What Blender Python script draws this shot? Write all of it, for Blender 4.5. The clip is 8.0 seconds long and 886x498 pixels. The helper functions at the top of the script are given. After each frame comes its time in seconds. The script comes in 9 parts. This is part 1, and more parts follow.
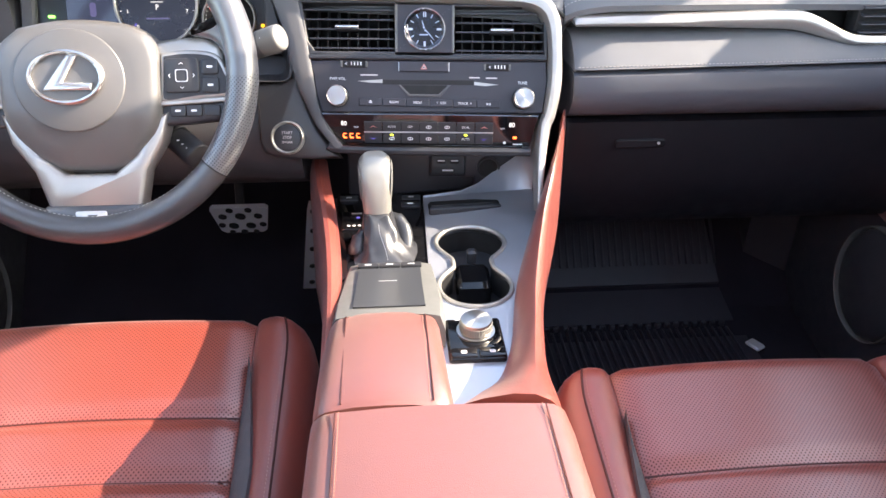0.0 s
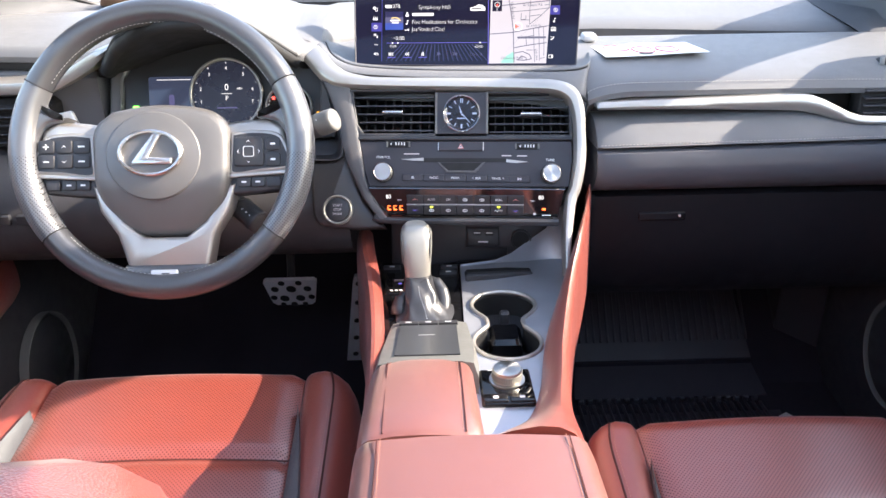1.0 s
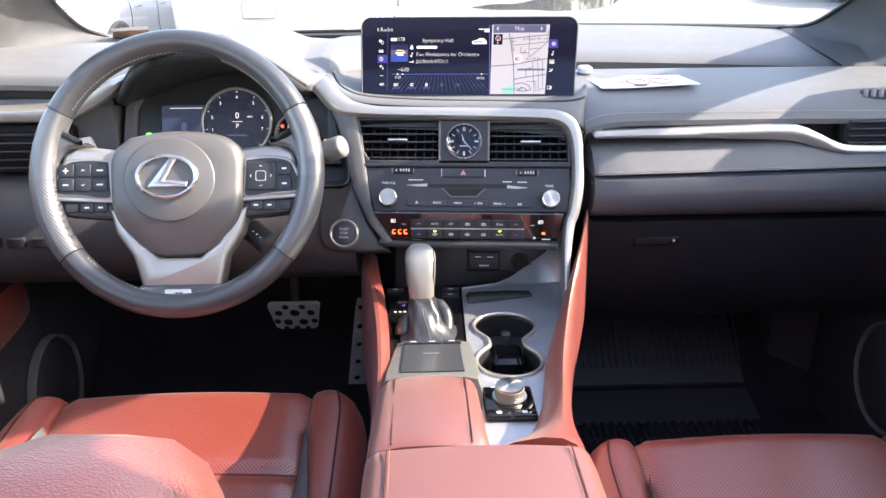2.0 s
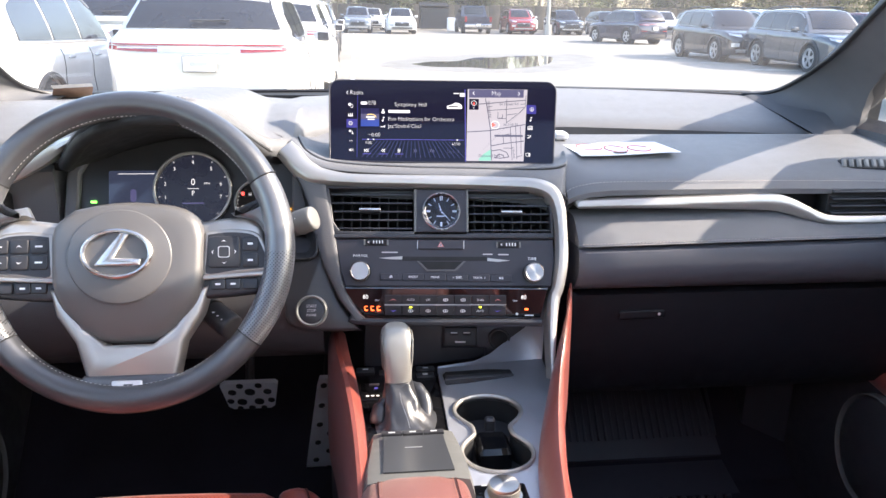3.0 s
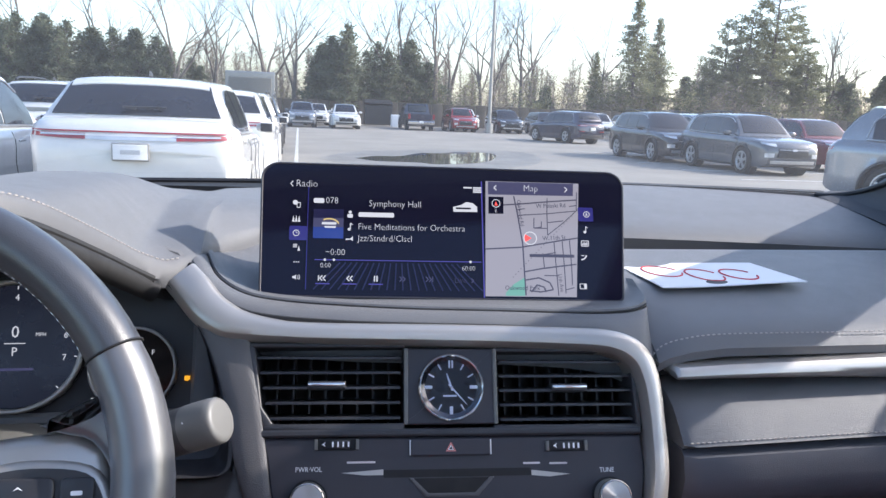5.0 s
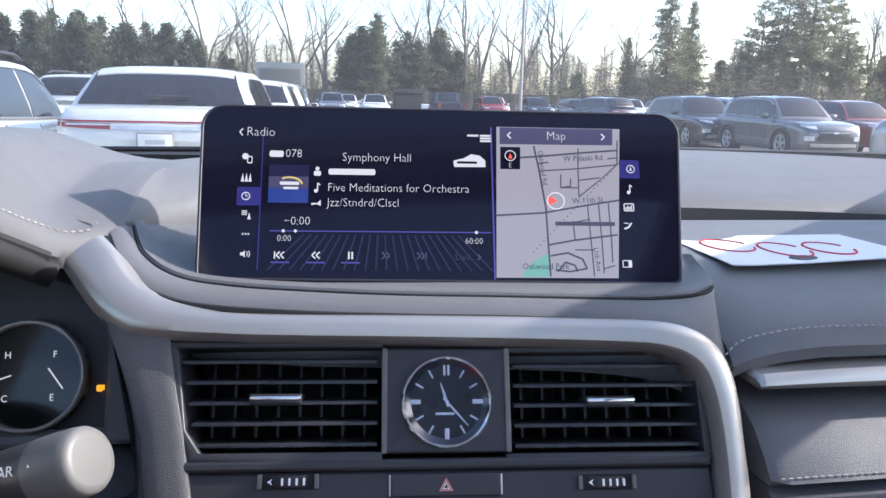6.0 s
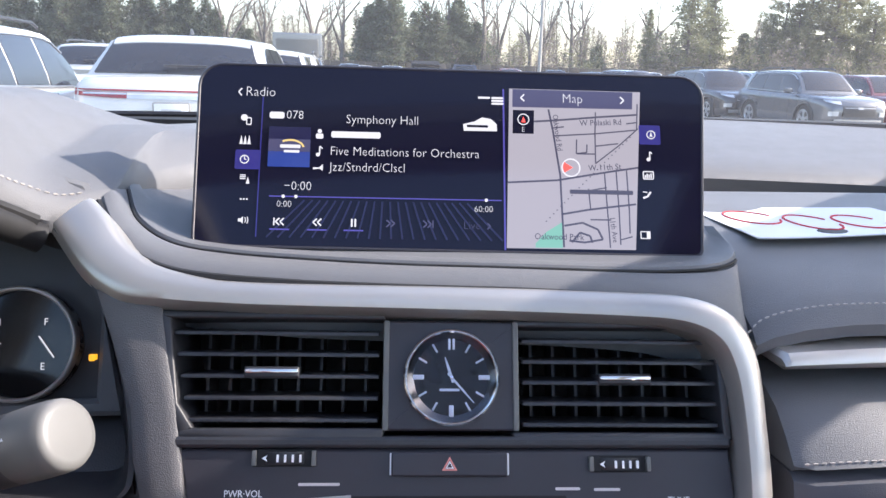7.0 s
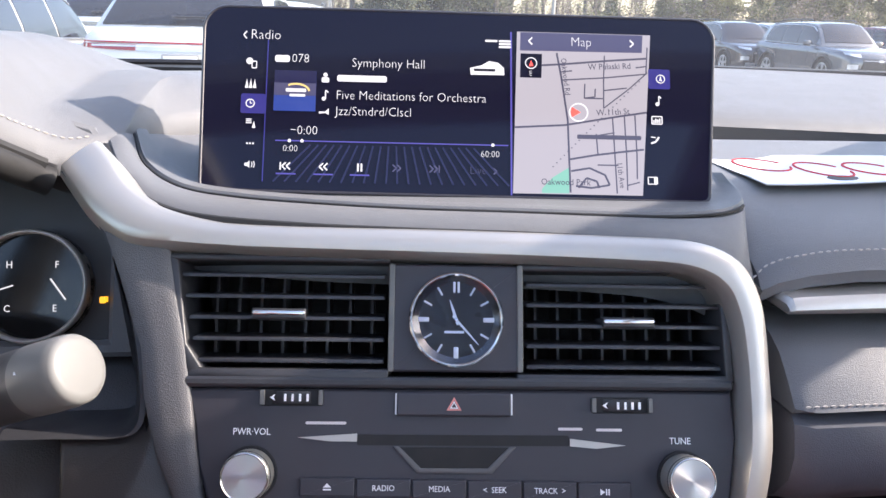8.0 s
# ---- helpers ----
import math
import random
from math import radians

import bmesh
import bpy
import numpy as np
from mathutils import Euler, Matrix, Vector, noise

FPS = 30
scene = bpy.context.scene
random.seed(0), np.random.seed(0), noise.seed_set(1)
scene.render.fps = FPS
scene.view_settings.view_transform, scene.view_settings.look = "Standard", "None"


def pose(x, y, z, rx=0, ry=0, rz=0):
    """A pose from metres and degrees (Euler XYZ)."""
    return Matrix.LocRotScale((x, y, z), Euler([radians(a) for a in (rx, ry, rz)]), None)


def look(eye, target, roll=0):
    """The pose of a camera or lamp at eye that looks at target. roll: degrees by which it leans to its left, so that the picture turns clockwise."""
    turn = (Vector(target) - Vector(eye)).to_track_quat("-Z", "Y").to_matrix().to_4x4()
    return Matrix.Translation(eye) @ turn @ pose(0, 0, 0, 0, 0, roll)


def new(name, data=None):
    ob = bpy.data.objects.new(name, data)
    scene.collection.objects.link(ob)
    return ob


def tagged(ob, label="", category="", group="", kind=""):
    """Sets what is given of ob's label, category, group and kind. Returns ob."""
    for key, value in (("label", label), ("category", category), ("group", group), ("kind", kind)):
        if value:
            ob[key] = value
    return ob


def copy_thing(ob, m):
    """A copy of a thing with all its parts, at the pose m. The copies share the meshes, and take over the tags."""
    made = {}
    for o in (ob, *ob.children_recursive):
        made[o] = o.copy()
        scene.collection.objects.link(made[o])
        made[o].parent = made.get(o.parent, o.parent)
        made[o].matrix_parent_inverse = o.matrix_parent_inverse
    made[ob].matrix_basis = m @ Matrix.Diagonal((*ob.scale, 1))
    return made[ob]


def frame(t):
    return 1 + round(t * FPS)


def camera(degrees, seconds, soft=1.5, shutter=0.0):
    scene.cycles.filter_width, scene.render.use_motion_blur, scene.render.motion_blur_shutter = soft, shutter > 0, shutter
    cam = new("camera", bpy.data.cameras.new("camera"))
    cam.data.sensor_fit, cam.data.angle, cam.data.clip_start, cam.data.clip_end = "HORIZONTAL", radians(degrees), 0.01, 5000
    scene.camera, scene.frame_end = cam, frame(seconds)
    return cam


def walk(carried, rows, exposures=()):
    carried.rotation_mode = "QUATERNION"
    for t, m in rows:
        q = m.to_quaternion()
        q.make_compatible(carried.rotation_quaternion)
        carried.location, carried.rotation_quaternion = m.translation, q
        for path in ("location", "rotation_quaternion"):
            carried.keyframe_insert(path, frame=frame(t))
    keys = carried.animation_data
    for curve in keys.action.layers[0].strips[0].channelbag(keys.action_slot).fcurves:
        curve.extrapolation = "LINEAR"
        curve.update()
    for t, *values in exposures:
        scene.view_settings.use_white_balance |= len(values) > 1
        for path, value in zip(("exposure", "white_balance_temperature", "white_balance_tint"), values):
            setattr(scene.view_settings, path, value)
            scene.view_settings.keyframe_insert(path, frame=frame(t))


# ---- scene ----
cam = camera(60.7, 8.0)
PATH = [
    (0, (-0.054, -0.971, 1.337), (0.089, 0.729, 0.293), 0.7),
    (0.5, (-0.047, -1.014, 1.333), (0.046, 0.765, 0.423), 0.2),
    (1, (-0.052, -1.067, 1.333), (-0.012, 0.762, 0.523), -0.8),
    (2.5, (-0.084, -1.106, 1.335), (0.017, 0.77, 0.649), 0.5),
    (3, (-0.114, -1.018, 1.338), (0.107, 0.877, 0.739), 0.9),
    (3.5, (-0.147, -0.871, 1.335), (0.222, 1.032, 0.844), 2.1),
    (4, (-0.158, -0.748, 1.322), (0.291, 1.154, 0.9), 3.8),
    (4.5, (-0.152, -0.646, 1.31), (0.28, 1.271, 0.941), 3.6),
    (4.7, (-0.14, -0.62, 1.302), (0.267, 1.308, 0.956), 3.0),
    (5.8, (-0.076, -0.445, 1.258), (0.243, 1.488, 0.858), 1.4),
    (6, (-0.066, -0.422, 1.247), (0.227, 1.518, 0.86), 1.3),
    (6.5, (-0.06, -0.4, 1.242), (0.212, 1.537, 0.826), 1.5),
    (7, (-0.057, -0.399, 1.239), (0.194, 1.532, 0.782), 1.7),
    (7.5, (-0.056, -0.398, 1.236), (0.182, 1.52, 0.721), 1.8),
    (8, (-0.054, -0.402, 1.233), (0.168, 1.502, 0.661), 1.7),
]
walk(cam, [(t, look(eye, target, roll)) for t, eye, target, roll in PATH], exposures=[(0, 3.25, 7600, 13), (1, 3.02, 7300, 13), (2.5, 2.85, 7300, 14), (3.5, 2.47, 7200, 14), (4.5, 1.78, 6500, 13), (6, 1.85, 6350, 14), (8, 2.45, 7000, 16)])

# ---- world, sun and exposure ----
SUN_AZ, SUN_EL = 91.0, 31.5          # degrees to the right of straight ahead, and above the horizon
world = bpy.data.worlds.new("sky")
scene.world = world
world.use_nodes = True
wn = world.node_tree.nodes
sky = wn.new("ShaderNodeTexSky")
sky.sky_type, sky.sun_disc = "NISHITA", False
sky.sun_elevation, sky.sun_rotation = radians(SUN_EL), radians(SUN_AZ)
sky.air_density, sky.dust_density, sky.ozone_density = 1.0, 1.6, 1.6
world.node_tree.links.new(sky.outputs[0], wn["Background"].inputs[0])
wn["Background"].inputs[1].default_value = 0.15
sun_way = Vector((math.sin(radians(SUN_AZ)) * math.cos(radians(SUN_EL)), math.cos(radians(SUN_AZ)) * math.cos(radians(SUN_EL)), math.sin(radians(SUN_EL))))
sun = new("sun", bpy.data.lights.new("sun", "SUN"))
sun.data.energy, sun.data.angle, sun.data.color = 2.0, radians(0.53), (1.0, 0.95, 0.88)
sun.matrix_world = look(sun_way * 50, (0, 0, 0))


# ---- materials ----
def material(name, colour, rough=0.5, metal=0.0, spec=0.5, var=0.12, var_scale=8.0, grain=0.0, grain_scale=400.0, coat=0.0, coat_rough=0.03, sheen=0.0,
             emit=None, emit_strength=0.0, kind="noise", per_object=0.0, rough_var=0.08):
    m = bpy.data.materials.new(name)
    m.use_nodes = True
    n, l = m.node_tree.nodes, m.node_tree.links
    b = n["Principled BSDF"]
    b.inputs["Roughness"].default_value, b.inputs["Metallic"].default_value = rough, metal
    b.inputs["Specular IOR Level"].default_value = spec
    b.inputs["Coat Weight"].default_value = coat
    b.inputs["Coat Roughness"].default_value = coat_rough
    b.inputs["Coat IOR"].default_value = 1.65
    b.inputs["Sheen Weight"].default_value = sheen
    if emit:
        b.inputs["Emission Color"].default_value = (*emit, 1)
        b.inputs["Emission Strength"].default_value = emit_strength
    tc = n.new("ShaderNodeTexCoord")
    big = n.new("ShaderNodeTexNoise")
    big.inputs["Scale"].default_value, big.inputs["Detail"].default_value = var_scale, 5
    l.new(tc.outputs["Object"], big.inputs["Vector"])
    ramp = n.new("ShaderNodeMapRange")
    ramp.inputs[1].default_value, ramp.inputs[2].default_value = 0.3, 0.7
    ramp.inputs[3].default_value, ramp.inputs[4].default_value = 1 - var, 1 + var
    l.new(big.outputs[0], ramp.inputs[0])
    mul = n.new("ShaderNodeVectorMath")
    mul.operation = "SCALE"
    mul.inputs[0].default_value = colour
    l.new(ramp.outputs[0], mul.inputs["Scale"])
    out = mul.outputs[0]
    if per_object:
        info = n.new("ShaderNodeObjectInfo")
        r2 = n.new("ShaderNodeMapRange")
        r2.inputs[3].default_value, r2.inputs[4].default_value = 1 - per_object, 1 + per_object
        l.new(info.outputs["Random"], r2.inputs[0])
        mul2 = n.new("ShaderNodeVectorMath")
        mul2.operation = "SCALE"
        l.new(out, mul2.inputs[0])
        l.new(r2.outputs[0], mul2.inputs["Scale"])
        out = mul2.outputs[0]
    l.new(out, b.inputs["Base Color"])
    if rough_var:
        rr = n.new("ShaderNodeMapRange")
        rr.inputs[1].default_value, rr.inputs[2].default_value = 0.3, 0.7
        rr.inputs[3].default_value, rr.inputs[4].default_value = max(0.02, rough - rough_var), rough + rough_var
        fine = n.new("ShaderNodeTexNoise")
        fine.inputs["Scale"].default_value, fine.inputs["Detail"].default_value = var_scale * 6, 4
        l.new(tc.outputs["Object"], fine.inputs["Vector"])
        l.new(fine.outputs[0], rr.inputs[0])
        l.new(rr.outputs[0], b.inputs["Roughness"])
    if grain:
        bump = n.new("ShaderNodeBump")
        bump.inputs["Strength"].default_value, bump.inputs["Distance"].default_value = grain, 0.0008
        if kind == "leather":
            g = n.new("ShaderNodeTexVoronoi")
            g.inputs["Scale"].default_value = grain_scale
            l.new(tc.outputs["Object"], g.inputs["Vector"])
            l.new(g.outputs["Distance"], bump.inputs["Height"])
        else:
            g = n.new("ShaderNodeTexNoise")
            g.inputs["Scale"].default_value, g.inputs["Detail"].default_value = grain_scale, 3
            if kind == "brushed":
                mp = n.new("ShaderNodeMapping")
                mp.inputs["Scale"].default_value = (1, 0.02, 1)
                l.new(tc.outputs["Object"], mp.inputs["Vector"])
                l.new(mp.outputs[0], g.inputs["Vector"])
            else:
                l.new(tc.outputs["Object"], g.inputs["Vector"])
            l.new(g.outputs[0], bump.inputs["Height"])
        l.new(bump.outputs[0], b.inputs["Normal"])
        l.new(bump.outputs[0], b.inputs["Coat Normal"])
    return m


def leafy(m, share=0.45):
    """Let part of the light through, as leaves and twigs do."""
    n, l = m.node_tree.nodes, m.node_tree.links
    b, out = n["Principled BSDF"], n["Material Output"]
    tr, mix = n.new("ShaderNodeBsdfTranslucent"), n.new("ShaderNodeMixShader")
    l.new(b.inputs["Base Color"].links[0].from_socket, tr.inputs[0])
    mix.inputs[0].default_value = share
    l.new(b.outputs[0], mix.inputs[1])
    l.new(tr.outputs[0], mix.inputs[2])
    l.new(mix.outputs[0], out.inputs[0])
    return m


def perforated(name, colour, pitch=0.0034, depth=0.22, rough=0.36, upright=False, coat=0.65):
    """Leather with rows of small punched holes, seen from above."""
    m = material(name, colour, rough, coat=1.0, coat_rough=0.3, spec=0.8, var=0.06, var_scale=10, sheen=0.12, rough_var=0.04)
    n, l = m.node_tree.nodes, m.node_tree.links
    b = n["Principled BSDF"]
    tc = n.new("ShaderNodeTexCoord")
    mp = n.new("ShaderNodeMapping")
    mp.inputs["Scale"].default_value = (1 / pitch, 0, 1 / pitch) if upright else (1 / pitch, 1 / pitch, 0)
    mp.inputs["Rotation"].default_value = (radians(90) if upright else 0, 0, radians(45))
    l.new(tc.outputs["Object"], mp.inputs["Vector"])
    fr = n.new("ShaderNodeVectorMath")
    fr.operation = "FRACTION"
    l.new(mp.outputs[0], fr.inputs[0])
    sub = n.new("ShaderNodeVectorMath")
    sub.operation = "SUBTRACT"
    sub.inputs[1].default_value = (0.5, 0.5, 0)
    l.new(fr.outputs[0], sub.inputs[0])
    ln = n.new("ShaderNodeVectorMath")
    ln.operation = "LENGTH"
    l.new(sub.outputs[0], ln.inputs[0])
    hole = n.new("ShaderNodeMapRange")
    hole.inputs[1].default_value, hole.inputs[2].default_value = 0.17, 0.27
    hole.inputs[3].default_value, hole.inputs[4].default_value = depth, 1.0
    l.new(ln.outputs["Value"], hole.inputs[0])
    src = b.inputs["Base Color"].links[0].from_socket
    mul = n.new("ShaderNodeVectorMath")
    mul.operation = "SCALE"
    l.new(src, mul.inputs[0])
    l.new(hole.outputs[0], mul.inputs["Scale"])
    l.new(mul.outputs[0], b.inputs["Base Color"])
    bump = n.new("ShaderNodeBump")
    bump.inputs["Strength"].default_value, bump.inputs["Distance"].default_value = 0.5, 0.0006
    l.new(hole.outputs[0], bump.inputs["Height"])
    l.new(bump.outputs[0], b.inputs["Normal"])
    l.new(bump.outputs[0], b.inputs["Coat Normal"])
    gloss = n.new("ShaderNodeMath")
    gloss.operation = "MULTIPLY"
    gloss.inputs[1].default_value = coat
    l.new(hole.outputs[0], gloss.inputs[0])
    l.new(gloss.outputs[0], b.inputs["Coat Weight"])
    shine = n.new("ShaderNodeMath")
    shine.operation = "MULTIPLY"
    shine.inputs[1].default_value = 0.8
    l.new(hole.outputs[0], shine.inputs[0])
    l.new(shine.outputs[0], b.inputs["Specular IOR Level"])
    return m


def spun(m, axis):
    """Circular brushing about one axis: the gloss fans out from the middle."""
    n, l = m.node_tree.nodes, m.node_tree.links
    t = n.new("ShaderNodeTangent")
    t.direction_type, t.axis = "RADIAL", axis
    b = n["Principled BSDF"]
    b.inputs["Anisotropic"].default_value = 0.85
    l.new(t.outputs[0], b.inputs["Tangent"])
    return m


def glass(name, tint=(0.95, 0.97, 0.97), gloss=0.09, film=0.0):
    m = bpy.data.materials.new(name)
    m.use_nodes = True
    n, l = m.node_tree.nodes, m.node_tree.links
    mix, tr, gl = n.new("ShaderNodeMixShader"), n.new("ShaderNodeBsdfTransparent"), n.new("ShaderNodeBsdfGlossy")
    tr.inputs[0].default_value = (*tint, 1)
    gl.inputs["Roughness"].default_value = 0.02
    mix.inputs[0].default_value = gloss
    l.new(tr.outputs[0], mix.inputs[1])
    l.new(gl.outputs[0], mix.inputs[2])
    out = mix.outputs[0]
    if film:                           # thin translucent layer that imitates a veil of glare
        haze, veil = n.new("ShaderNodeMixShader"), n.new("ShaderNodeBsdfTranslucent")
        veil.inputs[0].default_value = (0.9, 0.9, 0.9, 1)
        haze.inputs[0].default_value = film
        l.new(out, haze.inputs[1])
        l.new(veil.outputs[0], haze.inputs[2])
        out = haze.outputs[0]
    l.new(out, n["Material Output"].inputs[0])
    return m


RED = (0.235, 0.034, 0.018)
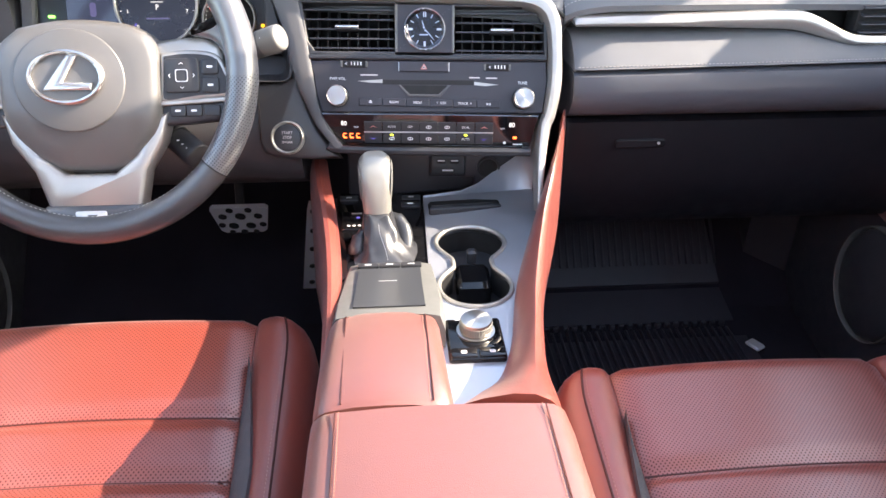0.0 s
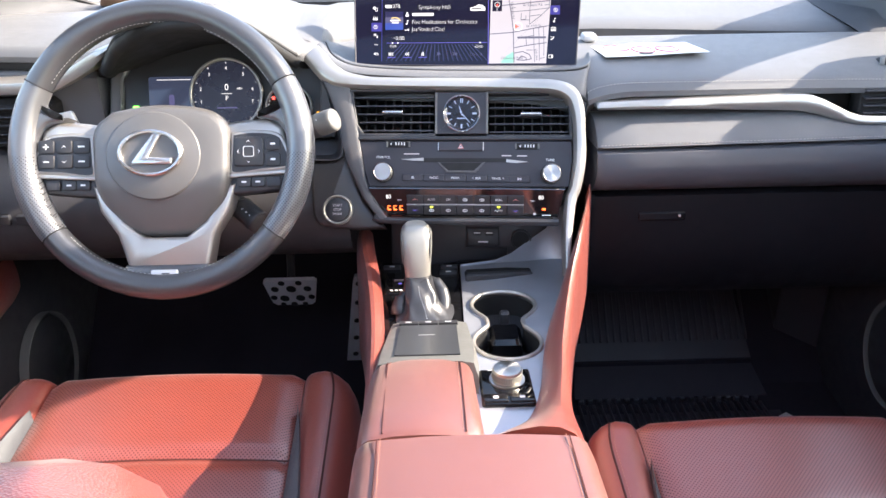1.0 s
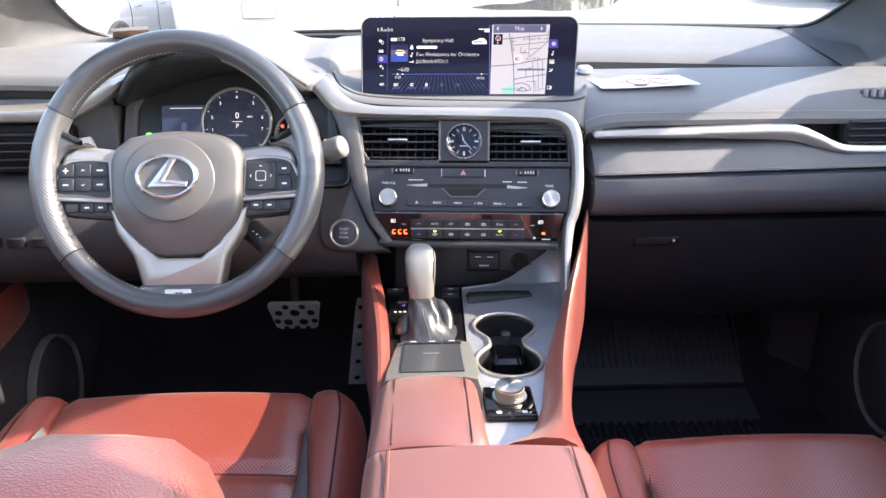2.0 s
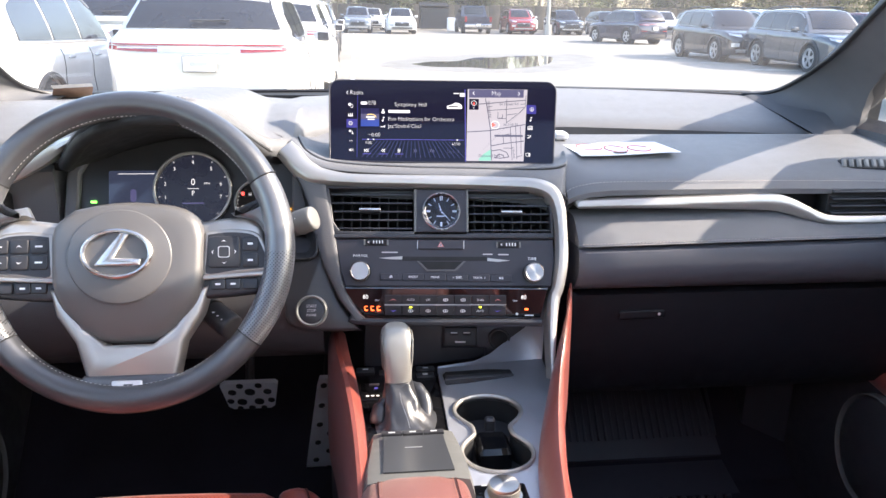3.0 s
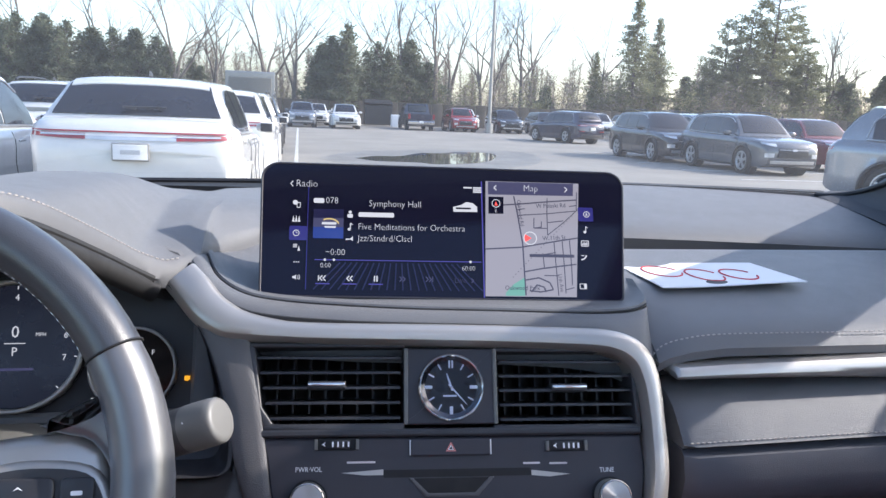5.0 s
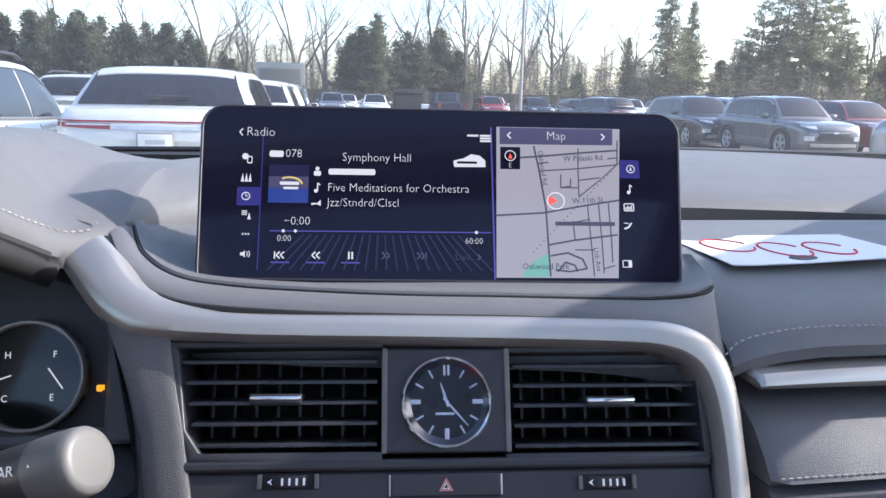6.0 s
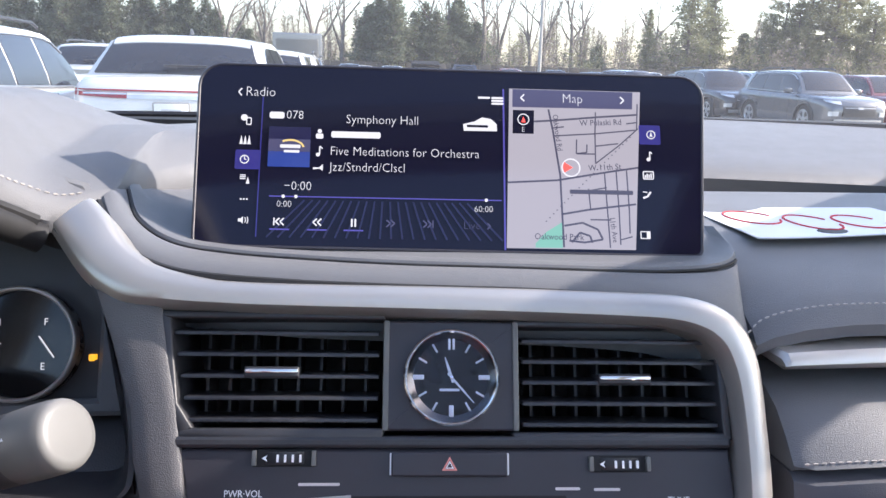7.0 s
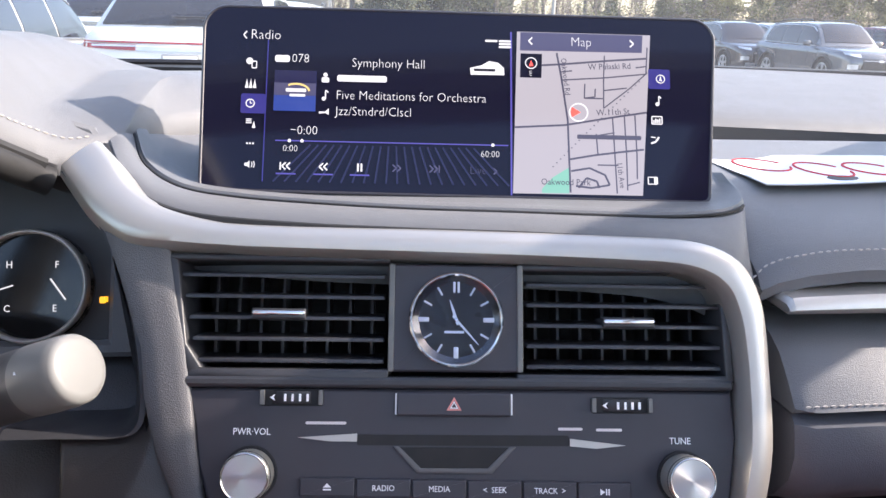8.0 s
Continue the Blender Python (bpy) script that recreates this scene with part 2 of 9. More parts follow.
M = {
    "dash": material("dash_leatherette", (0.118, 0.121, 0.130), 0.54, grain=0.32, grain_scale=1600, kind="leather", sheen=0.1, var=0.04, rough_var=0.04),
    "dash_dark": material("dark_dash_plastic", (0.06, 0.058, 0.062), 0.5, grain=0.3, grain_scale=900, kind="leather"),
    "black": material("satin_black_plastic", (0.032, 0.032, 0.036), 0.4, grain=0.12, grain_scale=1800),
    "face": material("radio_face_plastic", (0.035, 0.033, 0.041), 0.42, grain=0.1, grain_scale=2500),
    "gloss": material("gloss_black", (0.006, 0.006, 0.007), 0.07, spec=0.5, rough_var=0.02),
    "panelgloss": material("piano_black_panel", (0.006, 0.006, 0.007), 0.06, spec=1.0, coat=0.8, rough_var=0.02),
    "recess": material("dark_recess", (0.01, 0.01, 0.011), 0.7),
    "silver": material("satin_silver_trim", (0.5, 0.47, 0.435), 0.38, 0.75, var=0.03, rough_var=0.03),
    "brushed": material("brushed_console_plate", (0.56, 0.575, 0.62), 0.38, 0.72, grain=0.25, grain_scale=2600, kind="brushed", var=0.05),
    "chrome": material("chrome", (0.8, 0.8, 0.8), 0.1, 1.0, var=0.02, rough_var=0.03),
    "alu": material("pedal_aluminium", (0.68, 0.68, 0.68), 0.38, 0.55),
    "red": material("red_leather", RED, 0.4, coat=0.9, coat_rough=0.36, spec=0.6, grain=0.3, grain_scale=900, kind="leather", sheen=0.12, var=0.05, rough_var=0.04),
    # same leather as red, its colour paled to imitate sun and sky sheen
    "lidred": material("sheen_red_leather", (0.17, 0.036, 0.019), 0.45, coat=1.0, coat_rough=0.42, spec=0.8, grain=0.18, grain_scale=1300, kind="leather", sheen=0.16, var=0.06, rough_var=0.05),
    "redperf": perforated("perforated_red_leather", RED),
    "redseam": material("dark_red_seam", (0.06, 0.012, 0.009), 0.6),
    "insert": material("grey_side_insert", (0.075, 0.08, 0.088), 0.5, grain=0.3, grain_scale=900, kind="leather"),
    "thread": material("pale_thread", (0.38, 0.35, 0.33), 0.7),
    "redthread": material("pink_thread", (0.42, 0.2, 0.15), 0.7),
    "wheel": material("wheel_leather", (0.036, 0.038, 0.044), 0.36, coat=0.65, coat_rough=0.22, grain=0.12, grain_scale=1300, kind="leather", spec=0.7, var=0.03, rough_var=0.02),
    "wheelperf": perforated("perforated_wheel_leather", (0.07, 0.072, 0.08), 0.0028, 0.2, 0.33, True, 1.0),
    "hub": material("hub_cover", (0.11, 0.104, 0.1), 0.42, spec=0.5, coat=0.5, coat_rough=0.36, grain=0.12, grain_scale=1500, kind="leather", var=0.04),
    "carpet": material("black_carpet", (0.024, 0.021, 0.027), 0.95, grain=0.8, grain_scale=700, spec=0.1),
    "rubber": material("black_rubber_mat", (0.034, 0.03, 0.038), 0.5, grain=0.2, grain_scale=500),
    "door": material("door_panel_plastic", (0.035, 0.034, 0.04), 0.45, grain=0.3, grain_scale=800, kind="leather"),
    "head": material("headliner_fabric", (0.55, 0.545, 0.53), 0.9, grain=0.3, grain_scale=900, spec=0.1),
    "pillar": material("pillar_fabric", (0.11, 0.113, 0.122), 0.85, grain=0.4, grain_scale=1200, spec=0.1),
    "paper": material("white_paper", (0.82, 0.82, 0.82), 0.8, var=0.03, spec=0.2),
    "inkred": material("red_marker", (0.55, 0.05, 0.06), 0.7, spec=0.2),
    "inkblack": material("black_print", (0.02, 0.02, 0.02), 0.6),
    "print": material("white_print", (0.88, 0.88, 0.88), 0.5, var=0.02),
    "boot": material("shifter_boot_leather", (0.034, 0.035, 0.039), 0.36, coat=0.3, coat_rough=0.25, grain=0.2, grain_scale=1100, kind="leather"),
    "pad": material("touchpad_surface", (0.05, 0.053, 0.058), 0.3, var=0.0, rough_var=0.0),
    "greytrim": material("warm_grey_trim", (0.14, 0.139, 0.13), 0.4, var=0.04),
    "stalk": material("stalk_plastic", (0.06, 0.06, 0.062), 0.45, grain=0.15, grain_scale=1500),
    "spun": spun(material("spun_metal", (0.5, 0.48, 0.465), 0.34, 1.0, var=0.02, var_scale=10, rough_var=0.0), "Y"),
    "spuntop": spun(material("spun_dial_metal", (0.5, 0.48, 0.45), 0.34, 1.0, var=0.02, var_scale=10, rough_var=0.0), "Z"),
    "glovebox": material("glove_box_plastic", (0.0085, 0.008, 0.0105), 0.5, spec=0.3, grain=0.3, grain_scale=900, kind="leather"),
    "stalkcap": material("stalk_end_cap", (0.15, 0.148, 0.142), 0.5, var=0.03),
    "hazard": material("hazard_mark", (0.7, 0.25, 0.22), 0.5),
    "glass": glass("window_glass"),
    # film lays a pale veil over the view, imitating glare on the screen
    "windscreen": glass("veiled_windscreen_glass", (0.8, 0.825, 0.83), film=0.03),
    "sidetrim": material("grained_satin_trim", (0.095, 0.092, 0.095), 0.42, 0.0, grain=0.35, grain_scale=1700, kind="leather", var=0.06),
    "emblem": material("polished_emblem_metal", (0.6, 0.585, 0.57), 0.24, 0.95, var=0.02, rough_var=0.03),
    "startpanel": material("warm_black_panel", (0.05, 0.046, 0.047), 0.36, spec=0.6, grain=0.2, grain_scale=1300, kind="leather", var=0.05),
    "frit": material("black_windscreen_border", (0.008, 0.008, 0.01), 0.5),
    "knee": material("dark_knee_panel", (0.085, 0.087, 0.1), 0.4, grain=0.2, grain_scale=1300, kind="leather", var=0.05),
    "pedal": material("bright_pedal_plate", (0.92, 0.92, 0.94), 0.36, 0.35, var=0.03),
    "gauge": material("gauge_lettering", (0.02, 0.02, 0.02), 0.1, emit=(0.6, 0.62, 0.68), emit_strength=0.28, var=0.0, rough_var=0.0),
    "sticker": material("brown_card", (0.3, 0.19, 0.14), 0.6, var=0.2, var_scale=40),
    "wet": material("wet_asphalt", (0.175, 0.163, 0.143), 0.65, var=0.2, var_scale=1.2),
    "dialface": material("dial_face_black", (0.008, 0.008, 0.01), 0.3, emit=(0.006, 0.007, 0.014), emit_strength=0.4, var=0.0),
    "knobmetal": material("champagne_knob_metal", (0.36, 0.345, 0.31), 0.36, 0.55, var=0.03),
    "clockface": material("clock_dial_black", (0.012, 0.009, 0.008), 0.3, spec=0.25),
    "slat": material("vent_slat_plastic", (0.032, 0.032, 0.037), 0.35, grain=0.1, grain_scale=1800),
    "lens": glass("gauge_lens", (0.95, 0.96, 1.0), 0.009),
    # lit displays
    "lcd": material("display_dark", (0.004, 0.004, 0.012), 0.07, spec=0.28, emit=(0.0018, 0.002, 0.005), emit_strength=0.5, var=0.0, rough_var=0.0),
    "lcd_glow": material("display_violet", (0.01, 0.01, 0.05), 0.1, emit=(0.026, 0.024, 0.15), emit_strength=0.3, var=0.0, rough_var=0.0),
    "lcd_line": material("display_line", (0.01, 0.01, 0.05), 0.1, emit=(0.08, 0.07, 0.33), emit_strength=0.28, var=0.0, rough_var=0.0),
    "lcd_text": material("display_text", (0.02, 0.02, 0.02), 0.1, emit=(0.62, 0.64, 0.7), emit_strength=0.33, var=0.0, rough_var=0.0),
    "lcd_dim": material("display_dim_text", (0.02, 0.02, 0.02), 0.1, emit=(0.03, 0.03, 0.075), emit_strength=0.5, var=0.0, rough_var=0.0),
    "lcd_map": material("display_map", (0.02, 0.02, 0.02), 0.1, emit=(0.25, 0.245, 0.29), emit_strength=0.42, var=0.02, rough_var=0.0),
    "lcd_field": material("display_field", (0.01, 0.01, 0.03), 0.1, emit=(0.004, 0.004, 0.016), emit_strength=0.5, var=0.0, rough_var=0.0),
    "lcd_road": material("display_road", (0.02, 0.02, 0.02), 0.1, emit=(0.03, 0.03, 0.055), emit_strength=0.5, var=0.0, rough_var=0.0),
    "lcd_park": material("display_park", (0.02, 0.02, 0.02), 0.1, emit=(0.1, 0.26, 0.22), emit_strength=0.5, var=0.0, rough_var=0.0),
    "lcd_blue": material("display_album", (0.02, 0.02, 0.02), 0.1, emit=(0.008, 0.03, 0.2), emit_strength=0.4, var=0.3, var_scale=30, rough_var=0.0),
    "lcd_gold": material("display_gold", (0.02, 0.02, 0.02), 0.1, emit=(0.55, 0.42, 0.16), emit_strength=0.4, var=0.0, rough_var=0.0),
    "lcd_red": material("display_red", (0.02, 0.02, 0.02), 0.1, emit=(0.75, 0.06, 0.05), emit_strength=0.6, var=0.0, rough_var=0.0),
    "lcd_tft": material("cluster_tft", (0.01, 0.01, 0.02), 0.1, emit=(0.012, 0.016, 0.03), emit_strength=0.5, var=0.1, rough_var=0.0),
    "amber": material("amber_lamp", (0.1, 0.05, 0.01), 0.3, emit=(1.0, 0.45, 0.02), emit_strength=0.3, var=0.0, rough_var=0.0),
    "green": material("green_lamp", (0.02, 0.1, 0.02), 0.3, emit=(0.15, 0.9, 0.1), emit_strength=0.7, var=0.0, rough_var=0.0),
    "lime": material("lime_lamp", (0.1, 0.1, 0.02), 0.3, emit=(0.75, 0.9, 0.05), emit_strength=0.7, var=0.0, rough_var=0.0),
    "orange": material("orange_lamp", (0.1, 0.02, 0.01), 0.3, emit=(1.0, 0.12, 0.03), emit_strength=0.8, var=0.0, rough_var=0.0),
    # outside
    "asphalt": material("asphalt", (0.24, 0.222, 0.193), 0.85, var=0.14, var_scale=0.35, grain=0.6, grain_scale=60),
    "paintline": material("lot_line_paint", (0.5, 0.5, 0.48), 0.8, var=0.25, var_scale=6),
    "tyre": material("tyre_rubber", (0.02, 0.02, 0.02), 0.8),
    "rim": material("alloy_rim", (0.45, 0.45, 0.46), 0.35, 0.8),
    "carglass": material("tinted_car_glass", (0.014, 0.017, 0.026), 0.06, spec=0.55, rough_var=0.02),
    "carblack": material("car_black_trim", (0.02, 0.02, 0.022), 0.45),
    "lampred": material("tail_lamp_red", (0.28, 0.012, 0.02), 0.15, coat=0.5),
    "lampclear": material("headlamp_clear", (0.6, 0.62, 0.64), 0.12, 0.4, coat=0.5),
    "bark": material("bark", (0.17, 0.145, 0.125), 0.95, var=0.3, var_scale=3, grain=1.0, grain_scale=30),
    "needles": leafy(material("evergreen_needles", (0.165, 0.18, 0.12), 0.8, var=0.3, var_scale=0.7, spec=0.2)),
    "needles2": leafy(material("olive_needles", (0.24, 0.24, 0.14), 0.8, var=0.3, var_scale=0.7, spec=0.2)),
    "dry": leafy(material("dry_brush", (0.27, 0.235, 0.195), 0.9, var=0.2, var_scale=0.6, spec=0.2)),
    "mirrorpaint": material("grey_mirror_paint", (0.2, 0.205, 0.215), 0.25, 0.3, coat=0.8, var=0.03),
    "clockring": material("dark_polished_ring", (0.09, 0.087, 0.085), 0.16, 1.0, var=0.05, rough_var=0.03),
    "greytext": material("soft_grey_print", (0.62, 0.57, 0.56), 0.5, var=0.02),
    "platebar": material("plate_print", (0.55, 0.56, 0.58), 0.6),
    "fence": material("fence_board", (0.09, 0.075, 0.06), 0.85, var=0.25, var_scale=1.0),
    "pole": material("lamp_pole_metal", (0.33, 0.32, 0.3), 0.5, 0.4),
}


def paint(name, colour, metal=0.3):
    return material(name, colour, 0.25, metal, coat=0.8, var=0.03, rough_var=0.03)


PAINT = {"white": paint("white_car_paint", (0.62, 0.615, 0.6), 0.0), "grey": paint("blue_grey_car_paint", (0.085, 0.092, 0.105)), "dark": paint("dark_car_paint", (0.018, 0.02, 0.028)),
         "red": paint("dark_red_car_paint", (0.16, 0.02, 0.03)), "silver": paint("silver_car_paint", (0.22, 0.235, 0.26), 0.4), "navy": paint("navy_car_paint", (0.02, 0.022, 0.05)),
         "bright": paint("red_car_paint", (0.3, 0.025, 0.03))}


# ---- building tools ----
def part(name, bm, mat, parent=None, label="", smooth=35):
    me = bpy.data.meshes.new(name)
    bmesh.ops.recalc_face_normals(bm, faces=bm.faces)
    bm.to_mesh(me)
    bm.free()
    me.materials.append(M[mat] if isinstance(mat, str) else mat)
    if smooth:
        me.polygons.foreach_set("use_smooth", [True] * len(me.polygons))
        me.set_sharp_from_angle(angle=radians(smooth))
    ob = new(name, me)
    ob.parent = parent
    return tagged(ob, label)


def thing(name, label, category, at=(0, 0, 0), group="", kind=""):
    ob = new(name)
    ob.location = at
    ob.empty_display_size = 0.05
    return tagged(ob, label, category, group, kind)


def loft(rings, closed=True, caps=True, bm=None):
    bm = bm or bmesh.new()
    rows = [[bm.verts.new(p) for p in r] for r in rings]
    n = len(rows[0])
    for a, b in zip(rows, rows[1:]):
        for i in range(n if closed else n - 1):
            j = (i + 1) % n
            bm.faces.new((a[i], a[j], b[j], b[i]))
    if caps and closed:
        bm.faces.new(rows[0][::-1])
        bm.faces.new(rows[-1])
    return bm


def tube(points, radius, sides=10, closed=False, bm=None, flat=1.0):
    """A round bar along points; radius a number or one for each point."""
    pts = [Vector(p) for p in points]
    n = len(pts)
    rad = radius if isinstance(radius, (list, tuple)) else [radius] * n
    rings, up = [], None
    for i, p in enumerate(pts):
        a = pts[i - 1] if i or closed else p
        b = pts[(i + 1) % n] if i < n - 1 or closed else p
        d = (b - a).normalized()
        if up is None:
            up = d.orthogonal().normalized()
        up = (up - d * up.dot(d))
        up = up.normalized() if up.length > 1e-6 else d.orthogonal().normalized()
        side = d.cross(up)
        rings.append([p + (up * math.cos(2 * math.pi * k / sides) + side * flat * math.sin(2 * math.pi * k / sides)) * rad[i] for k in range(sides)])
    if closed:
        rings.append(rings[0])
        # the frame may turn on the way round: match the last ring to the first
        bm = bm or bmesh.new()
        rows = [[bm.verts.new(q) for q in r] for r in rings[:-1]]
        for i in range(n):
            a, b = rows[i], rows[(i + 1) % n]
            off = 0
            if i == n - 1:
                off = min(range(sides), key=lambda k: (b[k].co - a[0].co).length)
            for k in range(sides):
                bm.faces.new((a[k], a[(k + 1) % sides], b[(k + 1 + off) % sides], b[(k + off) % sides]))
        return bm
    return loft(rings, bm=bm)


def smooth_path(points, steps=8):
    """A smooth curve through points (Catmull-Rom)."""
    p = [Vector(q) for q in points]
    p = [p[0] * 2 - p[1]] + p + [p[-1] * 2 - p[-2]]
    out = []
    for i in range(1, len(p) - 2):
        for k in range(steps):
            t = k / steps
            out.append(0.5 * (2 * p[i] + (p[i + 1] - p[i - 1]) * t + (2 * p[i - 1] - 5 * p[i] + 4 * p[i + 1] - p[i + 2]) * t * t + (3 * p[i] - p[i - 1] - 3 * p[i + 1] + p[i + 2]) * t ** 3))
    return out + [p[-2]]


def rrect(w, h, r, cx=0.0, cy=0.0, n=4):
    out = []
    for sx, sy, a0 in ((1, 1, 0), (-1, 1, 90), (-1, -1, 180), (1, -1, 270)):
        for k in range(n + 1):
            a = radians(a0 + 90 * k / n)
            out.append((cx + sx * (w / 2 - r) + r * math.cos(a), cy + sy * (h / 2 - r) + r * math.sin(a)))
    return out


def circle(r, cx=0.0, cy=0.0, n=32, ry=None):
    return [(cx + r * math.cos(2 * math.pi * k / n), cy + (ry or r) * math.sin(2 * math.pi * k / n)) for k in range(n)]


def shrink(poly, d):
    """The outline moved inwards by d; poly runs anticlockwise."""
    n, out = len(poly), []
    for i in range(n):
        a, b, c = Vector(poly[i - 1]), Vector(poly[i]), Vector(poly[(i + 1) % n])
        u, v = (b - a), (c - b)
        if u.length < 1e-9 or v.length < 1e-9:
            out.append(tuple(b))
            continue
        u, v = u.normalized(), v.normalized()
        nu, nv = Vector((-u.y, u.x)), Vector((-v.y, v.x))
        m = nu + nv
        m = m / max(0.5, m.dot(nu)) if m.length > 1e-6 else nu
        out.append(tuple(b + m * d))
    return out


def slab(poly, m, z0, z1, bevel=0.0, bm=None):
    """An outline in the plane of the pose m, from height z0 to z1, its upper edge bevelled."""
    bm = bm or bmesh.new()
    area = sum(poly[i - 1][0] * poly[i][1] - poly[i][0] * poly[i - 1][1] for i in range(len(poly)))
    if area < 0:
        poly = poly[::-1]
    rings = [[m @ Vector((x, y, z0)) for x, y in poly]]
    if bevel:
        rings.append([m @ Vector((x, y, z1 - bevel)) for x, y in poly])
        mid = shrink(poly, bevel * 0.35)
        rings.append([m @ Vector((x, y, z1 - bevel * 0.35)) for x, y in mid])
        poly = shrink(poly, bevel)
    rings.append([m @ Vector((x, y, z1)) for x, y in poly])
    return loft(rings, bm=bm)


def ring_slab(outer, inner, m, z0, z1, bm=None, bevel=0.0):
    """A flat band between two outlines of as many points."""
    bm = bm or bmesh.new()
    o2, i2 = (shrink(outer, bevel), shrink(inner, -bevel)) if bevel else (outer, inner)
    loops = [[m @ Vector((x, y, z0)) for x, y in outer], [m @ Vector((x, y, z1 - bevel)) for x, y in outer], [m @ Vector((x, y, z1)) for x, y in o2],
             [m @ Vector((x, y, z1)) for x, y in i2], [m @ Vector((x, y, z1 - bevel)) for x, y in inner], [m @ Vector((x, y, z0)) for x, y in inner]]
    return loft(loops + [loops[0]], caps=False, bm=bm)


def box(cx, cy, cz, sx, sy, sz, bevel=0.0, rot=(0, 0, 0), bm=None):
    m = pose(cx, cy, cz, *rot)
    r = min(bevel, sx / 2.01, sy / 2.01)
    poly = rrect(sx, sy, r, n=2) if bevel else [(-sx / 2, -sy / 2), (sx / 2, -sy / 2), (sx / 2, sy / 2), (-sx / 2, sy / 2)]
    bm = bm or bmesh.new()
    if bevel and sz > 2 * bevel:
        small = shrink(poly, bevel * 0.9)
        rings = [(small, -sz / 2), (poly, -sz / 2 + bevel), (poly, sz / 2 - bevel), (small, sz / 2)]
    else:
        rings = [(poly, -sz / 2), (poly, sz / 2)]
    return loft([[m @ Vector((x, y, z)) for x, y in p] for p, z in rings], bm=bm)


def sheet(fn, us, vs, bm=None):
    bm = bm or bmesh.new()
    g = [[bm.verts.new(fn(u, v)) for v in vs] for u in us]
    for i in range(len(us) - 1):
        for j in range(len(vs) - 1):
            bm.faces.new((g[i][j], g[i + 1][j], g[i + 1][j + 1], g[i][j + 1]))
    return bm


def lin(a, b, n):
    return [a + (b - a) * i / (n - 1) for i in range(n)]


def stitches(points, parent, mat="thread", size=0.0007, gap=0.005, name="stitching", label=""):
    """A row of short threads along a line, joined into one part."""
    pts = [Vector(p) for p in points]
    bm, carry = bmesh.new(), 0.0
    for a, b in zip(pts, pts[1:]):
        d = b - a
        length = d.length
        if length < 1e-6:
            continue
        d.normalize()
        s = carry
        while s < length:
            p = a + d * s
            side = d.orthogonal().normalized() * size
            up = d.cross(side).normalized() * size
            e = d * gap * 0.33
            loft([[p - e * 0.9 + side * 0.5, p - e * 0.9 + up * 0.5, p - e * 0.9 - side * 0.5, p - e * 0.9 - up * 0.5], [p + side, p + up, p - side, p - up],
                  [p + e * 0.9 + side * 0.5, p + e * 0.9 + up * 0.5, p + e * 0.9 - side * 0.5, p + e * 0.9 - up * 0.5]], bm=bm)
            s += gap
        carry = s - length
    return part(name, bm, mat, parent, label)


def lettering(body, m, size, mat, parent, name="lettering", align="CENTER", squeeze=1.0, thin=0.0):
    """Words in the built-in font as a thin mesh, in the plane of the pose m."""
    c = bpy.data.curves.new(name, "FONT")
    c.body, c.size, c.align_x, c.align_y, c.extrude, c.resolution_u, c.offset = body, size, align, "CENTER", 0.0001, 2, -thin * size
    o = bpy.data.objects.new(name, c)
    scene.collection.objects.link(o)
    me = bpy.data.meshes.new_from_object(o.evaluated_get(bpy.context.evaluated_depsgraph_get()))
    bpy.data.objects.remove(o)
    me.transform(m @ Matrix.Diagonal((squeeze, 1, 1, 1)))
    me.materials.clear()
    me.materials.append(M[mat])
    me.name = name
    ob = new(name, me)
    ob.parent = parent
    return ob


def plane_pose(origin, tilt, yaw=0.0):
    """A pose whose x runs to the right, y up along a face that leans back by tilt degrees, z out towards the cabin."""
    return Matrix.Translation(origin) @ Matrix.Rotation(radians(yaw), 4, "Z") @ Matrix.Rotation(radians(90 - tilt), 4, "X")


def hull_pose(m, x, y, z=0.0, turn=0.0):
    return m @ Matrix.Translation((x, y, z)) @ Matrix.Rotation(radians(turn), 4, "Z")


STACK = plane_pose((0, -0.012, 1.07), 25, -4)      # the face of the centre stack
SCREEN = plane_pose((0.012, 0.068, 1.133), 25, -4)  # the display
WHEEL = plane_pose((-0.3725, -0.163, 1.075), 24)
GAUGE = plane_pose((-0.36, 0.07, 1.095), 20)
FLAT = Matrix.Identity(4)
GROUND = -0.13


# ---- the cabin's shell ----
# floor pan with its slope up to the bulkhead
prof = [(-2.3, 0.44), (0.05, 0.44), (0.2, 0.46), (0.42, 0.68), (0.5, 0.95)]
tagged(part("floor", loft([[(-0.78, y, z), (0.78, y, z), (0.78, y, z - 0.03), (-0.78, y, z - 0.03)] for y, z in prof]), "carpet"), "black carpeted car floor rising to the bulkhead", "floor", kind="structure")
tagged(part("bulkhead", box(0, 0.56, 0.9, 1.6, 0.06, 0.55), "recess"), "dark bulkhead behind the dashboard", "wall", kind="structure")

# roof with headliner; unseen glass opening over the seats, added to let light in
def roof_strip(xa, xb, ya, yb, bm):
    def zr(x, y):
        return 1.695 - 0.04 * max(0, (y + 0.8) / 0.44) ** 2 - 0.05 * max(0, (-1.0 - y) / 1.4) ** 2 + 0.035 * (1 - (x / 0.6) ** 2)
    rings = []
    for y in lin(ya, yb, 5):
        xs_ = lin(xa, xb, 6)
        rings.append([(x, y, zr(x, y)) for x in xs_] + [(x, y, zr(x, y) + 0.04) for x in xs_[::-1]])
    return loft(rings, bm=bm)


bm = bmesh.new()
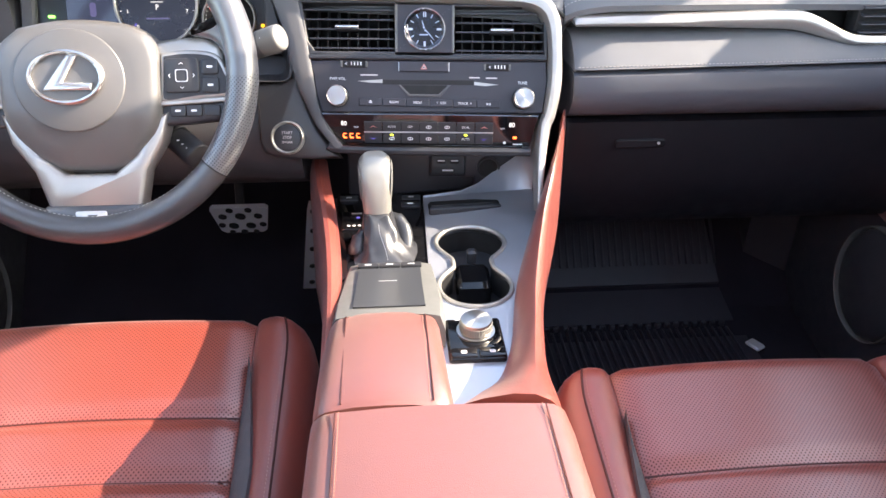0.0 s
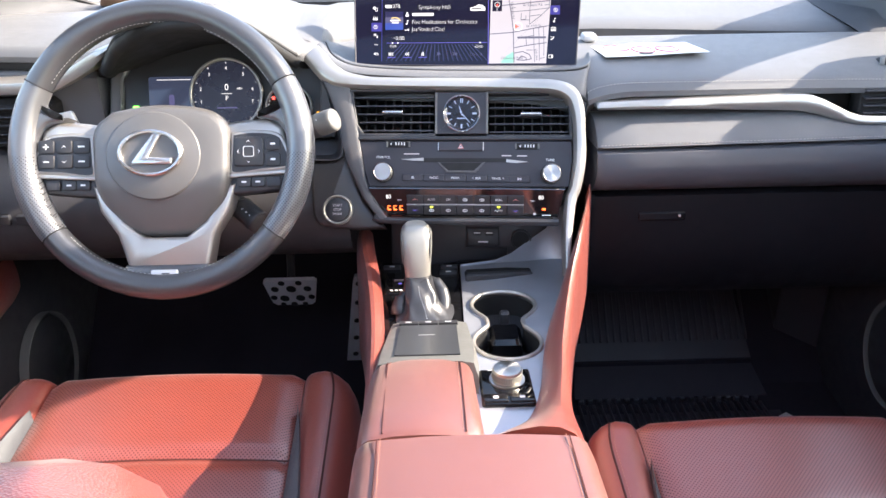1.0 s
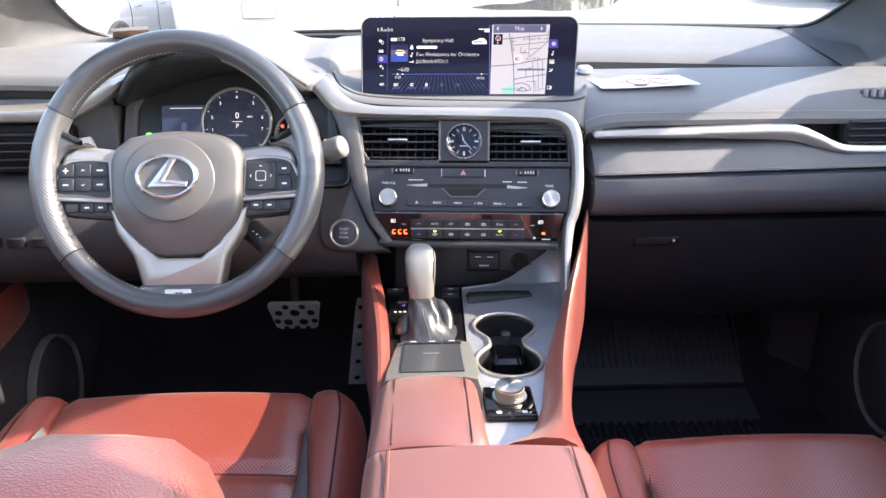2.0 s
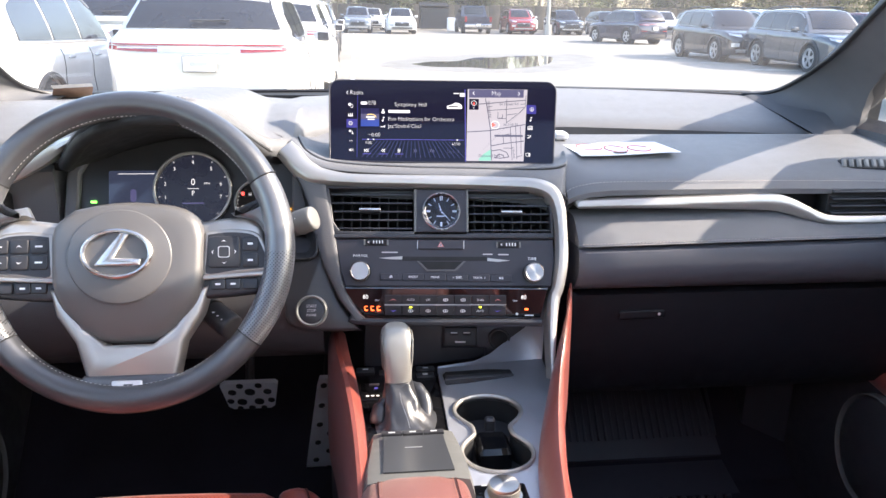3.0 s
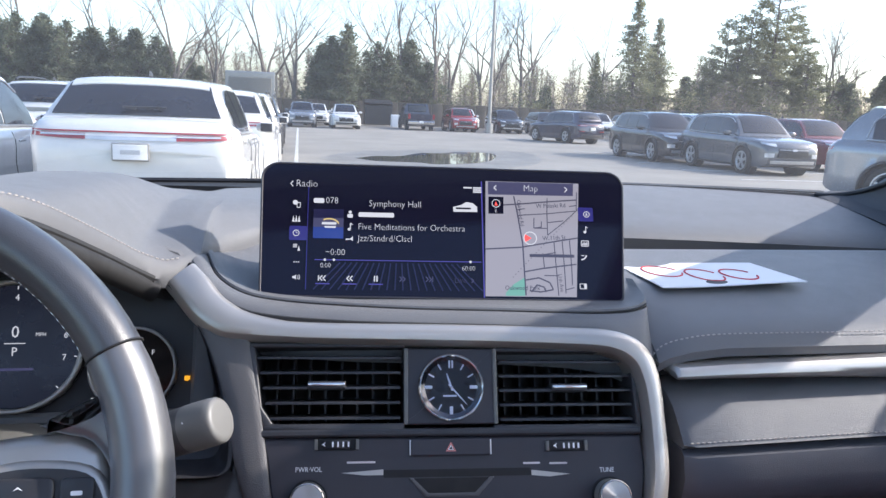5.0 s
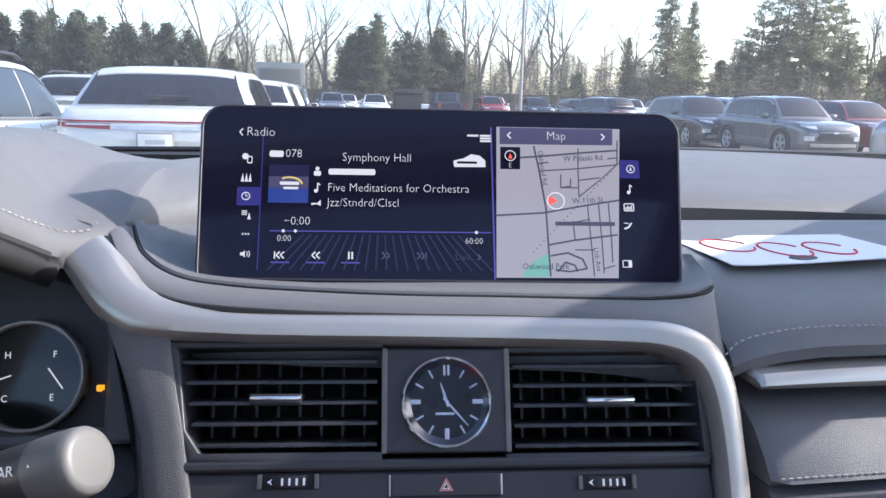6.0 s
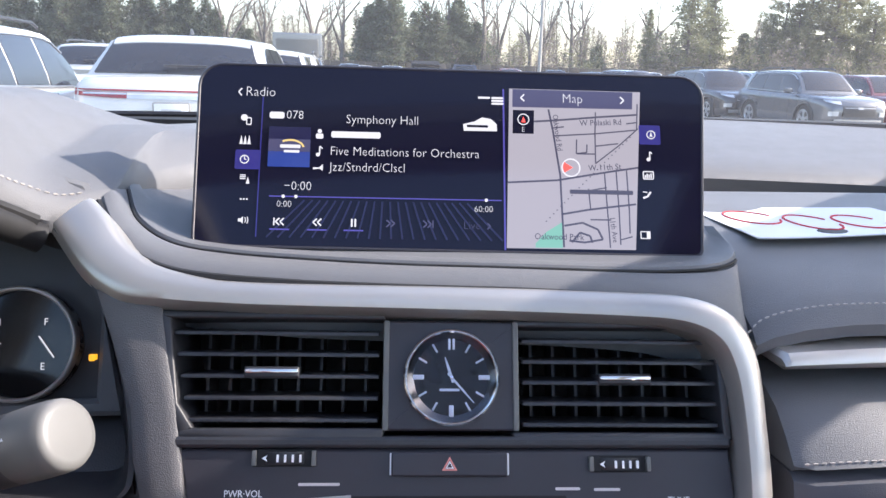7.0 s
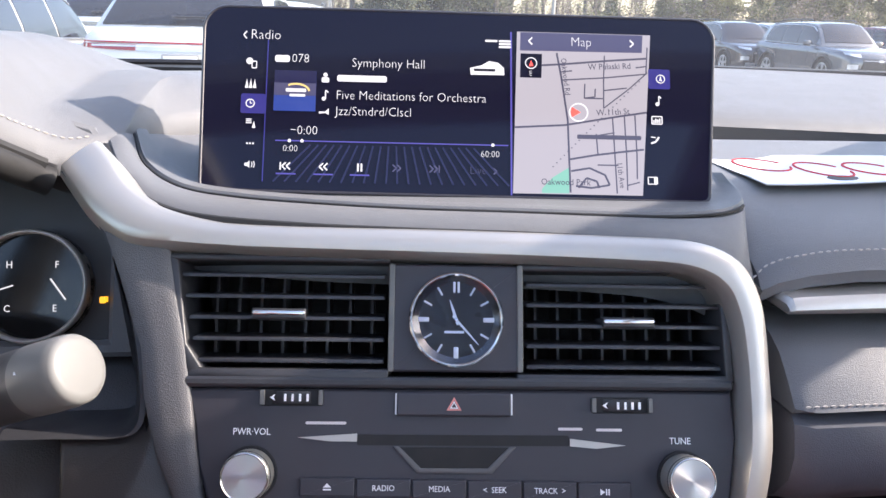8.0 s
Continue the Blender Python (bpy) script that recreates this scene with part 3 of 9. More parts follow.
for xa, xb, ya, yb in ((-0.6, 0.6, -0.36, -0.5), (-0.6, 0.6, -1.55, -2.4), (-0.6, -0.43, -0.5, -1.55), (0.43, 0.6, -0.5, -1.55)):
    roof_strip(xa, xb, ya, yb, bm)
tagged(part("ceiling", bm, "head"), "pale grey fabric headliner round an added, unseen glass opening", "ceiling", kind="structure")
w = tagged(part("window_5", box(0, -1.025, 1.745, 0.9, 1.08, 0.006), "glass"), "clear glass roof panel, unseen, added to let in sky light", "window", kind="structure")
w.visible_shadow = False


def beam(name, points, w, d, mat, label, category="pillar"):
    """A rounded bar of oblong section along a smooth line: pillars and rails."""
    pts = smooth_path(points, 6)
    rings = []
    for i, p in enumerate(pts):
        a, b = pts[max(0, i - 1)], pts[min(len(pts) - 1, i + 1)]
        t = (b - a).normalized()
        side = t.cross(Vector((0, 0, 1))).normalized()
        up = side.cross(t)
        rings.append([p + side * w / 2 * math.cos(q) * abs(math.cos(q)) ** -0.35 + up * d / 2 * math.sin(q) * abs(math.sin(q)) ** -0.35
                      for q in [2 * math.pi * (k + 0.5) / 16 for k in range(16)]])
    return tagged(part(name, loft(rings), mat), label, category, kind="structure")


for sx in (1, -1):
    side = "east" if sx > 0 else "west"
    beam("pillar_front_" + side, [(sx * 0.825, 0.50, 1.13), (sx * 0.815, 0.38, 1.2), (sx * 0.785, 0.2, 1.31), (sx * 0.71, -0.02, 1.435), (sx * 0.645, -0.2, 1.535), (sx * 0.605, -0.37, 1.64)], 0.085, 0.135, "pillar", "grey fabric-covered windscreen pillar")
    sail = [(0.56, 1.10), (0.3, 1.10), (0.295, 1.2), (0.265, 1.262), (0.36, 1.245), (0.56, 1.14)]
    tagged(part("sail_panel_" + side, loft([[(sx * (0.80 + h), y, z) for y, z in sail] for h in (0.0, 0.05)]), "black"), "dark trim at the foot of the windscreen pillar", "trim", kind="structure")
    beam("roof_rail_" + side, [(sx * 0.61, -0.36, 1.66), (sx * 0.615, -0.9, 1.705), (sx * 0.6, -1.6, 1.69), (sx * 0.56, -2.35, 1.62)], 0.09, 0.07, "head", "pale grey roof rail trim above the side windows", "trim")
    beam("pillar_middle_" + side, [(sx * 0.76, -0.86, 1.05), (sx * 0.73, -0.9, 1.3), (sx * 0.64, -0.95, 1.69)], 0.12, 0.08, "pillar", "grey door pillar behind the front seat")
    beam("pillar_back_" + side, [(sx * 0.76, -1.75, 1.05), (sx * 0.73, -1.78, 1.3), (sx * 0.63, -1.85, 1.67)], 0.14, 0.08, "pillar", "grey rear door pillar")
    pane = loft([[(sx * 0.80, 0.3, 1.13), (sx * 0.80, -2.2, 1.13), (sx * 0.64, -2.2, 1.66), (sx * 0.64, -0.36, 1.66)], [(sx * 0.804, 0.3, 1.13), (sx * 0.804, -2.2, 1.13), (sx * 0.644, -2.2, 1.66), (sx * 0.644, -0.36, 1.66)]])
    w = tagged(part("window_" + ("2" if sx > 0 else "3"), pane, "glass"), "clear side window glass above the door", "window", kind="structure")
    w.visible_shadow = False

# windscreen, bowed in plan
def screen_point(u, v):
    x = u * (0.80 - 0.19 * v)
    return Vector((x, 0.66 - 0.80 * v - 0.12 * u * u, 1.155 + 0.385 * v - 0.02 * u * u))


us, vs = lin(-1, 1, 13), lin(0, 1.27, 9)
bm = sheet(lambda u, v: screen_point(u, v), us, vs)
w = tagged(part("window_1", bm, "windscreen"), "wide clear windscreen glass", "window", kind="structure")
w.visible_shadow = False
def frit_top(u):
    return 0.0765 + 0.0095 * max(-1.0, min(1.0, u / 0.15)) + 0.05 * u * u


bm = sheet(lambda u, v: screen_point(u, v * frit_top(u)) - Vector((0, 0.004, 0.002)), lin(-0.9, 0.9, 25), [-0.3, 0.4, 0.8, 1.0])
tube([screen_point(u, frit_top(u) - 0.006) - Vector((0, 0.007, 0.002)) for u in lin(-0.88, 0.88, 30)], 0.005, 6, bm=bm)
# smooth trim of the windscreen pillars: from the edge of the glass out to the side window, flaring into the dash
EAST = [(0.86, 0.122), (0.898, 0.131), (0.932, 0.168), (0.957, 0.254), (0.965, 0.31), (0.972, 0.398), (0.965, 0.57), (0.96, 0.8), (0.955, 1.0), (0.95, 1.15)]
WEST = [(0.82, 0.102), (0.866, 0.112), (0.915, 0.172), (0.936, 0.283), (0.938, 0.335), (0.938, 0.4), (0.938, 0.57), (0.938, 0.8), (0.938, 1.0), (0.938, 1.15)]
INNER = [(0.68, 0.37, 1.168), (0.712, 0.37, 1.178), (0.732, 0.36, 1.193), (0.742, 0.31, 1.217), (0.74, 0.278, 1.238), (0.728, 0.222, 1.272), (0.688, 0.085, 1.337), (0.643, -0.1, 1.428), (0.602, -0.258, 1.51), (0.572, -0.367, 1.582)]
OUTER = [(0.693, 0.275, 1.147), (0.728, 0.28, 1.154), (0.752, 0.28, 1.164), (0.767, 0.275, 1.188), (0.763, 0.262, 1.212), (0.748, 0.212, 1.253), (0.708, 0.072, 1.318), (0.665, -0.11, 1.412), (0.623, -0.268, 1.498), (0.594, -0.369, 1.583)]
SIDE = [(0.705, 0.2, 1.125), (0.74, 0.2, 1.12), (0.77, 0.215, 1.125), (0.782, 0.25, 1.15), (0.781, 0.245, 1.19), (0.765, 0.2, 1.235), (0.728, 0.06, 1.3), (0.69, -0.12, 1.4), (0.645, -0.28, 1.49), (0.615, -0.37, 1.585)]
for sx, edge_uv, side in ((1, EAST, "east"), (-1, WEST, "west")):
    flip = lambda rows: smooth_path([(sx * x, y, z) for x, y, z in rows], 5)
    rim = [screen_point(sx * p.x, p.y) for p in smooth_path([(u, v, 0) for u, v in edge_uv], 5)]
    rings = []
    for e, a, b, c in zip(rim, flip(INNER), flip(OUTER), flip(SIDE)):
        cols = smooth_path([e - Vector((0, 0.003, 0.001)), a - Vector((sx * 0.004, 0, 0)), b - Vector((sx * 0.003, 0, 0)), c], 5)
        rings.append(cols + [c + Vector((sx * 0.02, 0.01, 0.0)), b + Vector((sx * 0.03, 0.02, 0.02)), e + Vector((sx * 0.03, 0.0, 0.006))])
    tagged(part("pillar_cover_" + side, loft(rings), "pillar", smooth=60), "smooth grey trim of the windscreen pillar flaring into the dashboard", "trim", kind="structure")
    tube([e - Vector((0, 0.006, 0.001)) for e in rim], 0.0042, 8, bm=bm)
tagged(part("window_border", bm, "frit"), "black printed border of the windscreen", "trim", kind="structure")
card = thing("windscreen_sticker", "brown card with a pale edge at the foot of the windscreen", "sticker", tuple(screen_point(-0.81, 0.1)))
spot = lambda u, v: screen_point(u, v) - Vector((0, 0.012, 0.006)) - card.location
part("face", sheet(lambda a, b: spot(-0.864 + 0.084 * a + 0.013 * b, 0.1 + 0.055 * b), [0, 0.5, 1], [0, 1]), "sticker", card)
part("edge", sheet(lambda a, b: spot(-0.851 + 0.084 * a, 0.157 + 0.018 * b), [0, 0.5, 1], [0, 1]), "paper", card, "pale upper edge")
# back of the cabin, behind the camera
tagged(part("wall_rear", box(0, -2.42, 0.74, 1.5, 0.05, 0.68), "pillar"), "dark lower rear end of the cabin", "wall", kind="structure")
w = tagged(part("window_4", box(0, -2.42, 1.36, 1.3, 0.006, 0.58), "glass"), "clear rear window glass", "window", kind="structure")
w.visible_shadow = False
tagged(part("rear_bench_back", loft([[(-0.7, -1.75, 0.45), (0.7, -1.75, 0.45), (0.7, -2.1, 1.15), (-0.7, -2.1, 1.15)], [(-0.7, -1.95, 0.45), (0.7, -1.95, 0.45), (0.7, -2.25, 1.15), (-0.7, -2.25, 1.15)]]), "red"), "red leather rear bench backrest", "rear seat")


def door(name, sx):
    """Inner door trim: a lower panel, a soft upper roll, a red armrest and a loudspeaker with its ring."""
    d = thing(name, "dark door trim with a red leather armrest and round loudspeaker", "door", (sx * 0.76, -0.2, 0.44), kind="structure")
    inv = d.location
    L = lambda x, y, z: (sx * x - inv.x, y - inv.y, z - inv.z)
    rings = []
    for y in lin(0.46, -0.86, 12):
        rings.append([L(0.74, y, 0.44), L(0.745, y, 0.7), L(0.765, y, 0.95), L(0.755, y, 1.08), L(0.775, y, 1.15), L(0.81, y, 1.165), L(0.83, y, 1.16), L(0.86, y, 0.44)])
    part("panel", loft(rings), "door", d)
    arm = []
    for y, w in zip(lin(0.11, -0.8, 10), [0.012, 0.03, 0.045, 0.05, 0.055, 0.06, 0.06, 0.06, 0.05, 0.03]):
        z = 0.80 - 0.02 * math.cos(3 * y)
        arm.append([L(0.765 - w * math.cos(a) - 0.005, y, z + 0.042 * math.sin(a)) for a in lin(-1.4, 1.4, 9)] + [L(0.775, y, z + 0.04), L(0.775, y, z - 0.04)])
    part("armrest", loft(arm), "red", d, "red leather armrest")
    cy, cz = (0.0, 0.645) if sx > 0 else (0.11, 0.60)
    face = pose(sx * 0.741, cy, cz, 0, -90 * sx, 0)
    face = Matrix.Translation(-inv) @ face
    sp = part("loudspeaker", slab(circle(0.095, n=40, ry=0.085), face, 0, 0.012, 0.006), "black", d, "round black loudspeaker grille")
    part("ring", ring_slab(circle(0.1, n=40, ry=0.09), circle(0.0978, n=40, ry=0.0878), face, 0, 0.016, bevel=0.0005), "greytrim", sp, "thin bright ring")
    rear = []
    for y in lin(-0.9, -2.3, 4):
        rear.append([L(0.74, y, 0.44), L(0.745, y, 0.9), L(0.77, y, 1.11), L(0.83, y, 1.125), L(0.86, y, 0.44)])
    part("rear_panel", loft(rear), "door", d)
    return d


def door_mirror(sx):
    """Outside mirror: a rounded housing on a short foot, the glass facing back."""
    d = thing("door_mirror", "grey outside mirror in a rounded housing on the front door", "mirror", (sx * 0.86, 0.0, 1.14), group="door mirrors")
    o = d.location
    rings = []
    for y, w, h in ((0.075, 0.03, 0.03), (0.065, 0.07, 0.062), (0.04, 0.1, 0.088), (0.0, 0.112, 0.1), (-0.05, 0.115, 0.103), (-0.06, 0.112, 0.1)):
        rings.append([Vector((sx * (0.955 + a), y, 1.262 + b)) - o for a, b in rrect(2 * w, 2 * h, 0.7 * h, n=5)])
    part("housing", loft(rings), "mirrorpaint", d, smooth=60)
    part("mirror_glass", loft([[Vector((sx * (0.955 + a), y, 1.262 + b)) - o for a, b in rrect(0.2, 0.178, 0.06, n=5)] for y in (-0.058, -0.063)]), "chrome", d, "mirror glass facing back")
    part("foot", loft([[Vector((sx * x, y, z)) - o for y in (-0.03, 0.04)] + [Vector((sx * x, y, z + 0.035)) - o for y in (0.04, -0.03)] for x, z in ((0.82, 1.14), (0.87, 1.15), (0.92, 1.17))]), "carblack", d, "dark foot of the mirror")


door_mirror(1)
door_mirror(-1)
door("door_1", -1)
door("door_2", 1)


# ---- dashboard ----
dash = thing("dashboard", "black and grey leatherette dashboard with silver trim", "dashboard", (0, 0.2, 0.9))
DI = Matrix.Translation(-dash.location)


def dpart(name, bm, mat, label="", smooth=40, parent=None):
    bm.transform(DI)
    return part(name, bm, mat, parent or dash, label, smooth)


def bow(x):
    return 0.0 if abs(x) < 0.3 else -0.22 * (abs(x) - 0.3) ** 1.6


# rear slab of the top, from the windscreen down to the step in front of it
def top_slab(x):
    yb = min(0.60 + bow(x) * 1.1, 0.592 - 0.192 * x * x)
    if x > 0.16:
        yf, zf = 0.285 + bow(x) * 0.25, 1.152 - 0.012 * max(0, (x - 0.26)) / 0.43
    elif x > -0.16:
        yf, zf = 0.27, 1.152
    else:
        yf, zf = 0.27, 1.155
    zb = 1.187 if x > 0 else 1.187 - 0.024 * min(1.0, -x / 0.24)
    return yf, zf, yb, zb


rings = []
for x in lin(-0.16, 0.80, 30):
    yf, zf, yb, zb = top_slab(x)
    r = [(x, yf + 0.02, zf - 0.05), (x, yf + 0.006, zf - 0.02), (x, yf, zf - 0.006), (x, yf + 0.008, zf + 0.003)]
    for k in range(1, 7):
        u = k / 6
        r.append((x, yf + 0.008 + (yb - yf) * u, zf + 0.003 + (zb - zf) * u + 0.006 * math.sin(math.pi * u)))
    r += [(x, yb + 0.03, zb - 0.03), (x, yb + 0.03, zb - 0.08)]
    rings.append(r)
dpart("top_slab", loft(rings), "dash", "grey leatherette top slab below the windscreen")
# dark strip that paints in the shadow under the slab's front edge
dpart("step_gap", loft([[(x, top_slab(x)[0] + 0.01, 1.112), (x, top_slab(x)[0] - 0.0015, 1.112), (x, top_slab(x)[0] - 0.0015, top_slab(x)[1] - 0.0045), (x, top_slab(x)[0] + 0.01, top_slab(x)[1] - 0.0045)] for x in lin(0.19, 0.78, 20)]), "dash_dark", "dark strip painting the shadow in the gap below the top slab")
bm = bmesh.new()
loft([[(x, top_slab(x)[2] - 0.016, top_slab(x)[3] - 0.004), (x, top_slab(x)[2] - 0.016, top_slab(x)[3] + 0.0022), (x, top_slab(x)[2] + 0.004, top_slab(x)[3] + 0.0035), (x, top_slab(x)[2] + 0.004, top_slab(x)[3] - 0.004)] for x in lin(-0.6, 0.7, 32)], bm=bm)
dpart("demister_slot", bm, "recess", "dark demister slot along the windscreen")

# shelf in front of it, passenger side, with rolled front edge
STITCH = [(0.176, -0.004, 1.094), (0.186, 0.0, 1.1), (0.205, 0.001, 1.105), (0.24, 0.001, 1.1085), (0.33, 0.0, 1.109), (0.47, 0.0, 1.109), (0.63, 0.0, 1.107), (0.79, -0.01, 1.104)]


def stitch_z(x):
    for a, b in zip(STITCH, STITCH[1:]):
        if a[0] <= x <= b[0]:
            return a[2] + (b[2] - a[2]) * (x - a[0]) / (b[0] - a[0])
    return STITCH[0][2] if x < 0.2 else STITCH[-1][2]


rings = []
for x in [0.18, 0.19, 0.21, 0.24, 0.29, 0.35, 0.43, 0.52, 0.6, 0.68, 0.8]:
    zf = stitch_z(x)
    low = 1.086 if x > 0.2 else 1.086 - 0.05 * (0.2 - x) / 0.028
    rings.append([(x, 0.32, 1.1), (x, 0.305, 1.118), (x, 0.272, 1.124), (x, 0.262, 1.134), (x, 0.25, 1.1395), (x, 0.23, 1.1405), (x, 0.2, 1.139), (x, 0.09, 1.133), (x, 0.035, 1.122), (x, 0.012, zf + 0.007), (x, -0.001, zf), (x, -0.008, zf - 0.008), (x, -0.006, zf - 0.016), (x, 0.02, low), (x, 0.10, low - 0.01)])
dpart("shelf", loft(rings, caps=True), "dash", "grey leatherette passenger shelf")
stitches([DI @ Vector((x, y - 0.0015, z + 0.0025)) for x, y, z in smooth_path(STITCH, 8)], dash)
# small demister grille at the door end of the shelf
lid = pose(0.672, 0.046, 1.1245, 11, 0, -6)
grille = dpart("side_demister", slab(rrect(0.105, 0.036, 0.012, 0, 0, 3), lid, -0.004, 0.0012, 0.001), "recess", "pale slotted side demister grille")
for k in range(9):
    dpart("grille_slat", slab(rrect(0.0065, 0.033, 0.002, 0, 0, 2), lid @ pose(-0.046 + 0.0115 * k, 0, 0, 0, 0, -24), -0.002, 0.0034, 0.001), "stalkcap", parent=grille)
# recess behind the blade, right air vent
dpart("vent_recess", box(0.5, 0.055, 1.065, 0.62, 0.05, 0.075, 0.006), "recess", "dark recess behind the silver blade")
vent = dpart("side_vent", box(0.685, 0.008, 1.081, 0.23, 0.03, 0.05, 0.008), "recess", "passenger side air vent")
for k in range(4):
    dpart("slat", box(0.685, -0.005, 1.066 + 0.0105 * k, 0.22, 0.02, 0.0022, 0.0008, rot=(12, 0, 0)), "black", parent=vent)
dpart("slider", box(0.67, -0.016, 1.082, 0.03, 0.006, 0.004, 0.0015), "chrome", "small chrome slider", parent=vent)

# the silver blade: a thin tip that swells and dips below the vent
blade = [(0.1905, 1.083, 1.0795), (0.1935, 1.0858, 1.077), (0.2, 1.0868, 1.0766), (0.25, 1.0885, 1.0765), (0.32, 1.09, 1.0755), (0.4, 1.092, 1.0735), (0.47, 1.0935, 1.071), (0.5, 1.09, 1.0665), (0.53, 1.0775, 1.058), (0.555, 1.066, 1.051), (0.58, 1.0605, 1.0475), (0.65, 1.0595, 1.046), (0.79, 1.062, 1.048)]
rings = []
for p in smooth_path([(x, a, b) for x, a, b in blade], 4):
    x, zt, zb = p
    y, d = -0.022, 0.03
    e = (zt - zb) * 0.25
    rings.append([(x, y + d, zt), (x, y + 0.004, zt + 0.001), (x, y, zt - e), (x, y - 0.001, (zt + zb) / 2), (x, y + 0.001, zb + e), (x, y + 0.006, zb), (x, y + d, zb)])
dpart("blade_trim", loft(rings), "silver", "long satin silver blade trim")

# mid pad below the blade, and the rounded panel above the glove box
rings, rings2, rings3 = [], [], []
for x in [0.19, 0.193, 0.2, 0.25, 0.33, 0.43, 0.49, 0.51, 0.53, 0.55, 0.57, 0.63, 0.72, 0.8]:
    k = min(1.0, (x - 0.19) / 0.01)
    dz = 0.007 * (x - 0.19) / 0.45
    i = 0.006 * (1 - k)
    drop = 0.0175 * min(1.0, max(0.0, (x - 0.49) / 0.08))     # lower below the vent
    rings.append([(x, 0.07, 1.064 + dz - drop), (x, 0.0, 1.0635 + dz - drop), (x, -0.013 + i, 1.0615 + dz - drop), (x, -0.026 + i, 1.0545 + dz - drop * 0.75), (x, -0.039 + i, 1.0425 + dz - drop * 0.3), (x, -0.0495 + i, 1.0305 + dz), (x, -0.042, 1.0268 + dz), (x, 0.07, 1.0215 + dz)])
    rings2.append([(x, 0.07, 1.0205 + dz), (x, -0.041, 1.0252 + dz), (x, -0.0515 + i, 1.022 + dz), (x, -0.057 + i, 1.004 + dz), (x, -0.055 + i, 0.988 + dz), (x, -0.043 + i, 0.97 + dz * 0.5), (x, -0.018, 0.957), (x, 0.0, 0.953), (x, 0.07, 0.953)])
    rings3.append([(x, 0.08, 0.951), (x, -0.012, 0.951), (x, -0.019 + i, 0.947), (x, -0.019 + i, 0.93), (x, -0.012 + i, 0.86), (x, 0.005, 0.79), (x, 0.035, 0.76), (x, 0.16, 0.75), (x, 0.2, 0.95)])
mid = dpart("mid_pad", loft(rings), "dash", "grey stitched leatherette pad")
stitches([DI @ Vector((x, -0.0478, 1.0335 + 0.007 * (x - 0.19) / 0.45)) for x in lin(0.195, 0.79, 40)], dash)
dpart("knee_panel", loft(rings2), "knee", "dark rounded panel above the glove box")
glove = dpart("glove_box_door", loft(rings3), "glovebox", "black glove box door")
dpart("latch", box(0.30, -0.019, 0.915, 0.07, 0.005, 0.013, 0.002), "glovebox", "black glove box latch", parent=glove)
dpart("lock", slab(circle(0.0022, n=16), plane_pose((0.325, -0.0225, 0.9165), 0), 0, 0.002, 0.0005), "alu", "small bright lock", parent=glove)

# driver's side top, running out into the stitched hood over the instruments
HOOD = [(-0.79, 0.06, 1.165), (-0.60, 0.06, 1.16), (-0.53, 0.055, 1.15), (-0.505, 0.03, 1.155), (-0.483, 0.0, 1.171), (-0.443, -0.05, 1.205), (-0.384, -0.09, 1.231), (-0.34, -0.1, 1.236), (-0.305, -0.098, 1.233), (-0.285, -0.065, 1.222), (-0.266, 0.005, 1.192), (-0.247, 0.057, 1.165), (-0.232, 0.072, 1.154), (-0.219, 0.086, 1.153), (-0.207, 0.103, 1.154), (-0.2045, 0.122, 1.1555), (-0.2, 0.153, 1.1565), (-0.188, 0.185, 1.157), (-0.172, 0.217, 1.157), (-0.15, 0.262, 1.158)]
hood_line = smooth_path(HOOD, 5)


def plateau(x, y):
    """The top itself, without the hood: it climbs a little and then runs level to the glass."""
    return 1.19 - 0.11 * max(0.0, 0.24 - y) - 0.026 * min(1.0, max(0.0, (y - 0.24) / 0.34)) * min(1.0, max(0.0, (-0.14 - x) / 0.1)) - 0.012 * min(1.0, max(0.0, (x + 0.22) / 0.07))


def top_z(p, y, u):
    """Height of the driver's top at y, behind the point p of its front edge."""
    rise = p.z + 0.002 - plateau(p.x, p.y)
    reach = 0.11
    return plateau(p.x, y) + (rise * (1 - u) ** 1.7 if rise > 0 else rise * max(0.0, 1 - (y - p.y) / reach) ** 2)


rings, lining = [], []
for p in hood_line:
    x, yf, zf = p
    yb = 0.60 + bow(x) * 1.1
    zb = plateau(x, yb)
    deep = max(0.0, min(1.0, (zf - 1.155) / 0.06))
    lining.append([(x, yf + 0.16 * deep + 0.03, zf - 0.03 - 0.045 * deep), (x, yf + 0.03, zf - 0.034), (x, yf + 0.012, zf - 0.03), (x, yf + 0.0105, zf - 0.0185), (x, yf + 0.05, zf - 0.02)])
    r = [(x, yf + 0.03, zf - 0.0195), (x, yf + 0.010, zf - 0.019), (x, yf + 0.001, zf - 0.017), (x, yf - 0.003, zf - 0.009), (x, yf, zf - 0.001)]
    for u in (0, 0.012, 0.026, 0.045, 0.07, 0.12, 0.2, 0.32, 0.48, 0.65, 0.82, 1.0):
        y = yf + 0.006 + (yb - yf - 0.006) * u
        r.append((x, y, top_z(p, y, u)))
    r += [(x, yb + 0.03, zb - 0.03), (x, yb + 0.03, zb - 0.09)]
    rings.append(r)
dpart("hood_lining", loft(lining), "recess", "near-black lining under the instrument hood")
dpart("driver_top", loft(rings), "dash", "grey leatherette top and hood over the instruments")
stitches([DI @ Vector((p.x, p.y + 0.008, top_z(p, p.y + 0.008, 0.004) + 0.0008)) for p in hood_line if -0.5 < p.x < -0.218], dash)
brow = [p for p in hood_line if -0.5 < p.x < -0.237]
